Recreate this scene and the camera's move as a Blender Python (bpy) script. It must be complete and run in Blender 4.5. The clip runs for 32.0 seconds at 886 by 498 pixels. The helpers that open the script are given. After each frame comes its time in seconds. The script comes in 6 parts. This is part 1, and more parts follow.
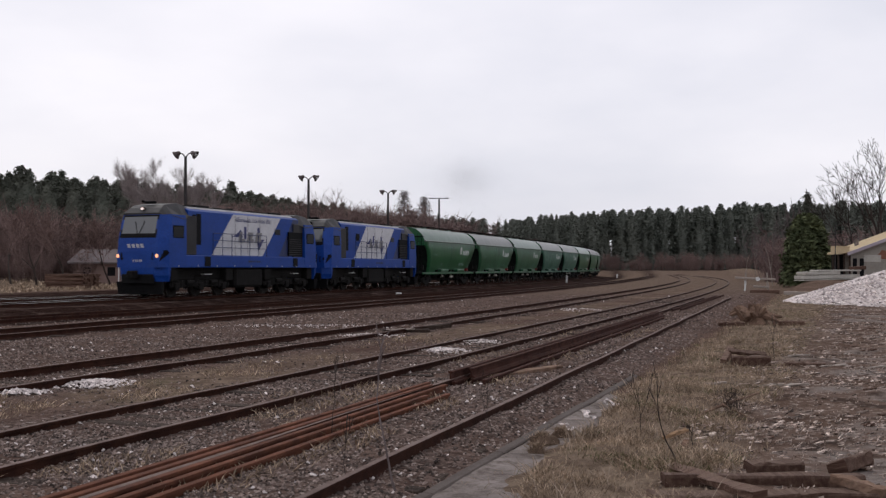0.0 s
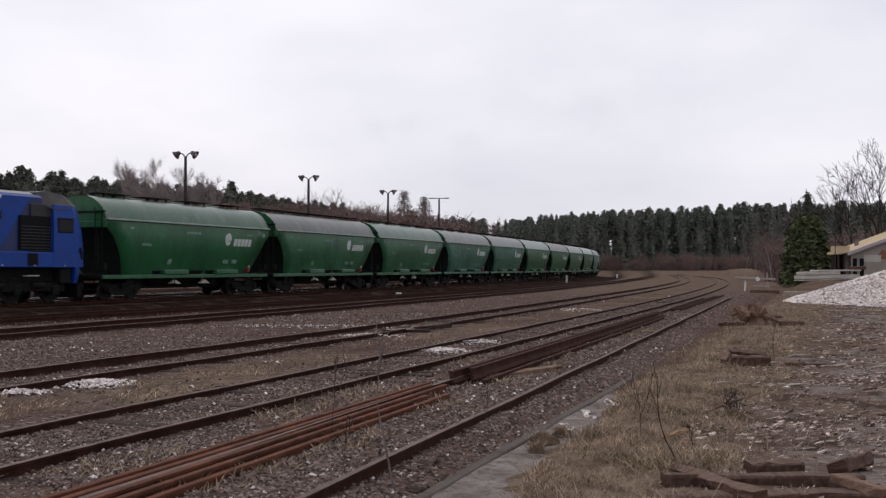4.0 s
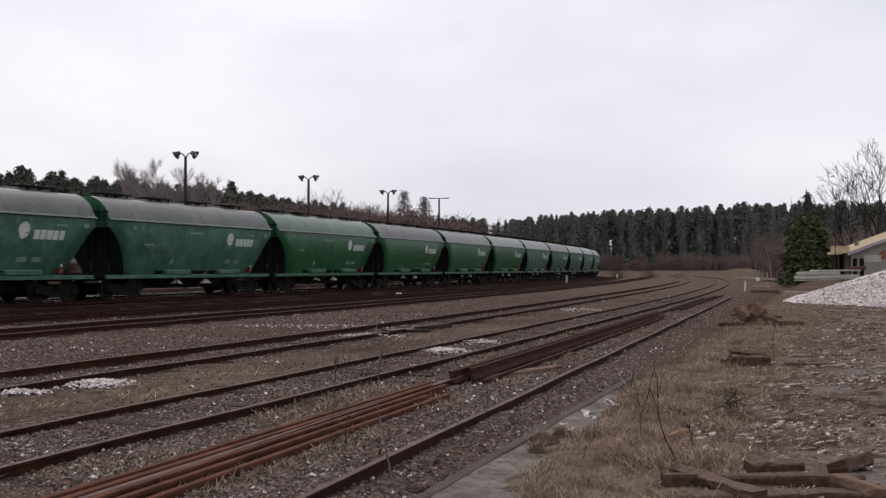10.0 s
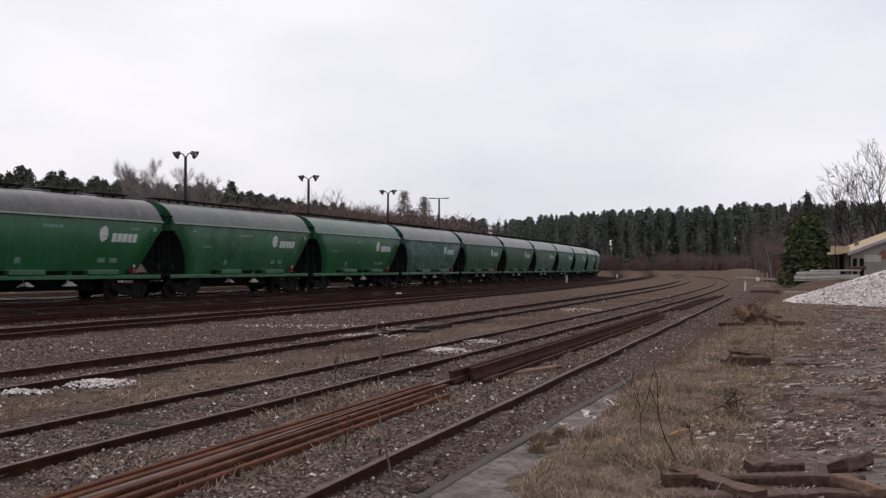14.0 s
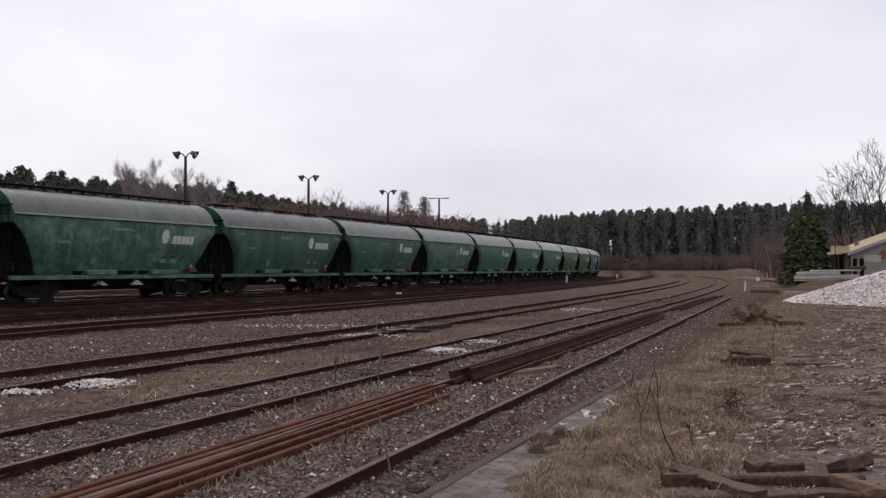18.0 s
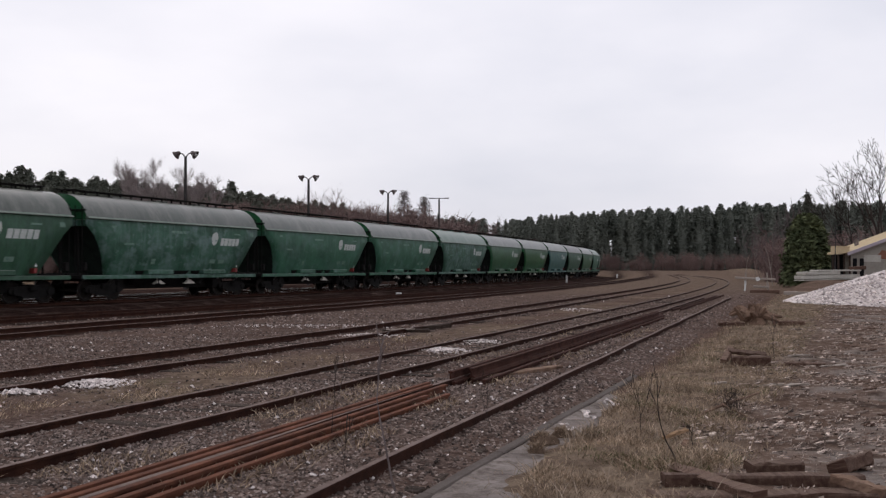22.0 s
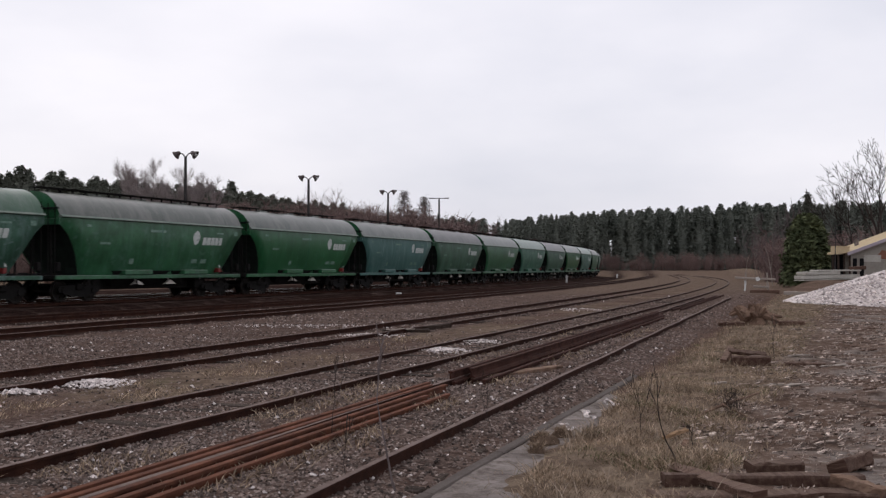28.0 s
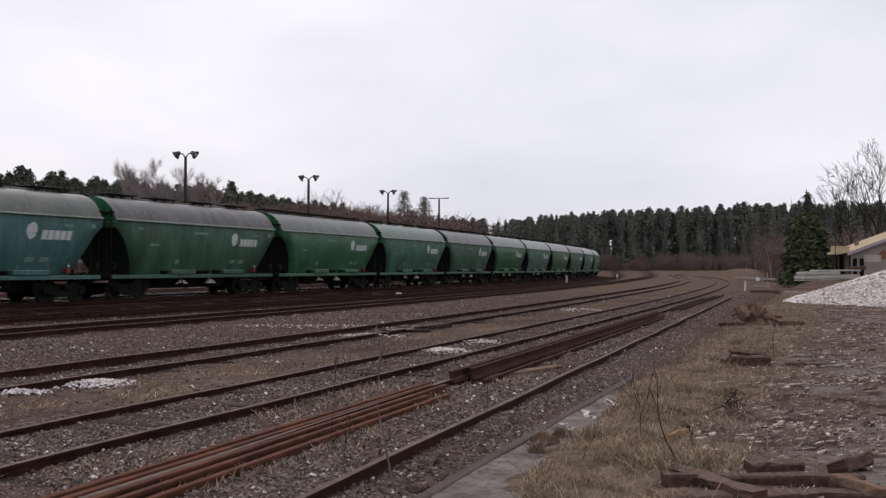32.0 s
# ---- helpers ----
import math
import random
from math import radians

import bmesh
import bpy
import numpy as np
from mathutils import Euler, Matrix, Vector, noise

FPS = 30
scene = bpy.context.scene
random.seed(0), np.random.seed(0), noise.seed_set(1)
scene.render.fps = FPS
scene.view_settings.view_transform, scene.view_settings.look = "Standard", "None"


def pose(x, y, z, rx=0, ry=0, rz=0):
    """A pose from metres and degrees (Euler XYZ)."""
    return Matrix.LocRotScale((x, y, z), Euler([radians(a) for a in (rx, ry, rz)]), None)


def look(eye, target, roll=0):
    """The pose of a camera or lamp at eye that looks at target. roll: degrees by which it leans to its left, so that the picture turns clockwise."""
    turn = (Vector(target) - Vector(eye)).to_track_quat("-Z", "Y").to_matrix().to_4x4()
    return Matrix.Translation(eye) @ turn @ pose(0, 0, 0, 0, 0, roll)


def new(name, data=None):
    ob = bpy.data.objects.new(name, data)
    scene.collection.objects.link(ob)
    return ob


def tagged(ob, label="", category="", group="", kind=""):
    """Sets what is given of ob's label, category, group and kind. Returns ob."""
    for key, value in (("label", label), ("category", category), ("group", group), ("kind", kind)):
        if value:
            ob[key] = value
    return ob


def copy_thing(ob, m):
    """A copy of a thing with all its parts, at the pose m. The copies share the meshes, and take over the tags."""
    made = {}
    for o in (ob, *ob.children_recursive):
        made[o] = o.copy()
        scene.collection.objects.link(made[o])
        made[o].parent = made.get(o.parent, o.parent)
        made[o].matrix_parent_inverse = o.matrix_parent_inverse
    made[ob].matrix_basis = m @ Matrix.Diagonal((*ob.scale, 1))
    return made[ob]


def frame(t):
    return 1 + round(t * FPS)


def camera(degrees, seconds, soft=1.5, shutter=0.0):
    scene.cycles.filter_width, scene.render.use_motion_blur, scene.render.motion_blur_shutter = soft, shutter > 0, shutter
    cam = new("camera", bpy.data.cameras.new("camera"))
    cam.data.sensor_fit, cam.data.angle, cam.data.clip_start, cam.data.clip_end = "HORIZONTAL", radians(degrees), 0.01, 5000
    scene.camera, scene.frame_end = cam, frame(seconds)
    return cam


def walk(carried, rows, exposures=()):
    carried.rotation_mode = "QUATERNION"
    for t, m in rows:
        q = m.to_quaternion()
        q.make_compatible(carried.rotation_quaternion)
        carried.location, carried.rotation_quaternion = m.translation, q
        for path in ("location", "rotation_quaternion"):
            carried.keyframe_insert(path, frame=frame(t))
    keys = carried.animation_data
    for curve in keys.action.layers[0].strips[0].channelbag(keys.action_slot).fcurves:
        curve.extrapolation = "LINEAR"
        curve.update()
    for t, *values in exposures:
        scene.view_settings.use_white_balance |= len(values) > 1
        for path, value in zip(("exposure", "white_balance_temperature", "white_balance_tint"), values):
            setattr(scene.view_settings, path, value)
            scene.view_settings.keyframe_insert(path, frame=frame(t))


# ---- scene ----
cam = camera(46.48, 32.0, 1.3, 0.3)
EYE = pose(0, 0, 1.87, 91.083, 0, 0)
walk(cam, [(0.0, EYE), (32.0, EYE)], exposures=((0.0, 0.0), (32.0, 0.0)))

# ---- light: a bright overcast sky and a weak, very soft sun ----
SUN_ELEV, SUN_TURN = radians(46), radians(335)
world = bpy.data.worlds.new("overcast_sky")
scene.world = world
world.use_nodes = True
wn, wl = world.node_tree.nodes, world.node_tree.links
wn.clear()
w_out = wn.new("ShaderNodeOutputWorld")
w_bg = wn.new("ShaderNodeBackground")
w_sky = wn.new("ShaderNodeTexSky")
w_sky.sky_type, w_sky.sun_disc = "NISHITA", False
w_sky.sun_elevation, w_sky.sun_rotation = SUN_ELEV, SUN_TURN
w_sky.air_density, w_sky.dust_density = 1.0, 3.0
w_dim = wn.new("ShaderNodeVectorMath")
w_dim.operation = "SCALE"
w_dim.inputs["Scale"].default_value = 0.10
w_co = wn.new("ShaderNodeTexCoord")
w_map = wn.new("ShaderNodeMapping")
w_map.inputs["Scale"].default_value = (1.0, 1.0, 2.6)
w_noise = wn.new("ShaderNodeTexNoise")
w_noise.inputs["Scale"].default_value, w_noise.inputs["Detail"].default_value = 2.1, 5.0
w_noise.inputs["Roughness"].default_value = 0.5
w_ramp = wn.new("ShaderNodeValToRGB")
w_ramp.color_ramp.elements[0].position, w_ramp.color_ramp.elements[0].color = 0.30, (0.66, 0.67, 0.76, 1)
w_ramp.color_ramp.elements[1].position, w_ramp.color_ramp.elements[1].color = 0.66, (0.91, 0.885, 0.945, 1)
w_mix = wn.new("ShaderNodeMix")
w_mix.data_type = "RGBA"
w_mix.inputs[0].default_value = 0.90
wl.new(w_co.outputs["Generated"], w_map.inputs["Vector"])
wl.new(w_map.outputs["Vector"], w_noise.inputs["Vector"])
wl.new(w_noise.outputs["Fac"], w_ramp.inputs["Fac"])
wl.new(w_sky.outputs["Color"], w_dim.inputs[0])
wl.new(w_dim.outputs["Vector"], w_mix.inputs[6])
wl.new(w_ramp.outputs["Color"], w_mix.inputs[7])
wl.new(w_mix.outputs[2], w_bg.inputs["Color"])
w_bg.inputs["Strength"].default_value = 1.08
wl.new(w_bg.outputs["Background"], w_out.inputs["Surface"])

sun_data = bpy.data.lights.new("sun", "SUN")
sun_data.energy, sun_data.angle, sun_data.color = 0.7, radians(25), (1.0, 0.97, 0.93)
sun = new("sun", sun_data)
sun.matrix_world = look((30 * math.sin(SUN_TURN), 30 * math.cos(SUN_TURN), 33), (0, 0, 0))


# ---- materials ----
def mat(name, c1, c2, scale=3.0, rough=0.8, metal=0.0, bump=0.2, bump_scale=40.0, spots=None, spot_amount=0.3,
        spot_scale=1.5, top=None, top_amount=0.6, island=0.0, vary=0.0, spec=None, squash=(1, 1, 1), bump_dist=0.02, leafy=0.0, streak=None):
    """A weathered surface: two colours mixed by coarse noise, fine grain, optional spots (stains, faded paint),
    dust on faces that look up, and per-island or per-object variation."""
    m = bpy.data.materials.new(name)
    m.use_nodes = True
    n, l = m.node_tree.nodes, m.node_tree.links
    b = n["Principled BSDF"]
    b.inputs["Roughness"].default_value, b.inputs["Metallic"].default_value = rough, metal
    b.inputs["Specular IOR Level"].default_value = (0.4 if rough < 0.7 else 0.08) if spec is None else spec
    co, info = n.new("ShaderNodeTexCoord"), n.new("ShaderNodeObjectInfo")
    shift = n.new("ShaderNodeVectorMath")
    shift.operation = "MULTIPLY_ADD"
    shift.inputs[1].default_value = squash
    mul = n.new("ShaderNodeMath")
    mul.operation, mul.inputs[1].default_value = "MULTIPLY", 93.0
    l.new(info.outputs["Random"], mul.inputs[0])
    l.new(co.outputs["Object"], shift.inputs[0])
    l.new(mul.outputs[0], shift.inputs[2])

    def noise_tex(s, detail=4.0, r=0.6):
        t = n.new("ShaderNodeTexNoise")
        t.inputs["Scale"].default_value, t.inputs["Detail"].default_value, t.inputs["Roughness"].default_value = s, detail, r
        l.new(shift.outputs[0], t.inputs["Vector"])
        return t

    def blend(fac, a, c, amount=None):
        x = n.new("ShaderNodeMix")
        x.data_type = "RGBA"
        if amount is not None:
            k = n.new("ShaderNodeMath")
            k.operation, k.inputs[1].default_value = "MULTIPLY", amount
            l.new(fac, k.inputs[0])
            fac = k.outputs[0]
        l.new(fac, x.inputs[0])
        for sock, val in ((6, a), (7, c)):
            if isinstance(val, tuple):
                x.inputs[sock].default_value = (*val, 1)
            else:
                l.new(val, x.inputs[sock])
        return x.outputs[2]

    def step(fac, lo, hi):
        r = n.new("ShaderNodeMapRange")
        r.inputs[1].default_value, r.inputs[2].default_value = lo, hi
        l.new(fac, r.inputs[0])
        return r.outputs[0]

    col = blend(step(noise_tex(scale).outputs["Fac"], 0.35, 0.65), c1, c2)
    grain = noise_tex(scale * 11, 3.0)
    col = blend(step(grain.outputs["Fac"], 0.45, 0.75), col, tuple(x * 0.55 for x in c1), 0.45)
    if spots:
        col = blend(step(noise_tex(spot_scale, 6.0, 0.7).outputs["Fac"], 0.58 - 0.2 * spot_amount, 0.74 - 0.1 * spot_amount), col, spots,
                    min(1.0, 0.45 + spot_amount))
    if streak:
        # run-off marks down the sides, and harder-edged worn patches
        run = n.new("ShaderNodeVectorMath")
        run.operation, run.inputs[1].default_value = "MULTIPLY", (1.0, 5.0, 0.45)
        l.new(shift.outputs[0], run.inputs[0])
        for sc, lo, hi, amt, tone in ((1.1, 0.52, 0.66, 0.35, streak), (2.3, 0.56, 0.66, 0.40, tuple(q * 0.45 for q in c1))):
            t = n.new("ShaderNodeTexNoise")
            t.inputs["Scale"].default_value, t.inputs["Detail"].default_value, t.inputs["Roughness"].default_value = sc, 5.0, 0.65
            l.new(run.outputs[0], t.inputs["Vector"])
            col = blend(step(t.outputs["Fac"], lo, hi), col, tone, amt)
        col = blend(step(noise_tex(2.6, 5.0, 0.6).outputs["Fac"], 0.60, 0.64), col, streak, 0.5)
    if top:
        g = n.new("ShaderNodeNewGeometry")
        sep = n.new("ShaderNodeSeparateXYZ")
        l.new(g.outputs["Normal"], sep.inputs[0])
        dust = n.new("ShaderNodeMath")
        dust.operation = "MULTIPLY"
        l.new(step(sep.outputs["Z"], 0.15, 0.85), dust.inputs[0])
        l.new(step(noise_tex(scale * 2.2, 5.0).outputs["Fac"], 0.25, 0.6), dust.inputs[1])
        col = blend(dust.outputs[0], col, top, top_amount)
    if island or vary:
        if island:
            g2 = n.new("ShaderNodeNewGeometry")
            src = g2.outputs["Random Per Island"]
        else:
            src = info.outputs["Random"]
        hsv = n.new("ShaderNodeHueSaturation")
        rng = n.new("ShaderNodeMapRange")
        amt = island or vary
        rng.inputs[3].default_value, rng.inputs[4].default_value = 1 - amt, 1 + amt
        l.new(src, rng.inputs[0])
        l.new(rng.outputs[0], hsv.inputs["Value"])
        l.new(col, hsv.inputs["Color"])
        col = hsv.outputs["Color"]
    l.new(col, b.inputs["Base Color"])
    if leafy:
        # needles scatter light as a soft tuft, not as flat facets
        tuft = noise_tex(leafy, 2.0)
        aim = n.new("ShaderNodeVectorMath")
        aim.operation = "MULTIPLY_ADD"
        aim.inputs[1].default_value = (2.0, 2.0, 2.0)
        own = n.new("ShaderNodeNewGeometry")
        lean = n.new("ShaderNodeVectorMath")
        lean.operation, lean.inputs[1].default_value = "ADD", (-1.0, -1.0, -0.75)
        l.new(own.outputs["Normal"], lean.inputs[0])
        l.new(lean.outputs[0], aim.inputs[2])
        unit = n.new("ShaderNodeVectorMath")
        unit.operation = "NORMALIZE"
        l.new(tuft.outputs["Color"], aim.inputs[0])
        l.new(aim.outputs[0], unit.inputs[0])
        l.new(unit.outputs[0], b.inputs["Normal"])
    if bump:
        bt = noise_tex(bump_scale, 4.0)
        bn = n.new("ShaderNodeBump")
        bn.inputs["Strength"].default_value, bn.inputs["Distance"].default_value = bump, bump_dist
        l.new(bt.outputs["Fac"], bn.inputs["Height"])
        l.new(bn.outputs["Normal"], b.inputs["Normal"])
    return m


def glow(name, colour, strength):
    m = bpy.data.materials.new(name)
    m.use_nodes = True
    b = m.node_tree.nodes["Principled BSDF"]
    b.inputs["Base Color"].default_value = (*colour, 1)
    b.inputs["Emission Color"].default_value = (*colour, 1)
    b.inputs["Emission Strength"].default_value = strength
    return m


def glass(name, colour, rough=0.08, spec=0.8):
    m = bpy.data.materials.new(name)
    m.use_nodes = True
    b = m.node_tree.nodes["Principled BSDF"]
    b.inputs["Base Color"].default_value, b.inputs["Roughness"].default_value = (*colour, 1), rough
    b.inputs["Specular IOR Level"].default_value = spec
    return m


DUST = (0.20, 0.19, 0.18)
GREEN = {
    "fresh": mat("green_paint_fresh", (0.010, 0.076, 0.027), (0.018, 0.108, 0.040), 0.5, 0.34, 0, 0.1, 6, (0.05, 0.17, 0.10), 0.1, 1.3, DUST, 0.5, squash=(0.6, 1.4, 0.6), streak=(0.035, 0.125, 0.065)),
    "mid": mat("green_paint_dusty", (0.011, 0.064, 0.025), (0.032, 0.130, 0.058), 0.8, 0.4, 0, 0.1, 6, (0.05, 0.12, 0.082), 0.3, 1.3, DUST, 0.6, squash=(0.9, 0.9, 1.0), streak=(0.06, 0.14, 0.095)),
    "dark": mat("green_paint_sooty", (0.013, 0.049, 0.025), (0.043, 0.117, 0.068), 0.8, 0.55, 0, 0.1, 6, (0.05, 0.10, 0.078), 0.35, 1.7, DUST, 0.6, squash=(0.6, 1.4, 0.6), streak=(0.06, 0.11, 0.085)),
    "teal": mat("green_paint_faded", (0.012, 0.065, 0.033), (0.037, 0.135, 0.080), 0.8, 0.55, 0, 0.1, 6, (0.075, 0.15, 0.125), 0.42, 1.1, DUST, 0.6, squash=(1, 0.9, 1.1), streak=(0.085, 0.165, 0.135)),
    "patch": mat("green_paint_peeling", (0.011, 0.054, 0.027), (0.042, 0.122, 0.078), 0.8, 0.6, 0, 0.1, 6, (0.13, 0.20, 0.19), 0.5, 1.1, DUST, 0.6, squash=(1, 0.9, 1.2), streak=(0.15, 0.225, 0.215)),
    "slate": mat("blue_grey_paint", (0.026, 0.092, 0.078), (0.044, 0.120, 0.104), 0.8, 0.55, 0, 0.1, 6, (0.12, 0.2, 0.2), 0.2, 1.2, DUST, 0.6, squash=(0.6, 1.4, 0.6), streak=(0.11, 0.19, 0.19)),
}
ROOF = {
    "fresh": mat("roof_green_dust", (0.025, 0.085, 0.042), (0.055, 0.118, 0.072), 0.6, 0.30, 0, 0.1, 8, (0.13, 0.17, 0.14), 0.25, 1.0, (0.17, 0.18, 0.16), 0.35, squash=(0.6, 1.3, 0.6), streak=(0.085, 0.145, 0.10)),
    "mid": mat("roof_grey_green", (0.058, 0.074, 0.060), (0.100, 0.108, 0.094), 0.6, 0.34, 0, 0.1, 8, (0.17, 0.175, 0.155), 0.35, 0.8, (0.19, 0.18, 0.165), 0.4, squash=(0.6, 1.3, 0.6), streak=(0.15, 0.155, 0.135)),
    "dark": mat("roof_grey_soot", (0.045, 0.048, 0.043), (0.095, 0.090, 0.085), 0.6, 0.38, 0, 0.1, 8, (0.030, 0.032, 0.030), 0.4, 1.0, (0.19, 0.175, 0.17), 0.4, squash=(0.6, 1.3, 0.6), streak=(0.17, 0.16, 0.155)),
}
# near-black for wagon ends: shade under the overhang put into the paint
M_SLOPE = mat("wagon_end_shade_black", (0.012, 0.016, 0.014), (0.02, 0.03, 0.024), 2, 0.85)
# iron taken down to near-black: shade under the vehicles is in its colour
M_UNDER = mat("bogie_iron_shade_black", (0.005, 0.0045, 0.0045), (0.010, 0.009, 0.008), 5, 0.9, 0.0, 0.3, 30, top=(0.022, 0.019, 0.017), top_amount=0.5, spec=0.2)
M_WHEEL = mat("wheel_steel", (0.014, 0.012, 0.011), (0.026, 0.022, 0.02), 6, 0.7, 0.2)
M_TREAD = mat("polished_steel", (0.45, 0.44, 0.43), (0.35, 0.34, 0.33), 6, 0.3, 1.0, 0.05)
M_RIB = mat("pale_ledge", (0.09, 0.13, 0.10), (0.16, 0.185, 0.155), 1.5, 0.6, spots=(0.08, 0.12, 0.10), spot_amount=0.3, spot_scale=2)
M_WHITE = mat("white_lettering", (0.52, 0.54, 0.52), (0.42, 0.46, 0.43), 3, 0.7, spots=(0.12, 0.2, 0.15), spot_amount=0.15, spot_scale=5)
M_GHOST = mat("worn_stencil", (0.20, 0.29, 0.24), (0.12, 0.20, 0.16), 6, 0.7, spots=(0.03, 0.1, 0.06), spot_amount=0.3, spot_scale=9)
M_RED = mat("red_enamel", (0.20, 0.02, 0.018), (0.13, 0.018, 0.015), 6, 0.5)
M_BLUE = mat("loco_blue", (0.003, 0.038, 0.22), (0.005, 0.047, 0.27), 0.8, 0.5, 0, 0.05, 6, (0.02, 0.05, 0.2), 0.12, 1.5, (0.10, 0.12, 0.18), 0.3, spec=0.25)
M_DBLUE = mat("loco_dark_blue", (0.006, 0.015, 0.075), (0.008, 0.02, 0.095), 0.8, 0.42)
M_LWHITE = mat("loco_white", (0.58, 0.58, 0.60), (0.47, 0.47, 0.50), 0.9, 0.5, spots=(0.3, 0.3, 0.32), spot_amount=0.12, spot_scale=2.2)
M_LGREY = mat("loco_grey", (0.016, 0.015, 0.016), (0.027, 0.025, 0.026), 1.2, 0.65, top=(0.050, 0.047, 0.047), top_amount=0.6)
M_ROOFL = mat("loco_roof_silver", (0.16, 0.155, 0.16), (0.24, 0.235, 0.24), 1.0, 0.5, spots=(0.05, 0.05, 0.05), spot_amount=0.25)
M_NAVY = mat("navy_lettering", (0.03, 0.035, 0.12), (0.04, 0.045, 0.15), 6, 0.6)
M_LOGO = mat("dull_silver_logo", (0.17, 0.165, 0.17), (0.22, 0.21, 0.21), 5, 0.5)
M_SILVER = mat("silver_lettering", (0.42, 0.43, 0.48), (0.33, 0.34, 0.39), 6, 0.5)
M_GRILLE = mat("grille_black", (0.005, 0.005, 0.0055), (0.009, 0.009, 0.010), 8, 0.7, spec=0.1)
M_GLASS = glass("windscreen_glass", (0.07, 0.075, 0.08), 0.08, 0.9)
M_DGLASS = glass("side_glass", (0.008, 0.009, 0.011), 0.3, 0.15)
M_LAMP = glow("headlamp_glow", (1.0, 0.46, 0.22), 1.0)
M_LAMPW = glow("top_lamp_glow", (1.0, 0.80, 0.75), 0.75)
M_SOOT = mat("soot_smoke", (0.15, 0.142, 0.138), (0.20, 0.19, 0.185), 3, 0.9, 0, 0)
M_STEP = mat("step_edge_light", (0.5, 0.5, 0.48), (0.4, 0.4, 0.38), 6, 0.6)

M_RAIL = mat("rail_rust", (0.026, 0.011, 0.008), (0.048, 0.020, 0.013), 4, 0.85, 0.0, 0.3, 60)
M_RAILTOP = mat("rail_head_worn", (0.105, 0.070, 0.060), (0.170, 0.122, 0.106), 4, 0.7, 0.1, 0.1, 60)
M_RAILSHINE = mat("rail_head_bright", (0.36, 0.35, 0.34), (0.26, 0.25, 0.245), 4, 0.4, 0.9, 0.05, 60)
M_RAILLOOSE = mat("rail_orange_rust", (0.150, 0.060, 0.036), (0.07, 0.031, 0.021), 3, 0.85, 0.1, 0.3, 60)
M_RAILDARK = mat("rail_dark_rust", (0.038, 0.016, 0.012), (0.070, 0.031, 0.023), 3, 0.85, 0.1, 0.3, 60)
M_SLEEPER = mat("sleeper_wood", (0.030, 0.021, 0.017), (0.055, 0.039, 0.031), 4, 0.9, 0, 0.4, 40, (0.10, 0.085, 0.07), 0.2, 5, vary=0.25, squash=(0.3, 4, 4))
M_OLDWOOD = mat("old_timber", (0.080, 0.044, 0.033), (0.150, 0.090, 0.067), 3, 0.9, 0, 0.9, 30, (0.20, 0.14, 0.105), 0.3, 3, (0.21, 0.155, 0.125), 0.55, vary=0.2, squash=(0.3, 5, 5))
M_FRESHWOOD = mat("split_wood", (0.30, 0.19, 0.11), (0.22, 0.14, 0.085), 4, 0.85, 0, 0.3, 30, squash=(0.3, 5, 5))
M_STUMP = mat("stump_wood", (0.14, 0.086, 0.06), (0.235, 0.155, 0.112), 3, 0.9, 0, 0.6, 20, (0.05, 0.035, 0.028), 0.4, 4)
M_TURF = mat("turf_soil", (0.085, 0.056, 0.04), (0.14, 0.098, 0.07), 9, 0.95, 0, 0.6, 60)
M_STONE = mat("ballast_stone", (0.102, 0.076, 0.065), (0.240, 0.190, 0.167), 9, 0.9, island=0.85)
M_PALE = mat("pale_stone", (0.50, 0.44, 0.42), (0.70, 0.63, 0.60), 9, 0.9, island=0.45)
M_CHIP = mat("wood_chips", (0.11, 0.068, 0.050), (0.50, 0.415, 0.36), 6, 0.9, island=0.85)
M_GRASS = mat("dry_grass", (0.45, 0.340, 0.242), (0.135, 0.096, 0.067), 1.3, 0.85, 0, 0, island=0.55)
M_STALK = mat("dry_stalk", (0.42, 0.34, 0.27), (0.30, 0.23, 0.17), 2.0, 0.85, 0, 0, island=0.4)
M_MOSS = mat("green_grass", (0.070, 0.078, 0.028), (0.13, 0.125, 0.055), 2.0, 0.85, 0, 0, island=0.4)
M_CONC = mat("weathered_concrete", (0.160, 0.134, 0.122), (0.260, 0.223, 0.205), 2.2, 0.95, 0, 0.9, 40, (0.065, 0.048, 0.037), 0.6, 4.5)
M_CONCP = mat("pale_concrete", (0.40, 0.375, 0.33), (0.48, 0.455, 0.41), 1.5, 0.9, 0, 0.2, 30, (0.25, 0.22, 0.19), 0.2, 2)
M_KERB = mat("kerb_grey", (0.080, 0.065, 0.058), (0.125, 0.103, 0.093), 3, 0.9, 0, 0.3, 50, (0.05, 0.045, 0.035), 0.3, 3)
M_POST = mat("post_white", (0.70, 0.70, 0.69), (0.6, 0.6, 0.58), 4, 0.7, spots=(0.35, 0.33, 0.3), spot_amount=0.2, spot_scale=6)
M_GREYWOOD = mat("grey_plank", (0.27, 0.228, 0.195), (0.36, 0.31, 0.27), 4, 0.9, squash=(0.3, 4, 4))
M_POLE = mat("pole_concrete_dark", (0.045, 0.04, 0.04), (0.065, 0.06, 0.058), 3, 0.85)
M_SHADE = mat("lamp_shade_dark", (0.05, 0.035, 0.035), (0.075, 0.05, 0.05), 4, 0.6)
M_BARK = mat("bark_dark", (0.04, 0.032, 0.028), (0.065, 0.052, 0.046), 3, 0.9)
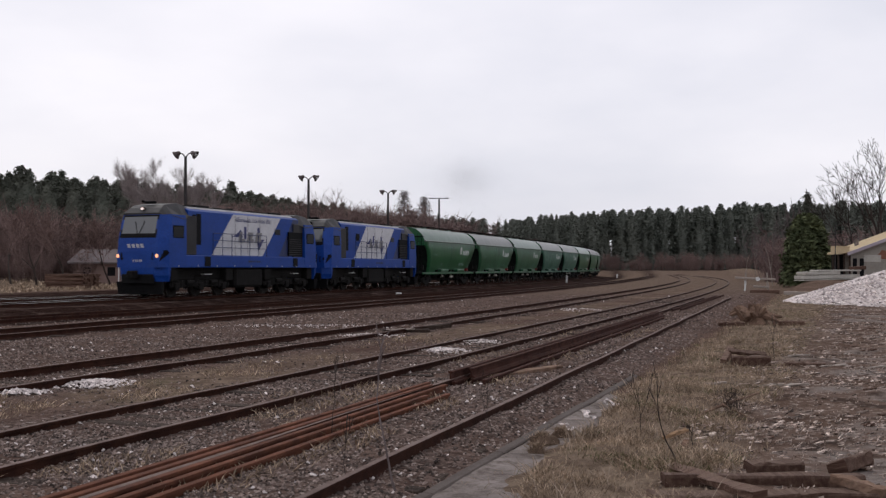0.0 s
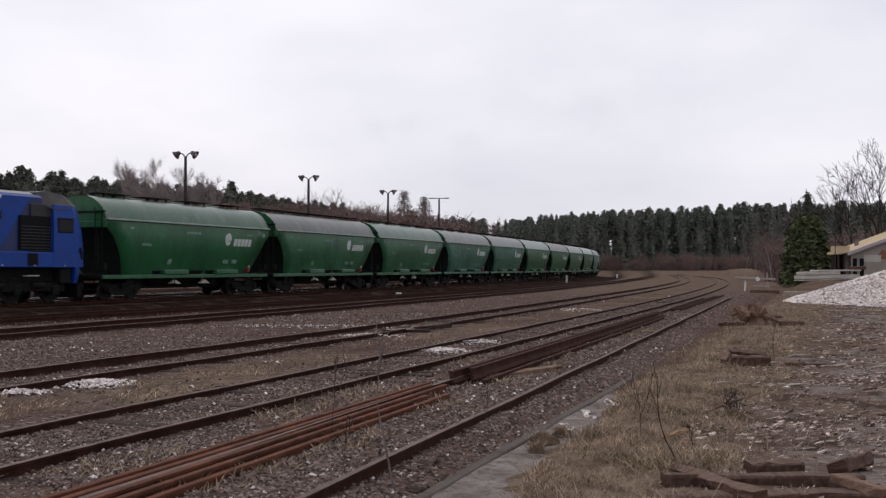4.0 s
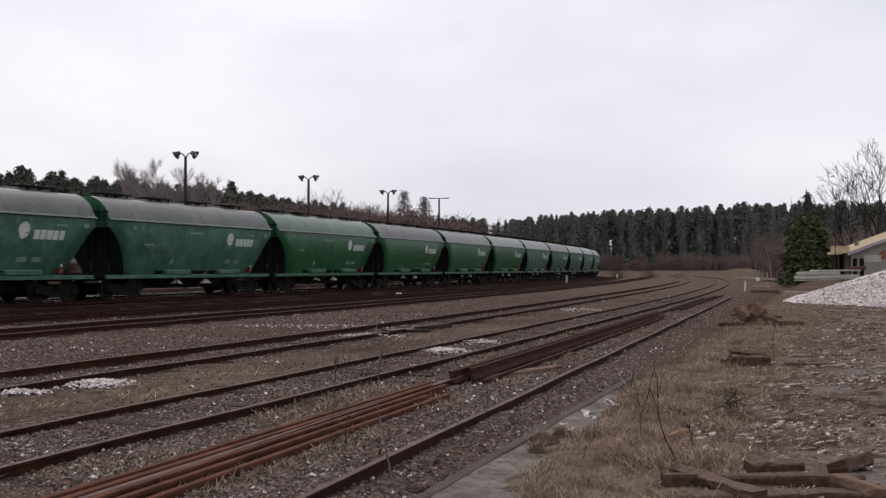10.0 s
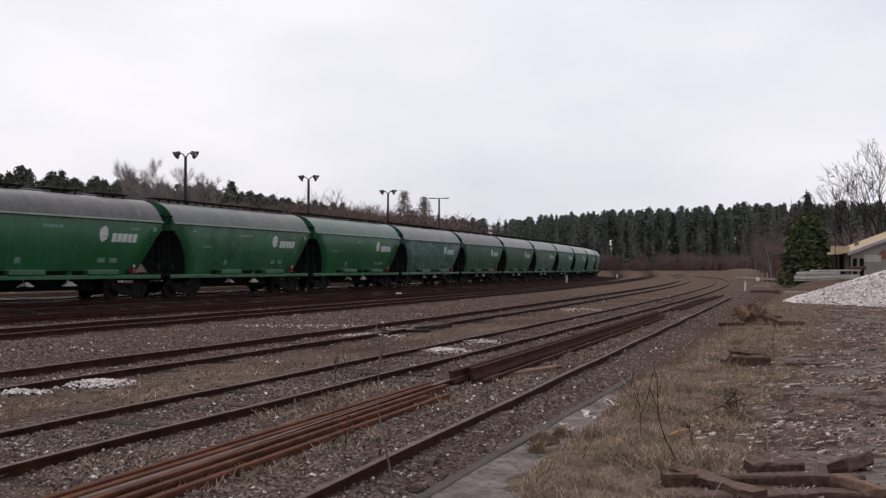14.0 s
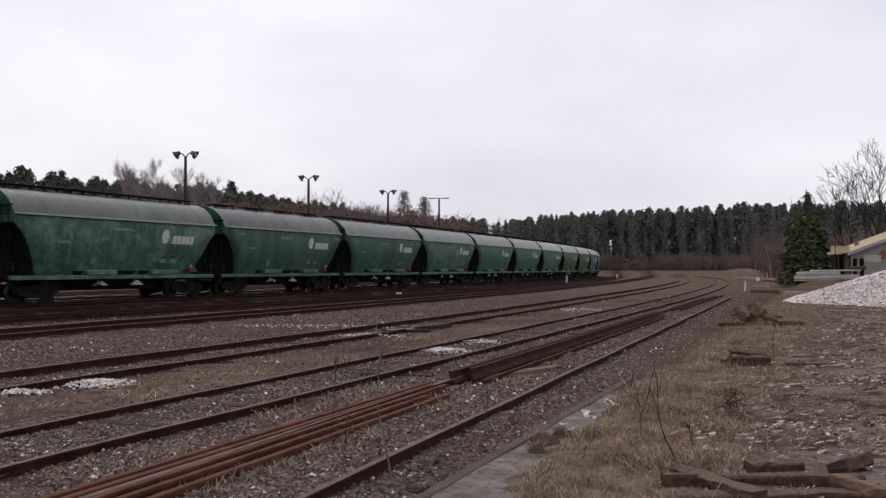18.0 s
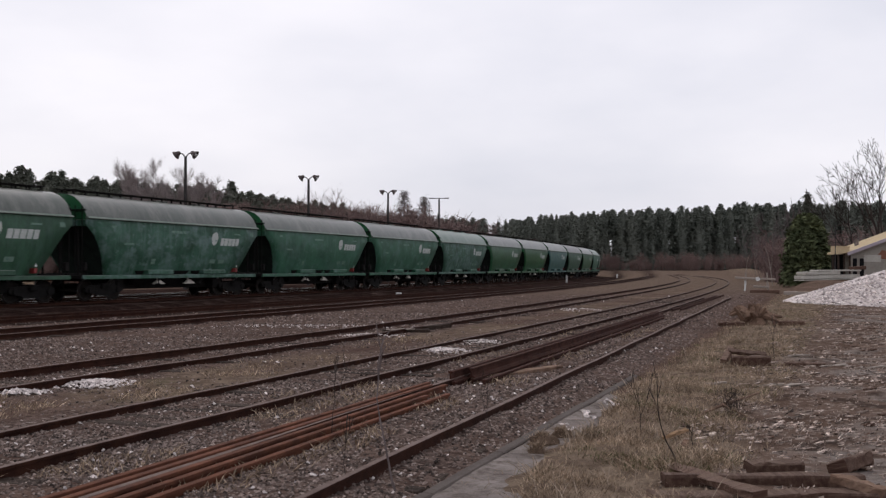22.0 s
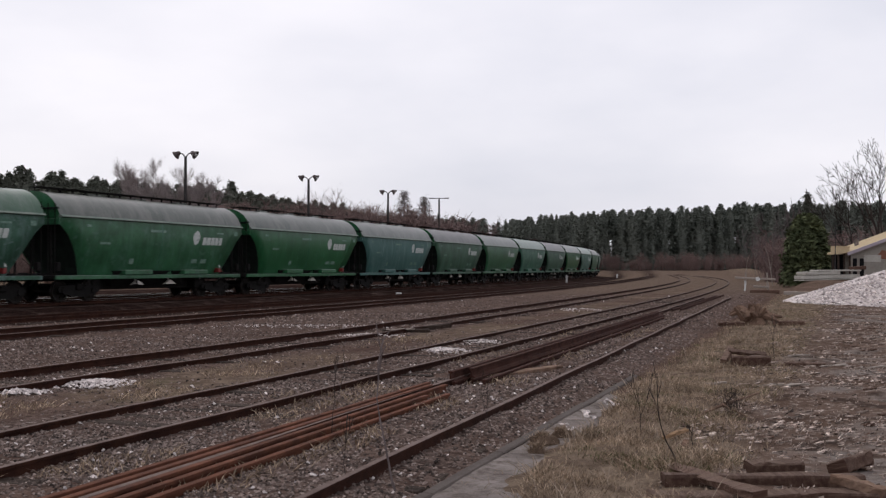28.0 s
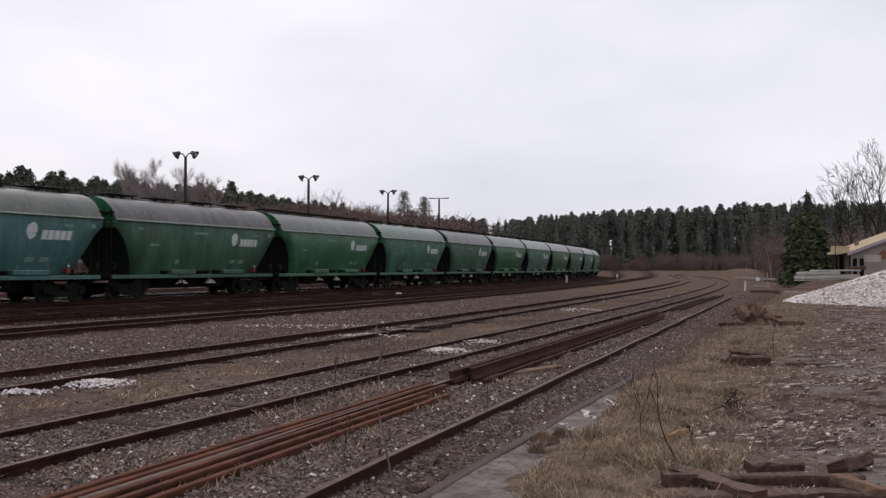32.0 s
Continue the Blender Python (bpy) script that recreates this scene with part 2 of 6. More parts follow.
M_BIRCHT = mat("pale_fine_twigs", (0.27, 0.23, 0.225), (0.36, 0.31, 0.30), 1, 0.9, 0, 0, island=0.35)
M_BIRCH = mat("birch_twigs", (0.13, 0.105, 0.10), (0.17, 0.14, 0.135), 3, 0.9, island=0.3)
M_BRUSH = mat("bare_brush", (0.145, 0.097, 0.087), (0.23, 0.163, 0.147), 0.25, 0.9, 0, 0, island=0.4)
M_BRUSHR = mat("reddish_brush", (0.15, 0.10, 0.092), (0.215, 0.155, 0.143), 0.25, 0.9, 0, 0, island=0.4)
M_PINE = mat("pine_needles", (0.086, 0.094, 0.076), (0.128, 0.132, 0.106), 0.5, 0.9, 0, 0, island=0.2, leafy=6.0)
# far needles are paler than near ones: distance haze mixed into the colour
M_FAR = mat("hazed_far_pine_needles", (0.106, 0.117, 0.099), (0.144, 0.152, 0.128), 0.05, 0.95, 0, 0, island=0.10, leafy=5.0)
M_SPRUCE = mat("spruce_needles", (0.070, 0.086, 0.044), (0.120, 0.132, 0.064), 0.6, 0.9, 0, 0, island=0.35, leafy=3.0)
M_TRUNK = mat("pine_trunk", (0.075, 0.066, 0.058), (0.098, 0.086, 0.076), 2, 0.9)
M_SHEET = mat("roof_sheet_tan", (0.47, 0.36, 0.22), (0.52, 0.42, 0.28), 1.5, 0.8, 0, 0.1, 20, (0.3, 0.22, 0.14), 0.15, 2)
M_FASCIA = mat("fascia_mauve", (0.36, 0.31, 0.35), (0.42, 0.37, 0.40), 2, 0.8)
M_WALL = mat("render_wall_grey", (0.25, 0.225, 0.195), (0.31, 0.285, 0.25), 0.8, 0.9, 0, 0.2, 20, (0.30, 0.13, 0.09), 0.05, 1.1)
M_SHEDWALL = mat("shed_wall_pink", (0.24, 0.165, 0.145), (0.19, 0.135, 0.12), 1.2, 0.9)
M_SHEDROOF = mat("shed_roof_grey", (0.13, 0.11, 0.11), (0.165, 0.14, 0.14), 1.2, 0.9)


# ---- mesh helpers ----
class Geo:
    """Vertices, faces and material slots of one mesh."""

    def __init__(self):
        self.v, self.f, self.k = [], [], []

    def add(self, verts, faces, slot=0):
        o = len(self.v)
        self.v.extend(verts)
        self.f.extend([tuple(i + o for i in q) for q in faces])
        self.k.extend([slot] * len(faces))
        return self

    def box(self, x0, x1, y0, y1, z0, z1, slot=0, m=None):
        v = [Vector((x, y, z)) for z in (z0, z1) for y in (y0, y1) for x in (x0, x1)]
        if m is not None:
            v = [m @ p for p in v]
        return self.add([tuple(p) for p in v], [(0, 2, 3, 1), (4, 5, 7, 6), (0, 1, 5, 4), (2, 6, 7, 3), (0, 4, 6, 2), (1, 3, 7, 5)], slot)

    def block(self, x0, x1, y0, y1, z0, z1, c=0.02, slot=0, m=None):
        """A box with chamfered edges."""
        c = min(c, (x1 - x0) * 0.4, (y1 - y0) * 0.4, (z1 - z0) * 0.4)
        rings = []
        for z, d in ((z0, c), (z0 + c, 0), (z1 - c, 0), (z1, c)):
            e = c
            rings.append([(x0 + d + e, y0 + d, z), (x1 - d - e, y0 + d, z), (x1 - d, y0 + d + e, z), (x1 - d, y1 - d - e, z),
                          (x1 - d - e, y1 - d, z), (x0 + d + e, y1 - d, z), (x0 + d, y1 - d - e, z), (x0 + d, y0 + d + e, z)])
        if m is not None:
            rings = [[tuple(m @ Vector(p)) for p in r] for r in rings]
        return self.loft(rings, True, slot)

    def loft(self, rings, caps=True, slot=0, closed=True):
        n = len(rings[0])
        v = [p for r in rings for p in r]
        f = []
        for i in range(len(rings) - 1):
            for j in range(n if closed else n - 1):
                a, b = i * n + j, i * n + (j + 1) % n
                f.append((a, b, b + n, a + n))
        if caps:
            f.append(tuple(range(n))[::-1])
            f.append(tuple(range((len(rings) - 1) * n, len(rings) * n)))
        return self.add(v, f, slot)

    def tube(self, p, q, r0, r1=None, n=6, slot=0, caps=True):
        p, q = Vector(p), Vector(q)
        r1 = r0 if r1 is None else r1
        d = (q - p).normalized()
        a = d.orthogonal().normalized()
        b = d.cross(a)
        ring = lambda c, r: [tuple(c + (a * math.cos(6.28318 * i / n) + b * math.sin(6.28318 * i / n)) * r) for i in range(n)]
        return self.loft([ring(p, r0), ring(q, r1)], caps, slot)

    def extrude_x(self, outline, x0, x1, slot=0):
        """A (y, z) outline pushed along x."""
        return self.loft([[(x0, y, z) for y, z in outline], [(x1, y, z) for y, z in outline]], True, slot)

    def mesh(self, name, mats, smooth=False):
        me = bpy.data.meshes.new(name)
        me.from_pydata(self.v, [], self.f)
        for m in mats if isinstance(mats, (list, tuple)) else [mats]:
            me.materials.append(m)
        if max(self.k, default=0):
            me.polygons.foreach_set("material_index", self.k)
        if smooth:
            me.polygons.foreach_set("use_smooth", [True] * len(self.f))
        me.validate()
        me.update()
        return me


def fix_normals(me):
    bm = bmesh.new()
    bm.from_mesh(me)
    bmesh.ops.recalc_face_normals(bm, faces=bm.faces)
    bm.to_mesh(me)
    bm.free()


def part(name, geo, material, parent, label="", at=None, smooth=False):
    """One mesh object under a thing or a part."""
    me = geo if isinstance(geo, bpy.types.Mesh) else geo.mesh(name, material, smooth)
    if not isinstance(geo, bpy.types.Mesh) and len(me.polygons) < 4000:
        fix_normals(me)
    ob = new(name, me)
    ob.parent = parent
    if at is not None:
        ob.matrix_local = at
    if label:
        tagged(ob, label)
    return ob


def thing(name, label, category, group="", kind="", at=None, geo=None, material=None, smooth=False):
    if geo is None:
        ob = new(name)
        ob.empty_display_size = 0.3
    else:
        me = geo.mesh(name, material, smooth)
        if len(me.polygons) < 4000:
            fix_normals(me)
        ob = new(name, me)
    if at is not None:
        ob.matrix_world = at
    return tagged(ob, label, category, group, kind)


# ---- the plan: five tracks that bend away to the left ----
def alignment(x0, y0, heading, knots, bends):
    """Samples of a track's centre line: s, x, y and heading (clockwise from +y)."""
    ds = 0.25
    s = np.arange(-420, 640, ds)
    th = -np.cumsum(np.interp(s, knots, bends)) * ds
    i0 = int(np.searchsorted(s, 0))
    th = th - th[i0] + heading
    x, y = np.cumsum(np.sin(th)) * ds, np.cumsum(np.cos(th)) * ds
    return s, x - x[i0] + x0, y - y[i0] + y0, th


MAIN = alignment(-19.98, 39.13, 0.4093, [-70, -60, 0, 60, 120, 160, 200, 240, 290, 640], [0, 0.0021, 0.0021, 0.0009, 0.0008, 0.0040, 0.0070, 0.0070, 0.0012, 0.0012])
KNOTS = [-60, 0, 30, 60, 90, 120, 150, 180, 220, 300, 520]
ONE = alignment(-25.647, 10, 0.4623, KNOTS, [0.0019, 0.0019, 0.0019, 0.0018, 0.0014, 0.0011, 0.001, 0.0008, 0.0006, 0.0001, 0.0001])
TWO = alignment(-18.325, 10, 0.3741, KNOTS, [0.0009, 0.0009, 0.0009, 0.0008, 0.0007, 0.0007, 0.0006, 0.0006, 0.0005, 0.0005, 0.0005])
THREE = alignment(-8.932, 10, 0.3638, KNOTS, [0.0012, 0.0012, 0.0008, 0.0003, 0.0009, 0.0012, 0.001, 0.0006, 0.0001, 0, 0])
FOUR = alignment(-4.243, 10, 0.3424, KNOTS, [-0.0003, -0.0003, 0.0003, 0.0008, 0.0008, 0.0012, 0.0011, 0.0008, 0.0007, 0.0007, 0.0007])
FIVE = alignment(-1.11, 10, 0.3266, [-60, 0, 640], [0, 0, 0])
Z_MAIN = 0.42


def on(track, s, off=0.0):
    x, y, th = (np.interp(s, track[0], track[i]) for i in (1, 2, 3))
    return x + np.cos(th) * off, y - np.sin(th) * off, th


def offset_of(track, px, py, s0=-120, s1=420):
    """Signed distance to the right of a track, for arrays of points."""
    pick = (track[0] >= s0) & (track[0] <= s1)
    s, x, y, th = (a[pick][::8] for a in track)
    best = np.full(px.shape, 1e9)
    side = np.zeros(px.shape)
    for i in range(len(s)):
        dx, dy = px - x[i], py - y[i]
        d = dx * dx + dy * dy
        near = d < best
        best = np.where(near, d, best)
        side = np.where(near, dx * math.cos(th[i]) - dy * math.sin(th[i]), side)
    return np.where(best < 1e8, np.sqrt(best) * np.sign(side), 1e4)


def wobble(x, y, f, seed=0.0):
    return (np.sin(x * f * 1.3 + y * f * 0.7 + seed) + np.sin(x * f * 0.6 - y * f * 1.7 + 2.1 * seed + 1) + np.sin(x * f * 2.9 + y * f * 2.3 + 3.3 * seed)
            + 0.6 * np.sin(x * f * 5.3 - y * f * 4.1 + seed)) / 3.6


def smooth01(x, a, b):
    t = np.clip((x - a) / (b - a), 0, 1)
    return t * t * (3 - 2 * t)


KERB_X, KERB_Y, KERB_TH = -0.13, 8.43, 0.352


def kerb_off(x, y):
    """Distance to the right of the kerb line."""
    return (x - KERB_X) * math.cos(KERB_TH) - (y - KERB_Y) * math.sin(KERB_TH)


def ground_z(x, y):
    """Height of the ground, for arrays."""
    om, k = offset_of(MAIN, x, y), kerb_off(x, y)
    z = 0.02 * wobble(x, y, 0.9) + 0.015 * wobble(x, y, 2.7, 1.0)
    z = z + 0.25 * (1 - smooth01(om, 2.6, 4.6))
    back = -om
    z = z + np.where(om < 0, 0.035 * np.clip(back - 35, 0, 40) + 0.05 * wobble(x, y, 0.25, 2.0) * smooth01(back, 9, 14), 0)
    z = z + 0.055 * smooth01(om, 4.5, 7.0) * (1 - smooth01(k, -0.5, -0.1))
    bank = smooth01(k, 0.1, 0.9) * (0.05 + 0.05 * wobble(x, y, 1.2, 4.0)) * (y < 120)
    z = z + bank
    z = z + 1.2 * smooth01(y, 290, 350) * smooth01(om, 8, 20)
    z = z + 1.9 * np.exp(-((x - 73) / 7.5) ** 2 - ((y - 250) / 12) ** 2)
    z = z + 0.85 * smooth01(y, 76, 86) * smooth01(k, 0.2, 2.4) * (1 - smooth01(y, 120, 160))
    return z


def axis_lines(lo, hi, fine, far_lo, far_hi, grow):
    mid = list(np.arange(lo, hi + 1e-6, fine))
    up, down = [], []
    d, p = fine, hi
    while p < far_hi:
        d *= grow
        p += d
        up.append(p)
    d, p = fine, lo
    while p > far_lo:
        d *= grow
        p -= d
        down.append(p)
    return np.array(down[::-1] + mid + up)


def ground_material():
    m = bpy.data.materials.new("ground_cover")
    m.use_nodes = True
    n, l = m.node_tree.nodes, m.node_tree.links
    b = n["Principled BSDF"]
    b.inputs["Roughness"].default_value, b.inputs["Specular IOR Level"].default_value = 1.0, 0.0
    co = n.new("ShaderNodeTexCoord")
    zone = n.new("ShaderNodeAttribute")
    zone.attribute_name = "zone"
    sep = n.new("ShaderNodeSeparateColor")
    l.new(zone.outputs["Color"], sep.inputs[0])

    def nz(s, d=5.0, r=0.65):
        t = n.new("ShaderNodeTexNoise")
        t.inputs["Scale"].default_value, t.inputs["Detail"].default_value, t.inputs["Roughness"].default_value = s, d, r
        l.new(co.outputs["Object"], t.inputs["Vector"])
        return t.outputs["Fac"]

    def rng(f, a, c):
        r = n.new("ShaderNodeMapRange")
        r.inputs[1].default_value, r.inputs[2].default_value = a, c
        l.new(f, r.inputs[0])
        return r.outputs[0]

    def mix(f, a, c):
        x = n.new("ShaderNodeMix")
        x.data_type = "RGBA"
        l.new(f, x.inputs[0])
        for sock, val in ((6, a), (7, c)):
            if isinstance(val, tuple):
                x.inputs[sock].default_value = (*val, 1)
            else:
                l.new(val, x.inputs[sock])
        return x.outputs[2]

    def times(a, c):
        x = n.new("ShaderNodeMath")
        x.operation = "MULTIPLY"
        l.new(a, x.inputs[0])
        if isinstance(c, float):
            x.inputs[1].default_value = c
        else:
            l.new(c, x.inputs[1])
        return x.outputs[0]

    vor = n.new("ShaderNodeTexVoronoi")
    vor.inputs["Scale"].default_value = 19.0
    l.new(co.outputs["Object"], vor.inputs["Vector"])
    vsep = n.new("ShaderNodeSeparateColor")
    l.new(vor.outputs["Color"], vsep.inputs[0])
    soil = mix(rng(nz(0.45), 0.38, 0.62), (0.075, 0.047, 0.038), (0.138, 0.091, 0.072))
    soil = mix(times(rng(nz(7.0), 0.5, 0.7), 0.6), soil, (0.03, 0.021, 0.018))
    stones = mix(vsep.outputs[0], (0.040, 0.029, 0.025), (0.185, 0.136, 0.117))
    stones = mix(times(rng(vsep.outputs[1], 0.955, 0.98), 0.6), stones, (0.38, 0.33, 0.30))
    col = mix(times(sep.outputs[0], rng(nz(1.1), 0.25, 0.6)), soil, stones)
    straw = mix(rng(nz(3.0), 0.35, 0.65), (0.100, 0.072, 0.054), (0.235, 0.178, 0.132))
    straw = mix(times(rng(nz(0.8), 0.55, 0.68), 0.6), straw, (0.06, 0.062, 0.03))
    col = mix(times(sep.outputs[1], rng(nz(1.6), 0.25, 0.5)), col, straw)
    yard = mix(rng(nz(0.7), 0.35, 0.65), (0.090, 0.058, 0.044), (0.180, 0.130, 0.105))
    yard = mix(times(rng(nz(9.0, 3.0), 0.54, 0.64), 0.8), yard, (0.30, 0.245, 0.21))
    yard = mix(times(rng(nz(0.35, 4.0), 0.54, 0.62), 0.7), yard, (0.21, 0.185, 0.17))
    yard = mix(times(rng(nz(1.0, 6.0), 0.52, 0.62), 0.75), yard, (0.038, 0.026, 0.021))
    col = mix(times(sep.outputs[2], rng(nz(0.9), 0.2, 0.45)), col, yard)
    # near-black for cinder beds and for shade painted at the train
    cinder_shade = mix(vsep.outputs[0], (0.010, 0.006, 0.005), (0.040, 0.024, 0.020))
    col = mix(times(zone.outputs["Alpha"], rng(nz(0.8), 0.2, 0.5)), col, cinder_shade)
    l.new(col, b.inputs["Base Color"])
    bn = n.new("ShaderNodeBump")
    bn.inputs["Strength"].default_value, bn.inputs["Distance"].default_value = 0.9, 0.05
    hsum = n.new("ShaderNodeMath")
    hsum.operation = "SUBTRACT"
    l.new(nz(26.0, 3.0), hsum.inputs[0])
    l.new(times(vor.outputs["Distance"], 0.6), hsum.inputs[1])
    l.new(hsum.outputs[0], bn.inputs["Height"])
    l.new(bn.outputs["Normal"], b.inputs["Normal"])
    return m


def ground_sheet():
    xs = axis_lines(-13, 13, 0.21, -2600, 2600, 1.06)
    ys = axis_lines(5, 22, 0.21, -2600, 3400, 1.03)
    gx, gy = np.meshgrid(xs, ys)
    px, py = gx.ravel(), gy.ravel()
    pz = ground_z(px, py)
    far = np.hypot(px, py)
    pz = np.where(far > 420, pz * np.clip(1 - (far - 420) / 400, 0, 1), pz)
    nx, ny = len(xs), len(ys)
    i = np.arange(nx * ny).reshape(ny, nx)
    quads = np.stack([i[:-1, :-1], i[:-1, 1:], i[1:, 1:], i[1:, :-1]], -1).reshape(-1, 4)
    me = bpy.data.meshes.new("ground")
    me.from_pydata(np.stack([px, py, pz], 1).tolist(), [], quads.tolist())
    k = kerb_off(px, py)
    om = offset_of(MAIN, px, py)
    bed = np.zeros(px.shape)
    for tr in (ONE, TWO, THREE, FOUR, FIVE):
        o = np.abs(offset_of(tr, px, py))
        bed = np.maximum(bed, 1 - smooth01(o, 1.5, 2.4))
    o3 = offset_of(THREE, px, py)
    bed = np.maximum(bed, smooth01(o3, -7.5, -6.0) * (1 - smooth01(o3, -2.4, -1.6)) * 0.9)
    bed = np.maximum(bed, smooth01(om, -20, -16) * (1 - smooth01(om, 3.0, 5.0)))
    bed = bed * (1 - smooth01(k, -0.1, 0.2))
    bed = np.clip(bed, 0.25 * (om > 0) * (k < 0), 1)
    edge = 1.8 + 0.03 * np.clip(py - 9, 0, 40) + 0.5 * wobble(px, py, 0.5, 3.0)
    grass = smooth01(k, 0.15, 0.5) * (1 - smooth01(k, edge, edge + 1.0)) * (py < 70)
    grass = np.maximum(grass, (1 - smooth01(om, -22, -17)))
    grass = np.maximum(grass, smooth01(py, 70, 110) * (om > 3) * smooth01(k, -4, 4))
    grass = np.maximum(grass, np.exp(-((px - 73) / 8) ** 2 - ((py - 248) / 16) ** 2))
    grass = np.maximum(grass, 0.55 * smooth01(py, 55, 100) * (om > 4.5))
    between = np.abs(o3 - 2.4) < 1.0
    grass = np.maximum(grass, 0.75 * between * np.clip(wobble(px, py, 0.35, 5.5) * 1.5 + 0.45, 0, 1))
    yard = smooth01(k, edge - 0.2, edge + 0.8) * (1 - smooth01(py, 60, 80))
    o2 = offset_of(TWO, px, py)
    cinder_shade = smooth01(o2, -2.0, -1.3) * (1 - smooth01(o2, 0.9, 1.6))
    cinder_shade = np.maximum(cinder_shade, 0.9 * (1 - smooth01(np.abs(offset_of(ONE, px, py)), 0.9, 1.7)))
    cinder_shade = np.maximum(cinder_shade, 0.2 * smooth01(o2, -16, -12) * (1 - smooth01(o2, -6, -5)))
    cinder_shade = np.maximum(cinder_shade, smooth01(om, 2.0, 2.6) * (1 - smooth01(om, 3.9, 4.6)))
    # ground under and behind the train: shade painted in as darker colour
    cinder_shade = np.maximum(cinder_shade, smooth01(om, -20, -16) * (1 - smooth01(om, 1.8, 2.4)))
    rgba = np.stack([bed, grass, yard, cinder_shade], 1).astype(np.float32)
    att = me.color_attributes.new("zone", "FLOAT_COLOR", "POINT")
    att.data.foreach_set("color", rgba.ravel())
    me.materials.append(ground_material())
    me.polygons.foreach_set("use_smooth", [True] * len(quads))
    me.update()
    return tagged(new("ground", me), "brown stony railway yard ground with dry grass and wood litter", "ground", kind="structure")


ground = ground_sheet()

RAIL_OUTLINE = [(-0.065, -0.15), (0.065, -0.15), (0.065, -0.138), (0.012, -0.12), (0.010, -0.04), (0.035, -0.03), (0.035, -0.004),
                (0.026, 0.0), (-0.026, 0.0), (-0.035, -0.004), (-0.035, -0.03), (-0.010, -0.04), (-0.012, -0.12), (-0.065, -0.138)]


def rail_mesh(name, points, mats, top_slot=1):
    """A flat-bottomed rail along (x, y, z, heading) points on its running surface."""
    n = len(RAIL_OUTLINE)
    v, f, k = [], [], []
    for x, y, z, th in points:
        c, s = math.cos(th), math.sin(th)
        v += [(x + c * a, y - s * a, z + h) for a, h in RAIL_OUTLINE]
    for i in range(len(points) - 1):
        for j in range(n):
            a, b = i * n + j, i * n + (j + 1) % n
            f.append((a, a + n, b + n, b))
            k.append(top_slot if j in (6, 7, 8) else 0)
    f += [tuple(range(n)), tuple(range((len(points) - 1) * n, len(points) * n))[::-1]]
    k += [0, 0]
    me = bpy.data.meshes.new(name)
    me.from_pydata(v, [], f)
    for m in mats:
        me.materials.append(m)
    me.polygons.foreach_set("material_index", k)
    me.update()
    return me


def lay_track(label, track, z, s0, s1, head, sleeper_span=None, width=1.52):
    t = thing("railway_track", label, "railway track", "yard tracks", "structure")
    for side in (-1, 1):
        st = np.concatenate([np.arange(s0, min(60, s1), 1.0), np.arange(min(60, s1), s1 + 0.1, 3.0)])
        pts = []
        for s in st:
            x, y, th = on(track, s, side * width / 2)
            pts.append((x, y, (z if isinstance(z, float) else z[side > 0]) + 0.006 * math.sin(s * 0.9 + side), th))
        part("rail", rail_mesh("rail", pts, [M_RAIL, head]), None, t)
    return t


lay_track("main line track with polished rails on raised ballast", MAIN, Z_MAIN, -300, 560, M_RAILSHINE)
track_one = lay_track("dark siding track next to the main line", ONE, 0.25, -45, 440, M_RAIL)
BEHIND = (MAIN[0], MAIN[1] - 5.1 * np.cos(MAIN[3]), MAIN[2] + 5.1 * np.sin(MAIN[3]), MAIN[3])
lay_track("second running track beyond the main line", BEHIND, 0.40, -120, 200, M_RAILSHINE)
track_two = lay_track("rusty siding track beside the main line", TWO, (0.225, 0.20), -60, 400, M_RAILTOP)
track_three = lay_track("rusty siding track in stony ground", THREE, (0.20, 0.172), -60, 330, M_RAILTOP)
track_four = lay_track("rusty siding track with dark worn rails", FOUR, (0.14, 0.16), -60, 300, M_RAILTOP)
track_five = lay_track("rusty end siding beside the old kerb", FIVE, 0.165, -30, 54.5, M_RAILTOP)


# ---- the train ----
def wheelset(parent, y, z, r, half=0.79, name="wheelset"):
    g = Geo()
    n = 20
    for sx in (-1, 1):
        rings = []
        for x, q in ((half - 0.06, r + 0.028), (half - 0.03, r + 0.028), (half - 0.025, r), (half + 0.07, r - 0.004), (half + 0.07, r - 0.07),
                     (half + 0.03, r - 0.10), (half + 0.03, 0.16), (half + 0.10, 0.15), (half + 0.10, 0.0)):
            rings.append([(sx * x, q * math.cos(6.28318 * i / n), q * math.sin(6.28318 * i / n)) for i in range(n)])
        g.loft(rings, False)
        g.k[-n * 8 + 2 * n:-n * 8 + 3 * n] = [1] * n
        for i in range(3):
            a = i * 2.094
            g.box(half + 0.03, half + 0.045, -0.05, 0.05, 0.18, r - 0.12, 0, Matrix.Rotation(a, 4, "X") if sx > 0 else Matrix.Rotation(a, 4, "X") @ Matrix.Rotation(math.pi, 4, "Z"))
    g.tube((-half, 0, 0), (half, 0, 0), 0.085, n=10)
    ob = part(name, g, [M_WHEEL, M_TREAD], parent)
    ob.matrix_parent_inverse = Matrix.Translation((0, y, z))
    return ob


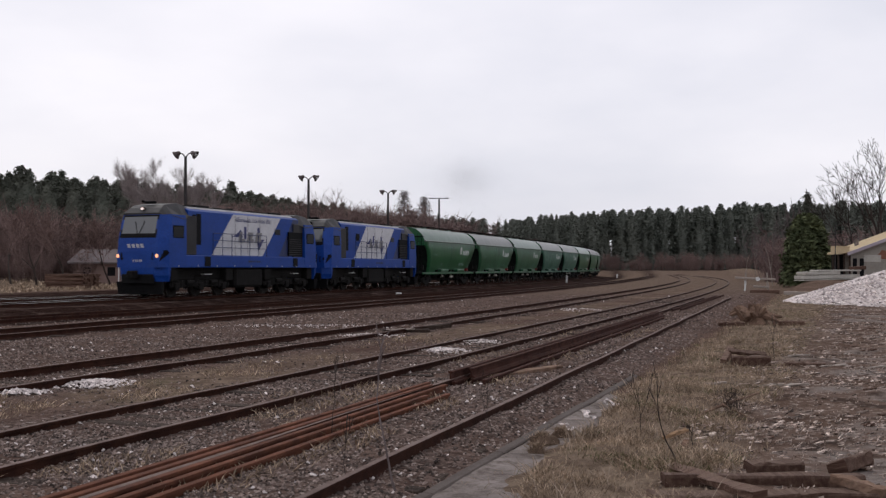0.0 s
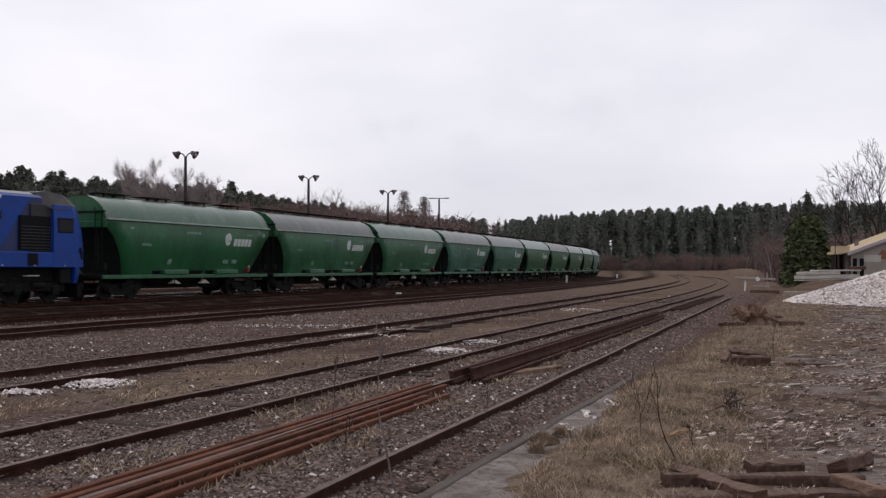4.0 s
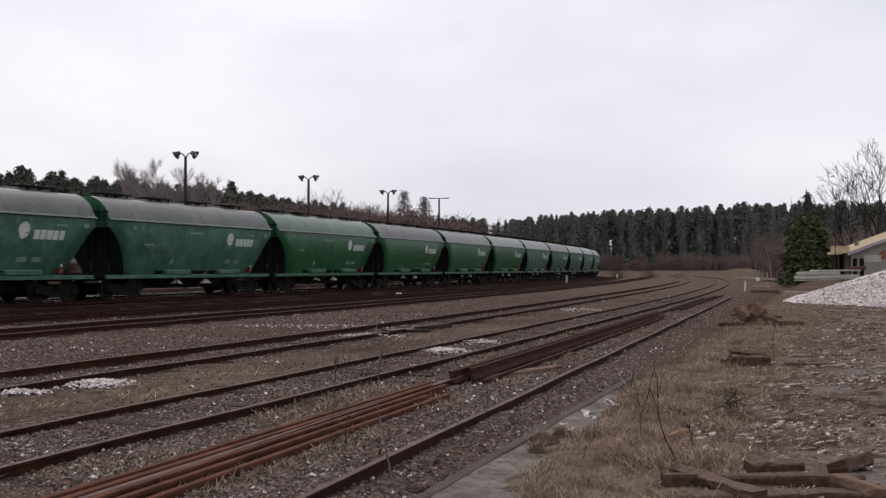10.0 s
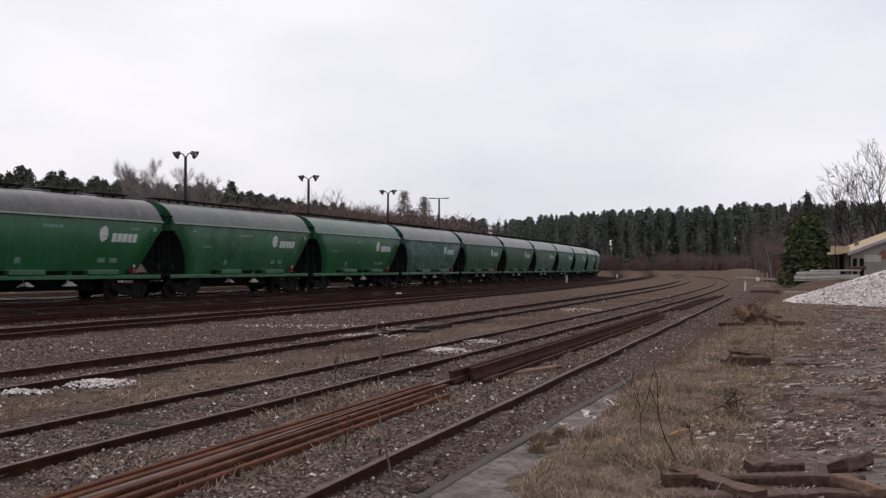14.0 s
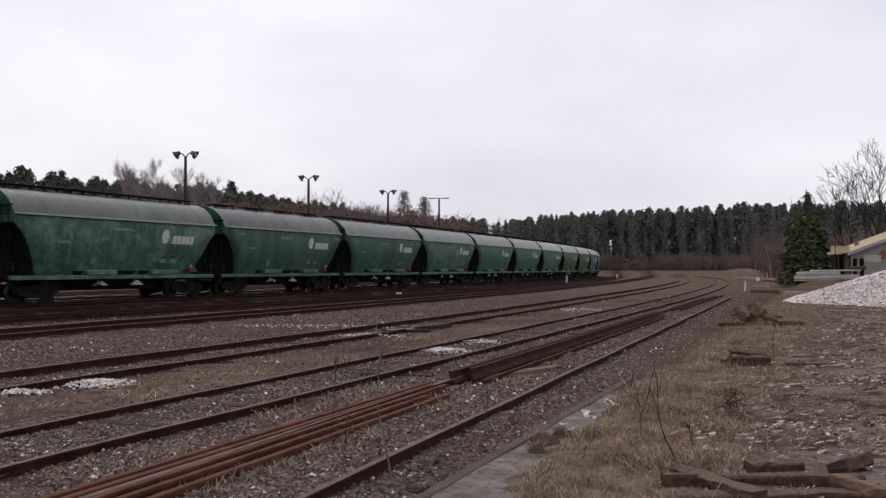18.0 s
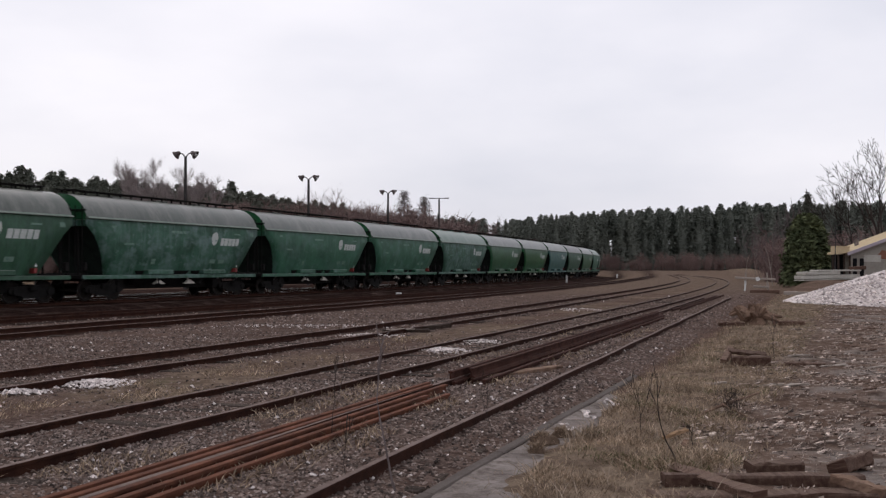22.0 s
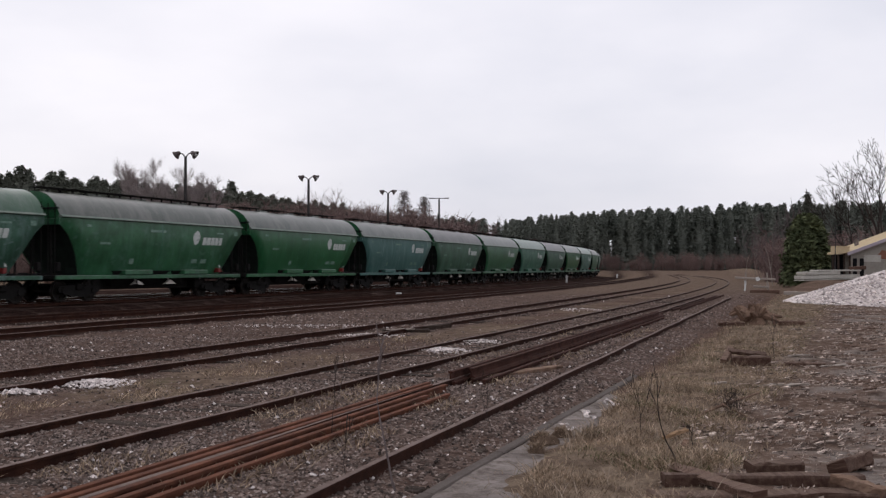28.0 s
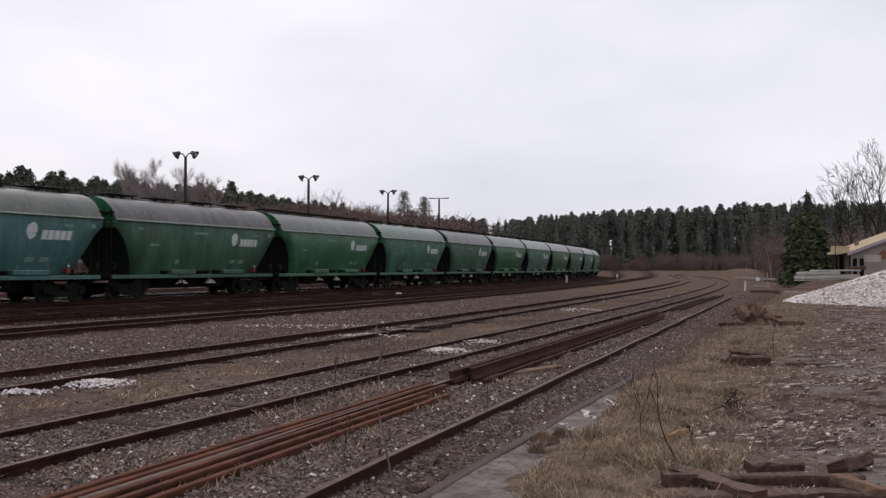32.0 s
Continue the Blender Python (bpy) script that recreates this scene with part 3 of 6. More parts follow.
def freight_bogie(parent, y):
    g = Geo()
    for sx in (-1, 1):
        out = [(-1.25, 0.58), (-1.15, 0.66), (-0.55, 0.72), (0.55, 0.72), (1.15, 0.66), (1.25, 0.58), (1.22, 0.40), (1.0, 0.36), (0.62, 0.30), (0.42, 0.20), (-0.42, 0.20), (-0.62, 0.30), (-1.0, 0.36), (-1.22, 0.40)]
        a, b = sorted((sx * 0.98, sx * 1.10))
        g.extrude_x(out, a, b)
        for yy in (-0.925, 0.925):
            g.tube((sx * 0.92, yy, 0.475), (sx * 1.16, yy, 0.475), 0.15, n=10)
        for k in (-0.2, 0, 0.2):
            g.tube((sx * 1.02, k, 0.24), (sx * 1.02, k, 0.56), 0.07, n=8)
    g.block(-1.2, 1.2, -0.22, 0.22, 0.5, 0.78, 0.04)
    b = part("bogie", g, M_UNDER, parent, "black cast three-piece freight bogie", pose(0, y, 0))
    for yy in (-0.925, 0.925):
        wheelset(b, yy, 0.475, 0.475)
    return b


PROFILE = [(0.0, 4.64), (0.45, 4.60), (0.85, 4.46), (1.15, 4.25), (1.38, 3.98), (1.53, 3.68), (1.575, 3.54)]
SIDE = [(1.575, 3.54), (1.60, 3.2), (1.59, 2.8), (1.545, 2.4), (1.46, 2.0), (1.33, 1.6), (1.13, 1.09)]


def end_y(z):
    """How far the side sheets reach towards the wagon's end at a height."""
    return 6.92 if z >= 3.2 else 6.92 - 1.55 * ((3.2 - z) / 2.04) ** 0.72


def side_x(z):
    pts = sorted((h, x) for x, h in SIDE + PROFILE[1:])
    return float(np.interp(z, [p[0] for p in pts], [p[1] for p in pts]))


def sheet_patch(y0, y1, z0, z1, side=-1, slant=0.0, proud=0.006, slot=0, g=None, nz=3):
    """A flat mark that follows the curved side of the wagon."""
    g = g or Geo()
    v = []
    for i in range(nz + 1):
        z = z0 + (z1 - z0) * i / nz
        for y in (y0, y1):
            v.append((side * (side_x(z) + proud), y + slant * (z - z0), z))
    g.add(v, [(2 * i, 2 * i + 1, 2 * i + 3, 2 * i + 2) for i in range(nz)], slot)
    return g


def hopper_wagon(board):
    w = thing("hopper_wagon", "green covered grain hopper wagon rolling on the main line", "freight wagon", "grain hopper wagons of the train")
    cols = 12
    for sx in (-1, 1):
        g = Geo()
        rows = [[(sx * x, end_y(z) * (2 * c / cols - 1), z) for c in range(cols + 1)] for x, z in SIDE]
        inner = [[(x - sx * 0.03, y, z) for x, y, z in r] for r in rows]
        g.loft(rows, False, 0, False)
        g.loft(inner, False, 0, False)
        n = cols + 1
        last = len(rows) * n
        for r in range(len(rows) - 1):
            for c in (0, cols):
                a, b = r * n + c, (r + 1) * n + c
                g.add([], [])
                g.f.append((a, b, b + last, a + last))
                g.k.append(0)
        part("side_wall", g, GREEN["mid"], w, "", None, True)
        g = Geo()
        g.loft([[(sx * x, y, z) for x, z in ((1.52, 3.52), (1.64, 3.51), (1.70, 3.53), (1.70, 3.55), (1.62, 3.62), (1.50, 3.62))] for y in (-6.94, 6.94)])
        part("side_rib", g, M_RIB, w, "pale grey-green ledge along the side")
        g = Geo()
        g.block(*sorted((sx * 1.30, sx * 1.47)), -7.0, 7.0, 0.94, 1.11, 0.015)
        part("side_sill", g, GREEN["mid"], w)
        for y0 in (0.6, -3.9):
            g = Geo()
            a, b = sorted((sx * 1.12, sx * 1.52))
            g.block(a, b, y0, y0 + 2.0, 1.12, 1.34, 0.03)
            part("hatch_cover", g, GREEN["mid"], w)
        for y0 in (-5.0, -1.7, 1.7, 5.0):
            g = Geo()
            g.tube((sx * 1.40, y0, 1.1), (sx * 1.44, y0, 0.70), 0.03)
            g.box(*sorted((sx * 1.3, sx * 1.46)), y0 - 0.12, y0 + 0.12, 0.66, 0.70)
            part("step", g, M_UNDER, w)
    g = Geo()
    outline = [(-x, z) for x, z in PROFILE[::-1]] + PROFILE[1:]
    rings = []
    for y in np.linspace(-6.93, 6.93, 15):
        bulge = 0.012 * (abs(((y + 6.93) / 0.99) % 2 - 1))
        rings.append([(x * (1 + 0.003), y, z + bulge * (z > 3.6)) for x, z in outline])
    g.loft(rings, False, 0, False)
    part("roof", g, ROOF["mid"], w, "grey dusty arched roof", None, True)
    for sy in (-1, 1):
        g = Geo()
        arch = [(-x, z) for x, z in PROFILE[::-1]] + PROFILE[1:]
        low = [(1.59, 3.2), (-1.59, 3.2)]
        ring = arch + low
        g.loft([[(x, sy * 6.90, z) for x, z in ring], [(x, sy * 6.86, z) for x, z in ring]], True)
        part("end_wall", g, GREEN["fresh"], w, "green end wall under the roof arch")
        g = Geo()
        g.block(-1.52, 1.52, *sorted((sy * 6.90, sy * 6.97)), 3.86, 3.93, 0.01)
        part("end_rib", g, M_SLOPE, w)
        g = Geo()
        g.block(-1.58, 1.58, *sorted((sy * 6.90, sy * 6.96)), 3.20, 3.48, 0.02)
        part("end_beam", g, GREEN["mid"], w)
        # sloping end sheet; its dark colour holds the shade between two wagons
        g = Geo()
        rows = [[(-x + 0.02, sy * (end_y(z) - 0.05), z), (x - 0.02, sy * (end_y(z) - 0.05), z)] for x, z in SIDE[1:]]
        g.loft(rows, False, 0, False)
        part("slope_sheet", g, M_SLOPE, w, "sloping hopper end, near-black with its shade painted in")
        g = Geo()
        g.block(-1.40, 1.40, *sorted((sy * 5.2, sy * 7.02)), 0.96, 1.12, 0.02)
        part("end_platform", g, M_UNDER, w)
        for x in (-1.0, 1.0):
            g = Geo()
            g.tube((x, sy * 6.8, 1.1), (x, sy * 6.85, 3.25), 0.05)
            part("end_post", g, M_UNDER, w)
        g = Geo()
        for x in (-1.36, -0.98):
            g.tube((x, sy * 6.98, 0.8), (x, sy * 6.98, 4.1), 0.022)
        for k in range(10):
            g.tube((-1.36, sy * 6.98, 0.95 + 0.32 * k), (-0.98, sy * 6.98, 0.95 + 0.32 * k), 0.015, n=4)
        part("ladder", g, M_UNDER, w)
        g = Geo()
        g.block(-0.16, 0.16, *sorted((sy * 6.6, sy * 7.22)), 0.92, 1.18, 0.04)
        g.block(-0.2, 0.2, *sorted((sy * 7.16, sy * 7.40)), 0.88, 1.22, 0.05)
        part("coupler", g, M_UNDER, w)
        g = Geo()
        g.tube((-0.35, sy * 7.0, 1.0), (-0.35, sy * 7.3, 0.7), 0.025)
        part("brake_hose", g, M_GRILLE, w)
        g = Geo()
        g.block(-1.45, -1.25, *sorted((sy * 6.72, sy * 6.9)), 1.3, 1.65, 0.02)
        part("brake_box", g, M_UNDER, w)
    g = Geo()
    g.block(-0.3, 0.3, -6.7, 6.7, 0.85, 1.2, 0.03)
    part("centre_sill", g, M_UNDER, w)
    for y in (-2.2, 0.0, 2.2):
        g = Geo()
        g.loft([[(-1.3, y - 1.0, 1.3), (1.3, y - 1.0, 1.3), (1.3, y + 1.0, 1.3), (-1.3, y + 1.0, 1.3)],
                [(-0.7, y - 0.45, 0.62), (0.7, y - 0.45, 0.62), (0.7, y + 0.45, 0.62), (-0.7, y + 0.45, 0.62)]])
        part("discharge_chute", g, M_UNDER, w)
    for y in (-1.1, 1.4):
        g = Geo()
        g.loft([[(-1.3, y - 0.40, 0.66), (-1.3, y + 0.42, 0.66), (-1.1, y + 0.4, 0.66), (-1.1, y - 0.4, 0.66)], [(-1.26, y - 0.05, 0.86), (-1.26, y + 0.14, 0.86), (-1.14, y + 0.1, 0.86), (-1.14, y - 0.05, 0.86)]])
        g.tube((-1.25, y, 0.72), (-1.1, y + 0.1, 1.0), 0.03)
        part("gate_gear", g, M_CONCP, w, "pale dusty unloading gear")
    # brake gear massed as solid blocks, which keep the see-through dark
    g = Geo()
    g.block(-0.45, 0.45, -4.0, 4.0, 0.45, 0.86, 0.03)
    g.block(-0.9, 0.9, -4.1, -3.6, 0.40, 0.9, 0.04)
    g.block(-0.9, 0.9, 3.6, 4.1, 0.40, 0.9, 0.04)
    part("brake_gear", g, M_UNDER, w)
    for y in (-5.2, 5.2):
        freight_bogie(w, y)
    # walkway on the roof
    if board:
        g = Geo()
        g.box(-0.36, 0.36, -6.7, 6.7, 4.80, 4.83)
        part("running_board", g, M_UNDER, w, "continuous roof running board")
        g = Geo()
        for y in np.arange(-6.4, 6.5, 0.8):
            g.box(-0.34, -0.30, y - 0.03, y + 0.03, 4.55, 4.80)
            g.box(0.30, 0.34, y - 0.03, y + 0.03, 4.55, 4.80)
        tagged(part("board_bracket", g, M_UNDER, w), kind="stuff")
    else:
        for y in (-4.9, -1.65, 1.65, 4.9):
            g = Geo()
            g.box(-0.38, 0.38, y - 1.05, y + 1.05, 4.78, 4.81)
            for yy in (-0.7, 0.0, 0.7):
                g.box(-0.36, -0.31, y + yy - 0.04, y + yy + 0.04, 4.52, 4.78)
                g.box(0.31, 0.36, y + yy - 0.04, y + yy + 0.04, 4.52, 4.78)
            part("roof_hatch_step", g, M_UNDER, w)
    for y in (-3.3, 0.0, 3.3):
        g = Geo()
        g.block(-0.32, 0.32, y - 0.45, y + 0.45, 4.58, 4.70, 0.03)
        part("roof_hatch", g, ROOF["mid"], w)
    # middle weld of the side sheets
    for side in (-1, 1):
        part("weld_seam", sheet_patch(-0.035, 0.035, 1.18, 3.50, side, 0.0, 0.014, nz=6), GREEN["teal"], w)
    # company marks on both sides, as plain shapes
    for side in (-1, 1):
        d = 1 if side < 0 else -1
        y0 = -2.8 * d
        g = Geo()
        lump = [(0.10, 2.55), (-0.16, 2.66), (-0.30, 2.92), (-0.27, 3.16), (-0.08, 3.26), (0.22, 3.12), (0.30, 2.92), (0.24, 2.68)]
        g.add([(side * (side_x(z) + 0.008), y0 + d * y, z) for y, z in lump], [tuple(range(8))])
        part("emblem", g, M_WHITE, w, "white rounded leaf-shaped emblem")
        for i in range(5):
            a = y0 - d * (0.50 + 0.355 * i)
            g = sheet_patch(a, a - d * (0.30, 0.30, 0.31, 0.29, 0.27)[i], 2.57, 2.95, side, -0.25 * d)
            part("letter_bar", g, M_WHITE, w)
        for (ya, yb, za, zb) in ((0.9, -0.3, 3.08, 3.20), (4.4, 3.7, 2.45, 2.55), (5.3, 5.0, 3.18, 3.28), (-2.6, -3.1, 1.66, 1.86),
                                 (-3.4, -3.9, 1.66, 1.86), (2.2, 1.9, 1.6, 1.85), (-6.2, -6.5, 3.10, 3.30), (-4.6, -5.2, 3.14, 3.22)):
            g = sheet_patch(ya * d, yb * d, za, zb, side)
            part("stencil_bar", g, M_GHOST, w)
        g = Geo()
        ty = -5.0 * d
        a, b = sorted((side * 1.16, side * 1.48))
        g.block(a, b, ty - 0.09, ty + 0.09, 1.20, 1.42, 0.02)
        part("brake_marker", g, M_RED, w, "red brake release marker")
        g = Geo()
        g.add([(side * 1.485, ty - 0.08, 1.47), (side * 1.485, ty + 0.08, 1.47), (side * 1.46, ty, 1.62)], [(0, 1, 2)])
        part("marker_flag", g, M_WHITE, w)
    lift(w, (0, 5.0), (0, 5.18))
    return w


W_LEN, W_NOSE = 14.72, 46.94


def travelled(t):
    return 9.6655 * t + 0.00837 * t * t


def ride(s, half):
    """The pose of a vehicle whose pivots stand on the main line half metres before and behind s."""
    xa, ya, _ = on(MAIN, s - half)
    xb, yb, _ = on(MAIN, s + half)
    turn = math.degrees(math.atan2(-(xa - xb), ya - yb))
    if turn < -90:
        turn += 360
    return pose((xa + xb) / 2, (ya + yb) / 2, Z_MAIN, 0, 0, turn)


def lift(t, low, high):
    """Set the heights of a vehicle's body parts, all but its bogies."""
    for ch in t.children:
        if ch.name.split(".")[0] == "bogie":
            continue
        base = ch.matrix_local.copy()
        back = base.inverted()
        for v in ch.data.vertices:
            p = base @ v.co
            p.z = float(np.interp(p.z, low, high))
            v.co = back @ p
        for sub_part in ch.children:
            for v in sub_part.data.vertices:
                v.co.z = float(np.interp(v.co.z, low, high))


def loco(lit):
    c = thing("diesel_locomotive", "blue diesel locomotive with a slanted white band, " + ("lamps lit, leading" if lit else "running second"),
              "locomotive", "locomotives of the train")
    g = Geo()
    g.block(-1.45, 1.45, -7.7, 7.7, 1.36, 1.84, 0.02)
    part("frame_sill", g, M_BLUE, c)
    g = Geo()
    g.loft([[(x, y, z) for x, z in ((-1.22, 1.84), (1.22, 1.84), (1.22, 3.98), (1.05, 4.16), (-1.05, 4.16), (-1.22, 3.98))] for y in (-5.7, 5.7)])
    part("hood", g, M_BLUE, c, "blue engine hood")
    g = Geo()
    g.loft([[(x, y, z) for x, z in ((-1.06, 4.163), (1.06, 4.163), (0.8, 4.30), (-0.8, 4.30))] for y in (-5.4, 5.4)])
    part("hood_roof", g, M_ROOFL, c, "silver grey roof plating")
    for y0, y1, h in ((3.0, 4.3, 0.17), (0.6, 2.4, 0.10), (-2.2, -1.2, 0.12), (-4.6, -3.2, 0.15)):
        g = Geo()
        g.block(-0.7, 0.7, y0, y1, 4.29, 4.29 + h, 0.03)
        part("roof_box", g, M_GRILLE, c)
    g = Geo()
    g.tube((0, 0.0, 4.28), (0, 0.0, 4.50), 0.22, n=12)
    part("exhaust_stack", g, M_GRILLE, c)
    for side in (-1, 1):
        X = side * 1.226
        g = Geo()
        v = [(X, 3.57, 1.87), (X, -1.58, 1.87), (X, -3.60, 3.97), (X, 1.53, 3.97)]
        g.add(v, [(0, 1, 2, 3)])
        part("white_band", g, M_LWHITE, c, "slanted white panel")
        g = Geo()
        X = side * 1.229
        g.add([(X, -3.4, 1.87), (X, -4.6, 1.87), (X, -5.65, 3.3), (X, -5.65, 3.97), (X, -5.1, 3.97)], [(0, 1, 2, 3, 4)])
        part("dark_blue_band", g, M_DBLUE, c)
        for y in (-1.3, 0.0, 1.3):
            g = Geo()
            g.box(*sorted((side * 1.222, side * 1.232)), y - 0.012, y + 0.012, 1.9, 3.95)
            part("door_seam", g, M_LGREY, c)
        # company arrows and letters as plain shapes
        X = side * 1.236
        g = Geo()
        d = 1 if side < 0 else -1
        mark = lambda pts, nm, m, proud: part(nm, Geo().add([(side * proud, d * y, z) for y, z in pts], [tuple(range(len(pts)))]), m, c)
        mark(((1.60, 2.84), (0.55, 2.80), (0.62, 3.08), (0.78, 3.24), (0.95, 3.10), (1.30, 2.92)), "arrow_shape", M_NAVY, 1.236)
        mark(((-0.95, 2.74), (-1.80, 2.76), (-1.55, 2.62), (-1.42, 2.40), (-1.10, 2.18), (-1.02, 2.45)), "arrow_shape", M_NAVY, 1.236)
        for y in (0.42, -0.98):
            mark(((y, 2.75), (y - 0.25, 2.75), (y - 0.25, 3.38), (y, 3.38)), "logo_bar", M_NAVY, 1.238)
        for y, cut in ((1.05, 0.42), (0.18, 0.18), (-0.66, 0.10)):
            mark(((y, 2.56), (y - 0.72, 2.56), (y - 0.80, 2.74), (y - 0.80 + cut, 2.76), (y - 0.92 + cut, 3.10), (y - 0.22, 3.10)), "letter_block", M_LOGO, 1.242)
        # slogan
        if lit:
            run = 0.0
            for word in ("#Europejski", "Rok", "Kolei", "2021"):
                tx = bpy.data.curves.new("slogan", "FONT")
                tx.body, tx.size, tx.extrude = word, 0.33, 0.001
                tob = new("slogan_source", tx)
                bpy.context.view_layer.update()
                me = bpy.data.meshes.new_from_object(tob.evaluated_get(bpy.context.evaluated_depsgraph_get()))
                bpy.data.objects.remove(tob)
                me.materials.clear()
                me.materials.append(M_NAVY)
                rot = pose(0, 0, 0, 90, 0, -90) if side < 0 else pose(0, 0, 0, 90, 0, 90)
                part("slogan_word", me, None, c, "navy slogan lettering", Matrix.Translation((side * 1.237, 1.25 - run if side < 0 else -3.3 + run, 3.62)) @ rot)
                run += max(v.co.x for v in me.vertices) + 0.12
        # grilles, doors and windows
        for nm, y0, y1, z0, z1, mt in (("grille", -6.1, -4.45, 1.92, 3.25, M_GRILLE), ("side_window", -3.55, -2.95, 3.05, 3.36, M_DGLASS), ("grille", 4.55, 5.0, 2.35, 3.85, M_GRILLE),
                                       ("grille", 2.7, 3.3, 3.0, 3.45, M_GRILLE) if not lit else ("grille", 5.05, 5.3, 3.3, 3.8, M_GRILLE)):
            g = Geo()
            deep = 0.08 if y0 < -4 else 0.0
            g.block(*sorted((side * 1.20, side * (1.245 + deep))), y0, y1, z0, z1, 0.01)
            part(nm, g, mt, c)
            if nm == "grille" and y0 < -4:
                g = Geo()
                for k in range(8):
                    zz = z0 + 0.06 + k * 0.12
                    g.box(*sorted((side * 1.32, side * 1.335)), y0 + 0.04, y1 - 0.04, zz, zz + 0.03)
                part("louvre", g, M_LGREY, c)
        # walkway railing
        for z in (2.25, 2.60, 2.95):
            g = Geo()
            g.tube((side * 1.42, 3.72, z), (side * 1.42, -1.70, z), 0.018, n=5)
            part("rail_bar", g, M_DBLUE, c)
        for y in np.linspace(3.72, -1.70, 7):
            g = Geo()
            g.tube((side * 1.42, y, 1.84), (side * 1.42, y, 2.96), 0.02, n=5)
            part("rail_post", g, M_DBLUE, c)
        for y in (4.25, -5.0):
            g = Geo()
            g.block(*sorted((side * 1.40, side * 1.47)), y - 0.28, y + 0.28, 1.40, 1.80, 0.02)
            part("step_recess", g, M_GRILLE, c)
            g = Geo()
            g.block(*sorted((side * 1.25, side * 1.50)), y - 0.32, y + 0.32, 1.02, 1.06, 0.01)
            part("step_edge", g, M_STEP, c, "pale step edge")
            for dy in (-0.32, 0.32):
                g = Geo()
                g.tube((side * 1.42, y + dy, 1.02), (side * 1.42, y + dy, 1.4), 0.02, n=5)
                part("step_hanger", g, M_UNDER, c)
        for y in np.linspace(-6.8, 6.8, 9):
            g = Geo()
            g.tube((side * 1.45, y, 1.42), (side * 1.475, y, 1.42), 0.03, n=6)
            part("jacking_pin", g, M_STEP, c)
        X = side * 1.456
        for k in range(6):
            g = Geo()
            g.add([(X, 0.3 - 0.22 * k, 1.58), (X, 0.16 - 0.22 * k, 1.58), (X, 0.16 - 0.22 * k, 1.66), (X, 0.3 - 0.22 * k, 1.66)], [(0, 1, 2, 3)])
            part("number_bar", g, M_LGREY, c)
    # cabs at both ends
    for e in (1, -1):
        cab = Geo()
        rings = []
        for z, yf, hw, fw in ((1.36, 8.50, 1.46, 1.22), (2.0, 8.52, 1.47, 1.18), (2.62, 8.46, 1.47, 1.15), (3.30, 8.22, 1.45, 1.12), (3.72, 8.04, 1.42, 1.10)):
            rings.append([(x, e * y, z) for x, y in ((-hw, 6.15), (-hw, yf - 0.75), (-fw, yf), (fw, yf), (hw, yf - 0.75), (hw, 6.15))])
        cab.loft(rings)
        part("cab", cab, M_BLUE, c, "bright blue faceted cab")
        g = Geo()
        g.loft([[(x, e * y, z) for x, y in ((-hw, 7.55), (-hw, yf - 0.7), (-1.0, yf), (1.0, yf), (hw, yf - 0.7), (hw, 7.55))] for z, yf, hw in ((0.72, 8.30, 1.36), (1.0, 8.46, 1.44), (1.36, 8.50, 1.46))])
        part("skirt", g, M_BLUE, c)
        g = Geo()
        g.block(-0.95, 0.95, *sorted((e * 8.30, e * 8.535)), 0.62, 1.06, 0.04)
        part("pilot_recess", g, M_GRILLE, c)
        g = Geo()
        g.loft([[(-1.3, e * 8.2, 0.16), (1.3, e * 8.2, 0.16), (1.25, e * 8.0, 0.16), (-1.25, e * 8.0, 0.16)], [(-1.36, e * 8.35, 0.72), (1.36, e * 8.35, 0.72), (1.3, e * 7.9, 0.72), (-1.3, e * 7.9, 0.72)]])
        part("snow_plough", g, M_GRILLE, c)
        g = Geo()
        g.block(-0.2, 0.2, *sorted((e * 8.3, e * 8.76)), 0.86, 1.22, 0.05)
        part("coupler", g, M_UNDER, c)
        g = Geo()
        rings = []
        for y, hb, zb, ht, zt in ((8.06, 1.12, 3.70, 1.0, 3.78), (7.68, 1.27, 3.68, 0.95, 4.06), (7.28, 1.445, 3.64, 0.9, 4.28), (6.25, 1.46, 3.52, 0.9, 4.42), (5.6, 1.24, 3.72, 0.9, 4.30)):
            rings.append([(-hb, e * y, zb), (hb, e * y, zb), (hb - 0.04, e * y, zb + 0.06), (ht, e * y, zt), (-ht, e * y, zt), (-hb + 0.04, e * y, zb + 0.06)])
        g.loft(rings)
        part("cab_roof", g, M_LGREY, c, "matt grey cab roof")
        for sx in (-1, 1):
            g = Geo()
            g.block(*sorted((sx * 1.20, sx * 1.30)), *sorted((e * 5.02, e * 6.2)), 1.86, 3.72, 0.02)
            part("door_panel", g, M_LGREY, c)
            g = Geo()
            g.block(*sorted((sx * 1.40, sx * 1.478)), *sorted((e * 6.35, e * 7.38)), 2.60, 3.22, 0.03)
            w = part("side_window", g, M_GRILLE, c)
            g = Geo()
            g.block(*sorted((sx * 1.47, sx * 1.484)), *sorted((e * 6.43, e * 7.30)), 2.67, 3.15, 0.01)
            part("pane", g, M_DGLASS, w)
            g = Geo()
            v = [(sx * 1.28, e * 8.38, 1.60), (sx * 0.86, e * 8.56, 1.66), (sx * 0.92, e * 8.55, 1.94), (sx * 1.475, e * 8.00, 2.06), (sx * 1.48, e * 7.72, 1.92)]
            inn = [(x * 0.96, y - e * 0.08, z) for x, y, z in v]
            g.loft([v, inn])
            hl = part("headlight", g, M_GRILLE, c, "black wedge headlamp housing")
            g = Geo()
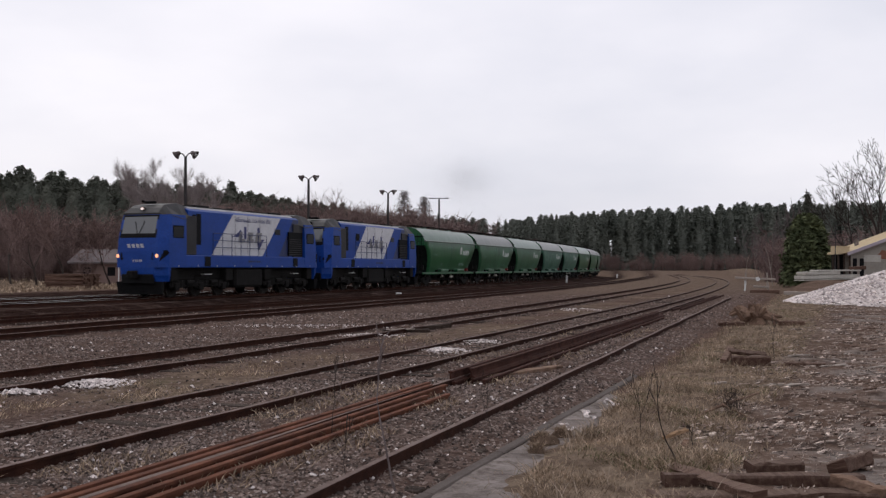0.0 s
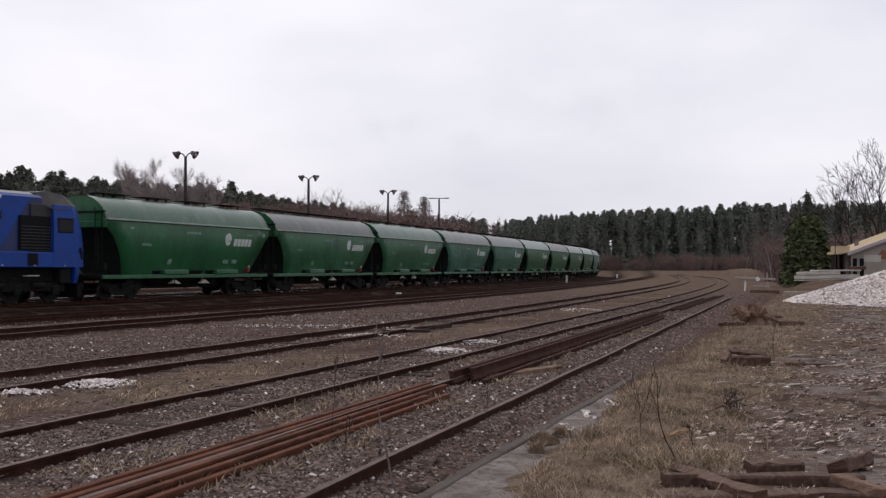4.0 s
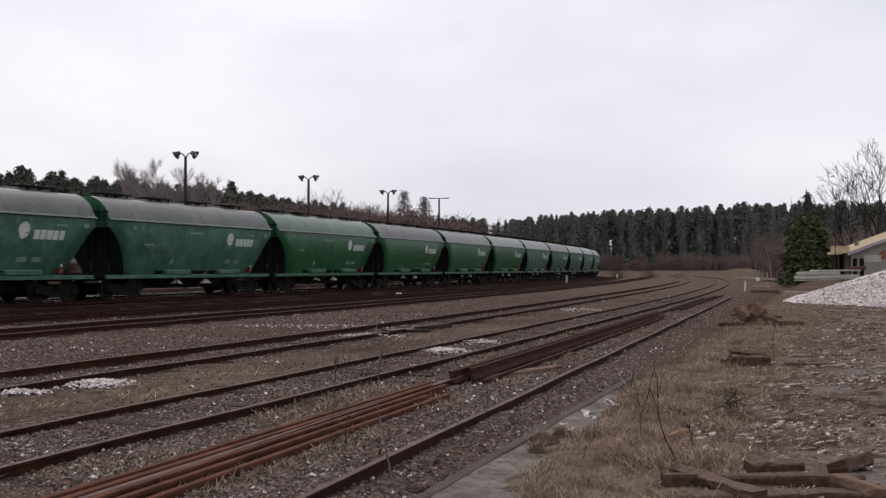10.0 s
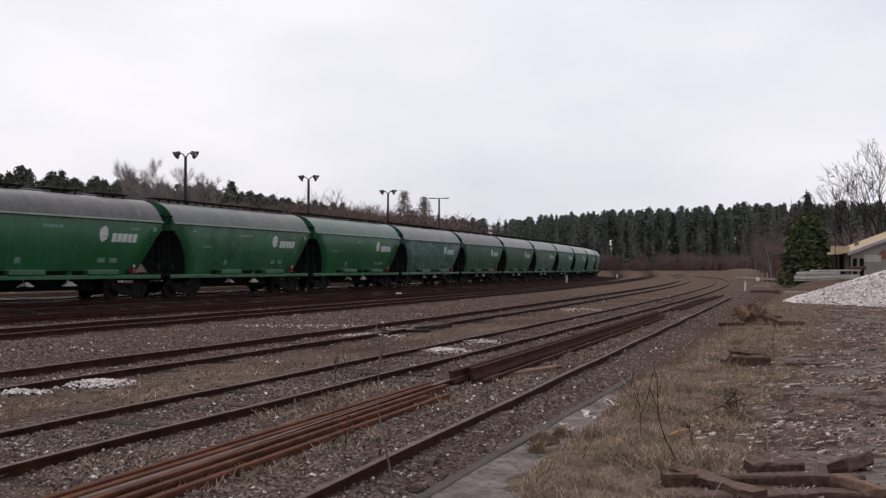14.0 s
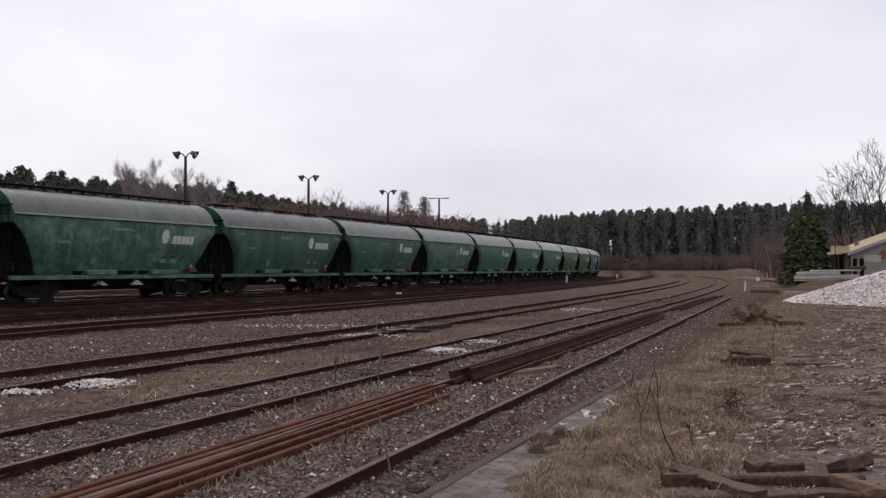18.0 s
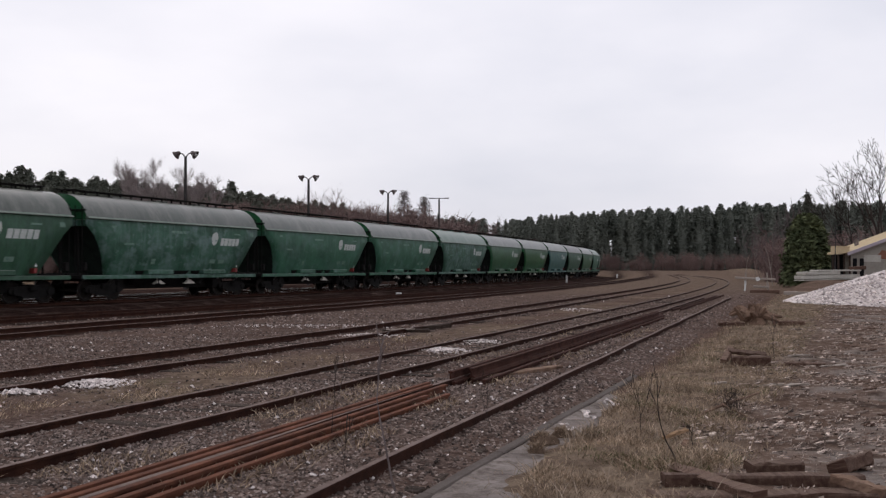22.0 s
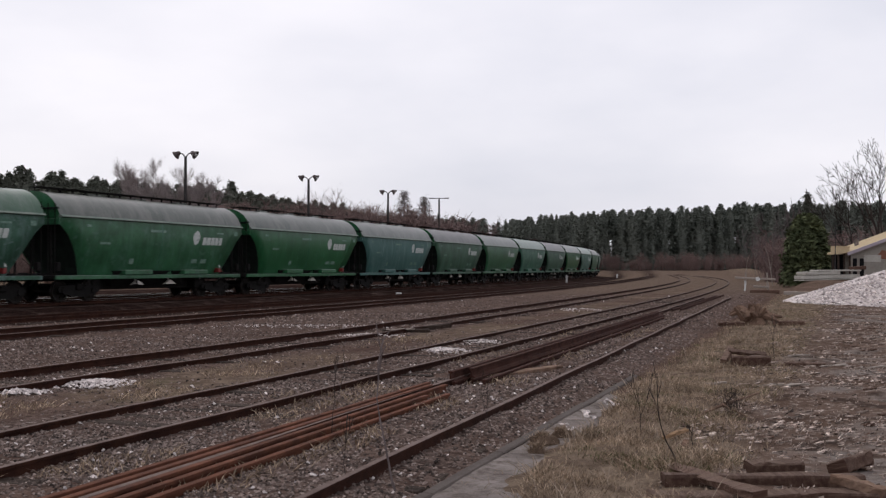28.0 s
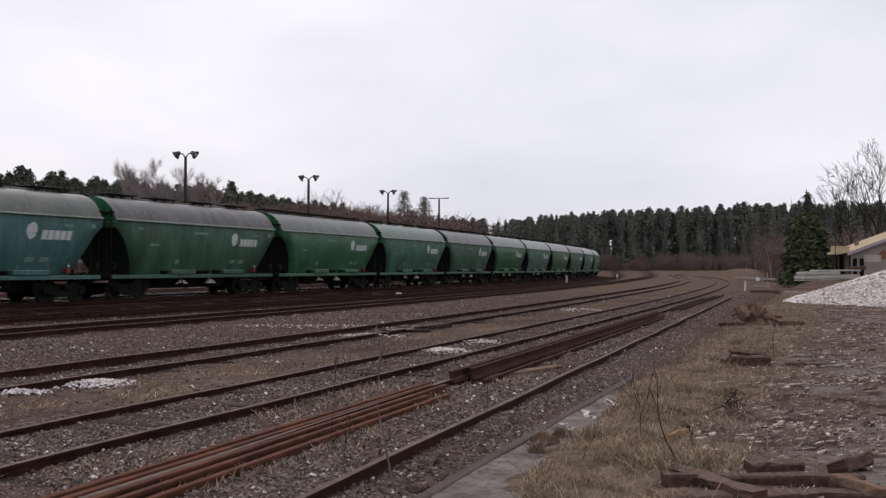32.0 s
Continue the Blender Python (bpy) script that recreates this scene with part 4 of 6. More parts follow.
            p = Vector((sx * 1.12, e * 8.42, 1.80))
            g.tube(p, p + Vector((sx * 0.05, e * 0.13, 0)), 0.075, n=12)
            part("lens", g, M_LAMP if lit and e > 0 else M_DGLASS, hl)
            g = Geo()
            g.tube((sx * 0.28, e * 8.22, 3.40), (sx * 0.05, e * 8.42, 2.80), 0.016, n=4)
            part("wiper", g, M_GRILLE, c)
        g = Geo()
        face = lambda x, z, d: (x, e * (8.46 - (z - 2.62) * 0.382 + d), z)
        g.loft([[face(-1.09, 2.62, 0.012), face(1.09, 2.62, 0.012), face(1.06, 3.68, 0.012), face(-1.06, 3.68, 0.012)], [face(-1.09, 2.62, -0.05), face(1.09, 2.62, -0.05), face(1.06, 3.68, -0.05), face(-1.06, 3.68, -0.05)]])
        ws = part("windscreen", g, M_GRILLE, c)
        g = Geo()
        g.loft([[face(-1.0, 2.82, 0.022), face(1.0, 2.82, 0.022), face(0.98, 3.60, 0.022), face(-0.98, 3.60, 0.022)], [face(-1.0, 2.82, 0.0), face(1.0, 2.82, 0.0), face(0.98, 3.60, 0.0), face(-0.98, 3.60, 0.0)]])
        part("glass", g, M_GLASS, ws)
        g = Geo()
        g.tube((0, e * 7.86, 4.0), (0, e * 8.02, 4.0), 0.12, n=12)
        tl = part("top_lamp", g, M_GRILLE, c)
        g = Geo()
        g.tube((0, e * 8.02, 4.0), (0, e * 8.035, 4.0), 0.09, n=12)
        part("lens", g, M_LAMPW if lit and e > 0 else M_DGLASS, tl)
        g = Geo()
        g.block(-0.3, 0.3, *sorted((e * 7.0, e * 7.3)), 4.36, 4.50, 0.03)
        g.tube((0.2, e * 7.3, 4.46), (0.2, e * 7.6, 4.46), 0.05, 0.09, 8)
        part("horn", g, M_GRILLE, c)
        # front marks
        fy = lambda z: e * (8.535 + 0.0 * z)
        for i in range(4):
            g = Geo()
            x = -0.42 + 0.26 * i
            g.add([(x, fy(0), 2.16), (x + 0.18, fy(0), 2.16), (x + 0.24, fy(0), 2.34), (x + 0.06, fy(0), 2.34)], [(0, 1, 2, 3)])
            part("front_mark", g, M_SILVER, c)
        for i in range(5):
            x = -0.30 + 0.12 * i
            g = Geo()
            g.add([(x, fy(0), 1.57), (x + 0.07, fy(0), 1.57), (x + 0.07, fy(0), 1.66), (x, fy(0), 1.66)], [(0, 1, 2, 3)])
            part("number_bar", g, M_SILVER, c)
        # three-axle bogie
        g = Geo()
        for sx in (-1, 1):
            out = [(-2.7, 0.62), (-2.5, 0.86), (2.5, 0.86), (2.7, 0.62), (2.6, 0.52), (-2.6, 0.52)]
            g.extrude_x(out, *sorted((sx * 1.02, sx * 1.16)))
            for yy in (-2.1, 0, 2.1):
                g.block(*sorted((sx * 0.95, sx * 1.24)), yy - 0.2, yy + 0.2, 0.34, 0.72, 0.04)
                for q in (-0.42, 0.42):
                    g.tube((sx * 1.1, yy + q, 0.46), (sx * 1.1, yy + q, 0.86), 0.10, n=8)
            for yy in (-1.05, 1.05):
                g.tube((sx * 1.2, yy - 0.3, 0.74), (sx * 1.2, yy + 0.3, 0.74), 0.13, n=8)
        g.block(-1.0, 1.0, -0.3, 0.3, 0.6, 1.1, 0.05)
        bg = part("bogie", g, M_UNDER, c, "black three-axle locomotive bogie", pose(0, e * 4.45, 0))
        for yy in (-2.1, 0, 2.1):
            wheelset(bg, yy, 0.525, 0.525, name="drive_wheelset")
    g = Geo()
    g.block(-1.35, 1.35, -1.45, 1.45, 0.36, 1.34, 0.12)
    part("fuel_tank", g, M_UNDER, c, "fuel tank, near-black with the underside shade painted in")
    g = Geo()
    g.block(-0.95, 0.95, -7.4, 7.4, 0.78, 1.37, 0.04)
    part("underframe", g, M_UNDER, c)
    for y in (-7.0, -2.0, 2.0, 7.0):
        for sx in (-1, 1):
            g = Geo()
            g.block(*sorted((sx * 0.9, sx * 1.34)), y - 0.35, y + 0.35, 0.72, 1.34, 0.04)
            part("equipment_box", g, M_UNDER, c)
    for ch in (q for q in c.children_recursive if q.name.split(".")[0] not in ("bogie", "drive_wheelset", "coupler")):
        for v in ch.data.vertices:
            if abs(v.co.y) > 7.0:
                v.co.y = math.copysign(7.0 + (abs(v.co.y) - 7.0) * 0.77, v.co.y)
    lift(c, (0, 0.72, 1.36, 1.84, 3.97, 4.16, 4.6), (0, 0.80, 1.50, 2.13, 4.41, 4.53, 4.92))
    return c


lead_loco, second_loco = loco(True), loco(False)
with_board, with_hatches = hopper_wagon(True), hopper_wagon(False)
# paint and roof walkway of each wagon in turn, from the locomotives back
CONSIST = ("fresh h|mid b|mid h|teal h|teal h|fresh h|fresh h|mid b|fresh b|patch b|dark h|dark b|patch b|teal b|teal b|patch h|mid b|fresh h|slate h|"
           "dark h|mid b|teal h|dark b|fresh h|patch h|mid h|dark h|teal b|mid h|fresh b|mid h|dark h").split("|")
WORDS = {"fresh": "bright green", "mid": "dusty green", "dark": "soot-darkened green", "teal": "faded teal green", "patch": "green, pale peeling", "slate": "blue-grey repainted"}
wagons, used = [], set()
for spec in CONSIST:
    tone, walk_type = spec.split()
    proto = with_board if walk_type == "b" else with_hatches
    w = copy_thing(proto, Matrix())
    tagged(w, WORDS[tone] + " covered grain hopper wagon rolling on the main line")
    for ch in w.children:
        kind_of = ch.name.split(".")[0]
        paint = None
        if kind_of in ("side_wall", "side_sill", "hatch_cover", "end_beam"):
            paint = GREEN[tone]
        elif kind_of in ("roof", "roof_hatch"):
            paint = ROOF["fresh" if len(wagons) in (0, 2, 5, 8, 15, 21, 24, 28) else "dark" if len(wagons) in (6, 10, 19, 22, 26, 31) else "mid"]
        if paint:
            ch.material_slots[0].link = "OBJECT"
            ch.material_slots[0].material = paint
    wagons.append(w)
for proto in (with_board, with_hatches):
    for ob in (*proto.children_recursive, proto):
        bpy.data.objects.remove(ob)


# ---- plants ----
rs = np.random.RandomState(7)


def gz(x, y):
    return float(ground_z(np.array([float(x)]), np.array([float(y)]))[0])


def soup(name, tris, mats, idx=None):
    """A mesh of loose triangles."""
    tris = np.asarray(tris, dtype=np.float32).reshape(-1, 3, 3)
    me = bpy.data.meshes.new(name)
    n = len(tris)
    me.vertices.add(3 * n)
    me.vertices.foreach_set("co", tris.ravel())
    me.loops.add(3 * n)
    me.loops.foreach_set("vertex_index", np.arange(3 * n, dtype=np.int32))
    me.polygons.add(n)
    me.polygons.foreach_set("loop_start", np.arange(0, 3 * n, 3, dtype=np.int32))
    for m in mats if isinstance(mats, (list, tuple)) else [mats]:
        me.materials.append(m)
    if idx is not None:
        me.polygons.foreach_set("material_index", np.asarray(idx, dtype=np.int32))
    me.update(calc_edges=True)
    me.validate()
    return me


def frusta(p, q, r0, r1):
    """Three-sided tapered sticks as triangles."""
    p, q, r0, r1 = (np.asarray(a, dtype=float) for a in (p, q, r0, r1))
    d = q - p
    d = d / (np.linalg.norm(d, axis=1, keepdims=True) + 1e-9)
    a = np.cross(d, np.where(np.abs(d[:, 2:3]) > 0.8, np.array([[1.0, 0.1, 0]]), np.array([[0.1, 0, 1.0]])))
    a = a / (np.linalg.norm(a, axis=1, keepdims=True) + 1e-9)
    b = np.cross(d, a)
    out = []
    ring0 = [p + (a * math.cos(t) + b * math.sin(t)) * r0[:, None] for t in (0, 2.094, 4.189)]
    ring1 = [q + (a * math.cos(t) + b * math.sin(t)) * r1[:, None] for t in (0, 2.094, 4.189)]
    for i in range(3):
        j = (i + 1) % 3
        out.append(np.stack([ring0[i], ring0[j], ring1[j]], 1))
        out.append(np.stack([ring0[i], ring1[j], ring1[i]], 1))
    return np.concatenate(out)


def grow(rng, base, heading, length, radius, levels, kids=(3, 5), spread=0.6, lift=0.25, shrink=0.62, steps=3, bend=0.16):
    """The sticks of a bare tree: lists of start, end and radii."""
    P, Q, A, B = [], [], [], []

    def limb(p, d, ln, r, lev):
        pos, dr, rad = p.copy(), d.copy(), r
        joints = []
        for k in range(steps):
            dr = dr + rng.normal(0, bend, 3) + np.array([0, 0, lift * 0.3])
            dr /= np.linalg.norm(dr)
            nxt = pos + dr * ln / steps
            r2 = rad * (0.80 if lev > 0 else 0.55)
            P.append(pos), Q.append(nxt), A.append(rad), B.append(r2)
            pos, rad = nxt, r2
            joints.append((pos.copy(), dr.copy(), rad, (k + 1) / steps))
        if lev <= 0:
            return
        for i in range(rng.randint(kids[0], kids[1] + 1)):
            j = joints[rng.randint(0 if lev < levels else 1, steps)]
            side = rng.normal(0, 1, 3)
            side -= j[1] * side.dot(j[1])
            side /= np.linalg.norm(side) + 1e-9
            nd = j[1] + side * spread * rng.uniform(0.6, 1.3) + np.array([0, 0, lift])
            limb(j[0], nd / np.linalg.norm(nd), ln * shrink * rng.uniform(0.75, 1.15), j[2] * 0.72, lev - 1)
        limb(pos, dr, ln * shrink, rad * 0.9, lev - 1)

    h = np.array(heading, dtype=float)
    limb(np.array(base, dtype=float), h / np.linalg.norm(h), length, radius, levels)
    return np.array(P), np.array(Q), np.array(A), np.array(B)


def bare_tree(name, label, x, y, height, seed, trunk=0.2, levels=5, spread=0.6, lift=0.25, mats=(None, None), lean=(0, 0), kids=(2, 3), group="", z0=None, twig=0.022, fine=(0, 0.5, 0.01)):
    rng = np.random.RandomState(seed)
    P, Q, A, B = grow(rng, (0, 0, -0.2), (lean[0], lean[1], 1), 1.0, 0.02, levels, kids, spread, lift)
    k = height / max(Q[:, 2].max(), 0.1)
    P, Q = P * k, Q * k
    ra = trunk / A[0]
    A, B = np.maximum(A * ra, twig), np.maximum(B * ra, twig * 0.6)
    t = thing(name, label, "tree", group, at=pose(x, y, gz(x, y) if z0 is None else z0))
    thick = A > trunk * 0.35
    if thick.any():
        part("trunk", soup("trunk", frusta(P[thick], Q[thick], A[thick], B[thick]), mats[0]), None, t)
    crown = [frusta(P[~thick], Q[~thick], A[~thick], B[~thick])]
    if fine[0]:
        thin = np.argsort(A)[: int(len(A) * 0.8)]
        base, run = np.repeat(P[thin], fine[0], 0), np.repeat((Q - P)[thin], fine[0], 0)
        base = base + run * rng.rand(len(base), 1)
        run = run / (np.linalg.norm(run, axis=1, keepdims=True) + 1e-9)
        tip = base + (run + rng.normal(0, 0.55, run.shape) + (0, 0, 0.15)) * fine[1] * rng.uniform(0.5, 1.3, (len(base), 1))
        w = np.cross(tip - base, rng.normal(0, 1, run.shape))
        w = w / (np.linalg.norm(w, axis=1, keepdims=True) + 1e-9) * fine[2]
        crown.append(np.stack([base - w, base + w, tip], 1))
    part("crown", soup("crown", np.concatenate(crown), mats[1]), None, t, "bare twigs")
    return t


def pine_tris(rng, h, clumps=70, crown=0.55, width=0.17, size=0.55, spruce=False, m=7, taper=0.0, power=0.8, core=0.0):
    """A conifer's trunk and crown, as two sets of triangles."""
    P, Q, A, B = [(0, 0, -0.3)], [(rng.normal(0, 0.01 * h), rng.normal(0, 0.01 * h), h * 0.97)], [0.011 * h + 0.03], [0.02]
    leaf = []
    for i in range(clumps):
        u = (i + rng.rand()) / clumps
        z = h * (1 - crown + crown * u)
        if spruce:
            reach = h * width * (1 - u) ** power * rng.uniform(0.6, 1.12) + 0.004 * h
        else:
            reach = h * width * math.sin(math.pi * min(1, (0.22 + 0.78 * u)) ** 0.9) ** 0.7 * rng.uniform(0.35, 1.15) + 0.006 * h
        a = i * 2.39996 + rng.normal(0, 0.4)
        c = np.array([math.cos(a) * reach, math.sin(a) * reach, z - (0.25 * reach if spruce else -0.10 * reach)])
        P.append((0, 0, z - 0.05 * h * (not spruce))), Q.append(tuple(c)), A.append(0.012 + 0.002 * h), B.append(0.008)
        for k in range(m):
            s = size * rng.uniform(0.6, 1.3) * (1 + taper * (1 - u))
            d = rng.normal(0, 1, 3)
            d[2] = abs(d[2]) * (0.7 if not spruce else -0.2)
            d /= np.linalg.norm(d)
            o = c * np.array([1 - 0.3 * rng.rand(), 1 - 0.3 * rng.rand(), 1]) + rng.normal(0, 0.25 * size, 3)
            if core:
                # boughs that overlap like shingles round the crown
                b = a + rng.normal(0, 0.5)
                e = np.array([math.cos(b), math.sin(b), 0])
                d = e * 0.6 + np.array([0, 0, rng.uniform(-0.9, 0.35)]) + rng.normal(0, 0.25, 3)
                d /= np.linalg.norm(d)
                w = np.array([-e[1], e[0], 0]) + rng.normal(0, 0.3, 3)
                w /= np.linalg.norm(w)
                o = e * np.hypot(c[0], c[1]) * rng.uniform(0.8, 1.0) + np.array([0, 0, c[2]]) + rng.normal(0, 0.3 * size, 3)
                leaf.append((o + w * s * 0.45, o - w * s * 0.45, o + d * s))
                leaf.append((o + w * s * 0.2, o + w * s * 0.9 + d * s * 0.2, o + d * s * 0.8 + w * s * 0.3))
                continue
            w = np.cross(d, rng.normal(0, 1, 3))
            w /= np.linalg.norm(w)
            leaf.append((o + w * s * 0.30, o - w * s * 0.30, o + d * s))
            leaf.append((o - d * s * 0.2 + w * s * 0.1, o + w * s * 0.55 + d * s * 0.3, o + d * s * 0.75))
    if core:
        # the dense inside of the crown, under its tufts
        levels = 9
        rings = []
        for k in range(levels):
            u = k / (levels - 1)
            r = (1 - u) ** power if spruce else math.sin(math.pi * min(1, 0.22 + 0.78 * u) ** 0.9) ** 0.7
            rings.append([(math.cos(q) * h * width * core * r * rng.uniform(0.75, 1.2), math.sin(q) * h * width * core * r * rng.uniform(0.75, 1.2), h * (1 - crown + crown * u * 0.97) + rng.normal(0, 0.012 * h)) for q in np.linspace(0, 5.5, 8)])
        for a, b in zip(rings, rings[1:]):
            for k in range(8):
                q = (k + 1) % 8
                leaf += [(np.array(a[k]), np.array(a[q]), np.array(b[q])), (np.array(a[k]), np.array(b[q]), np.array(b[k]))]
    return frusta(P, Q, A, B), np.array(leaf)


def shrub_tris(rng, h, stems=7, twigs=16):
    P, Q, A, B = [], [], [], []
    for i in range(stems):
        a, lean = rng.rand() * 6.283, rng.uniform(0.05, 0.45)
        top = np.array([math.cos(a) * lean * h, math.sin(a) * lean * h, h * rng.uniform(0.6, 1.0)])
        P.append((0.12 * math.cos(a), 0.12 * math.sin(a), -0.1)), Q.append(top), A.append(1.0), B.append(0.012)
        for k in range(twigs):
            u = rng.uniform(0.25, 1.0)
            o = top * u
            d = np.array([rng.normal(0, 1), rng.normal(0, 1), abs(rng.normal(0.9, 0.5))])
            d /= np.linalg.norm(d)
            P.append(o), Q.append(o + d * h * rng.uniform(0.10, 0.28)), A.append(0.018), B.append(0.006)
            P.append(o + d * 0.08 * h), Q.append(o + d * 0.08 * h + rng.normal(0, 0.09 * h, 3)), A.append(0.014), B.append(0.005)
    P, Q, A = np.array(P), np.array(Q), np.array(A)
    big = A >= 0.5
    w = np.cross(Q - P, rng.normal(0, 1, P.shape))
    w = w / (np.linalg.norm(w, axis=1, keepdims=True) + 1e-9) * np.where(big, 0.008, 0.0045)[:, None]
    thin = np.stack([P - w, P + w, Q], 1)[~big]
    return np.concatenate([frusta(P[big], Q[big], np.full(big.sum(), 0.008), np.full(big.sum(), 0.003)), thin])


def spread_out(variants, xs, ys, hs, rng, z_of=ground_z):
    """Many turned and sized copies of unit triangle sets, joined."""
    zs = z_of(np.array(xs, dtype=float), np.array(ys, dtype=float))
    out = []
    for x, y, z, h in zip(xs, ys, zs, hs):
        v = variants[rng.randint(len(variants))]
        a = rng.rand() * 6.283
        c, s = math.cos(a) * h, math.sin(a) * h
        m = np.array([[c, -s, 0], [s, c, 0], [0, 0, h]])
        out.append(v @ m.T + np.array([x, y, z]))
    return np.concatenate(out)


def clear_of_tracks(x, y, gap=7.0):
    x, y = np.array(x, dtype=float), np.array(y, dtype=float)
    ok = np.abs(offset_of(MAIN, x, y, -300, 600)) > gap
    for tr in (ONE, TWO, THREE, FOUR):
        ok &= np.abs(offset_of(tr, x, y, -60, 330)) > gap
    return ok


# far pine wood that closes the view behind the curve
def far_wood():
    rng = np.random.RandomState(11)
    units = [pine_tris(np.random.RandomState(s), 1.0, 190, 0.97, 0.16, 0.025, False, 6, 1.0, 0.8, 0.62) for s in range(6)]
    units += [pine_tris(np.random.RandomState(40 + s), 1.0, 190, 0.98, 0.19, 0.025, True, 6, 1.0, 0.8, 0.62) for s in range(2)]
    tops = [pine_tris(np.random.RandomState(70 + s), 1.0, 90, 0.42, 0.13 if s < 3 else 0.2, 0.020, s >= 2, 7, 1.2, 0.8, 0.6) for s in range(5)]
    units, tops = ([(u[0][:6], u[1]) for u in q] for q in (units, tops))
    front_x = [-400, -60, -30, -8, 20, 50, 90, 400]
    front_y = [150, 150, 165, 205, 290, 360, 385, 385]
    tall_a = [-60, -45, -30, -20, -10, -4, 0.5, 3.6, 6.7, 9.8, 12.8, 15.8, 18.6, 24, 40]
    tall_u = [0.098, 0.094, 0.086, 0.076, 0.064, 0.057, 0.055, 0.051, 0.0534, 0.0567, 0.0578, 0.060, 0.0615, 0.0615, 0.0615]
    xs, ys, back = [], [], []
    for row in range(7):
        x = -150.0
        while x < 215:
            d = np.interp(x, front_x, front_y)
            xs.append(x + rng.normal(0, 1.6))
            ys.append(d + row * 3.6 + rng.normal(0, 2.2))
            back.append(row > 2)
            x += d * (0.0105 if row < 5 else 0.0085) if x > -20 else 4.5 + row
    xs, ys, back = np.array(xs), np.array(ys), np.array(back)
    ok = clear_of_tracks(xs, ys)
    xs, ys, back = xs[ok], ys[ok], back[ok]
    # the wood's edge stands lower than the trees behind it
    hs = np.interp(np.degrees(np.arctan2(xs, ys)), tall_a, tall_u) * np.hypot(xs, ys) + 0.4
    hs = hs * np.where(back, rng.normal(0.965, 0.032, len(xs)), rng.uniform(0.55, 0.97, len(xs)))
    trunks = spread_out([u[0] for u in units], xs, ys, hs * 0.9, rng)
    crowns = np.concatenate([spread_out([u[1] for u in units], xs[~back], ys[~back], hs[~back], rng), spread_out([u[1] for u in tops], xs[back], ys[back], hs[back], rng)])
    tris = np.concatenate([trunks, crowns])
    idx = np.concatenate([np.zeros(len(trunks)), np.ones(len(crowns))])
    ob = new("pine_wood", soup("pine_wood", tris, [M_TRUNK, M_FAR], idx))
    return tagged(ob, "dark distant pine wood behind the railway curve", "wood", kind="stuff")


far_wood()


def brush_belt(name, label, n, box, h0, h1, material, seed, gap=6.0):
    rng = np.random.RandomState(seed)
    units = [shrub_tris(np.random.RandomState(seed + s), 1.0, 11, 24) for s in range(5)]
    u = rng.rand(n)
    xs = box[0] + (box[1] - box[0]) * u + rng.normal(0, 1, n)
    ys = box[2] + (box[3] - box[2]) * u + rng.uniform(0, box[4], n)
    ok = clear_of_tracks(xs, ys, gap)
    xs, ys = xs[ok], ys[ok]
    hs = rng.uniform(h0, h1, len(xs))
    ob = new(name, soup(name, spread_out(units, xs, ys, hs, rng), material))
    return tagged(ob, label, "brush", kind="stuff")


brush_belt("brush_belt", "tangled bare brown brush beside the line", 300, (-66, -12, 100, 122, 22), 4.5, 8.2, M_BRUSH, 21)
brush_belt("low_brush", "low bare brown thicket beyond the track", 230, (-66, -22, 96, 110, 12), 1.8, 4.0, M_BRUSH, 31)
brush_belt("reddish_brush", "reddish bare bushes in front of the pines", 250, (-26, 4, 118, 150, 22), 5.5, 9.2, M_BRUSHR, 41)
brush_belt("wood_edge_brush", "bare shrubs along the edge of the wood", 330, (34, 190, 318, 372, 14), 2.0, 6.5, M_BRUSH, 51)
brush_belt("tall_brush", "tall dense bare brown brush behind the train", 300, (-37, -5, 126, 140, 12), 6.5, 10.2, M_BRUSH, 91)
brush_belt("curve_brush", "bare shrubs beside the curving line", 190, (-8, 22, 155, 250, 14), 4.0, 9.0, M_BRUSH, 61)
brush_belt("yard_brush", "bare brown shrubs behind the loading yard", 120, (34, 92, 128, 140, 30), 3.5, 7.5, M_BRUSHR, 71)

# single pines on the skyline beyond the line
pine_meshes = []
for s in range(4):
    tr_, cr_ = pine_tris(np.random.RandomState(100 + s), 15.0, 400, 0.86, 0.21, 0.28, False, 7, 0.0, 0.8, 0.75)
    pine_meshes.append((soup("trunk", tr_, M_TRUNK), soup("crown", cr_, M_PINE)))


def pine(x, y, h, k, turn):
    t = thing("pine_tree", "dark green Scots pine with an uneven crown", "tree", "pines beyond the line")
    t.matrix_world = pose(x, y, gz(x, y), 0, 0, turn) @ Matrix.Scale(h / 15.0, 4)
    part("trunk", pine_meshes[k][0], None, t)
    part("crown", pine_meshes[k][1], None, t)
    return t


rng = np.random.RandomState(19)
for i, px in enumerate(np.arange(-71, -12, 0.52)):
    h = np.interp(px, [-70, -60, -52, -44, -36, -30, -20, -12], [13.6, 13.4, 13.1, 12.9, 12.6, 12.2, 11.2, 10.0]) + rng.normal(0, 0.45) - 0.8 * (i % 3 == 1)
    pine(px + rng.normal(0, 0.5), 139 + (i % 3) * 4.5 + rng.uniform(0, 3), h + (1.3 if i in (27, 29, 31, 60) else 0), i % 4, i * 71)

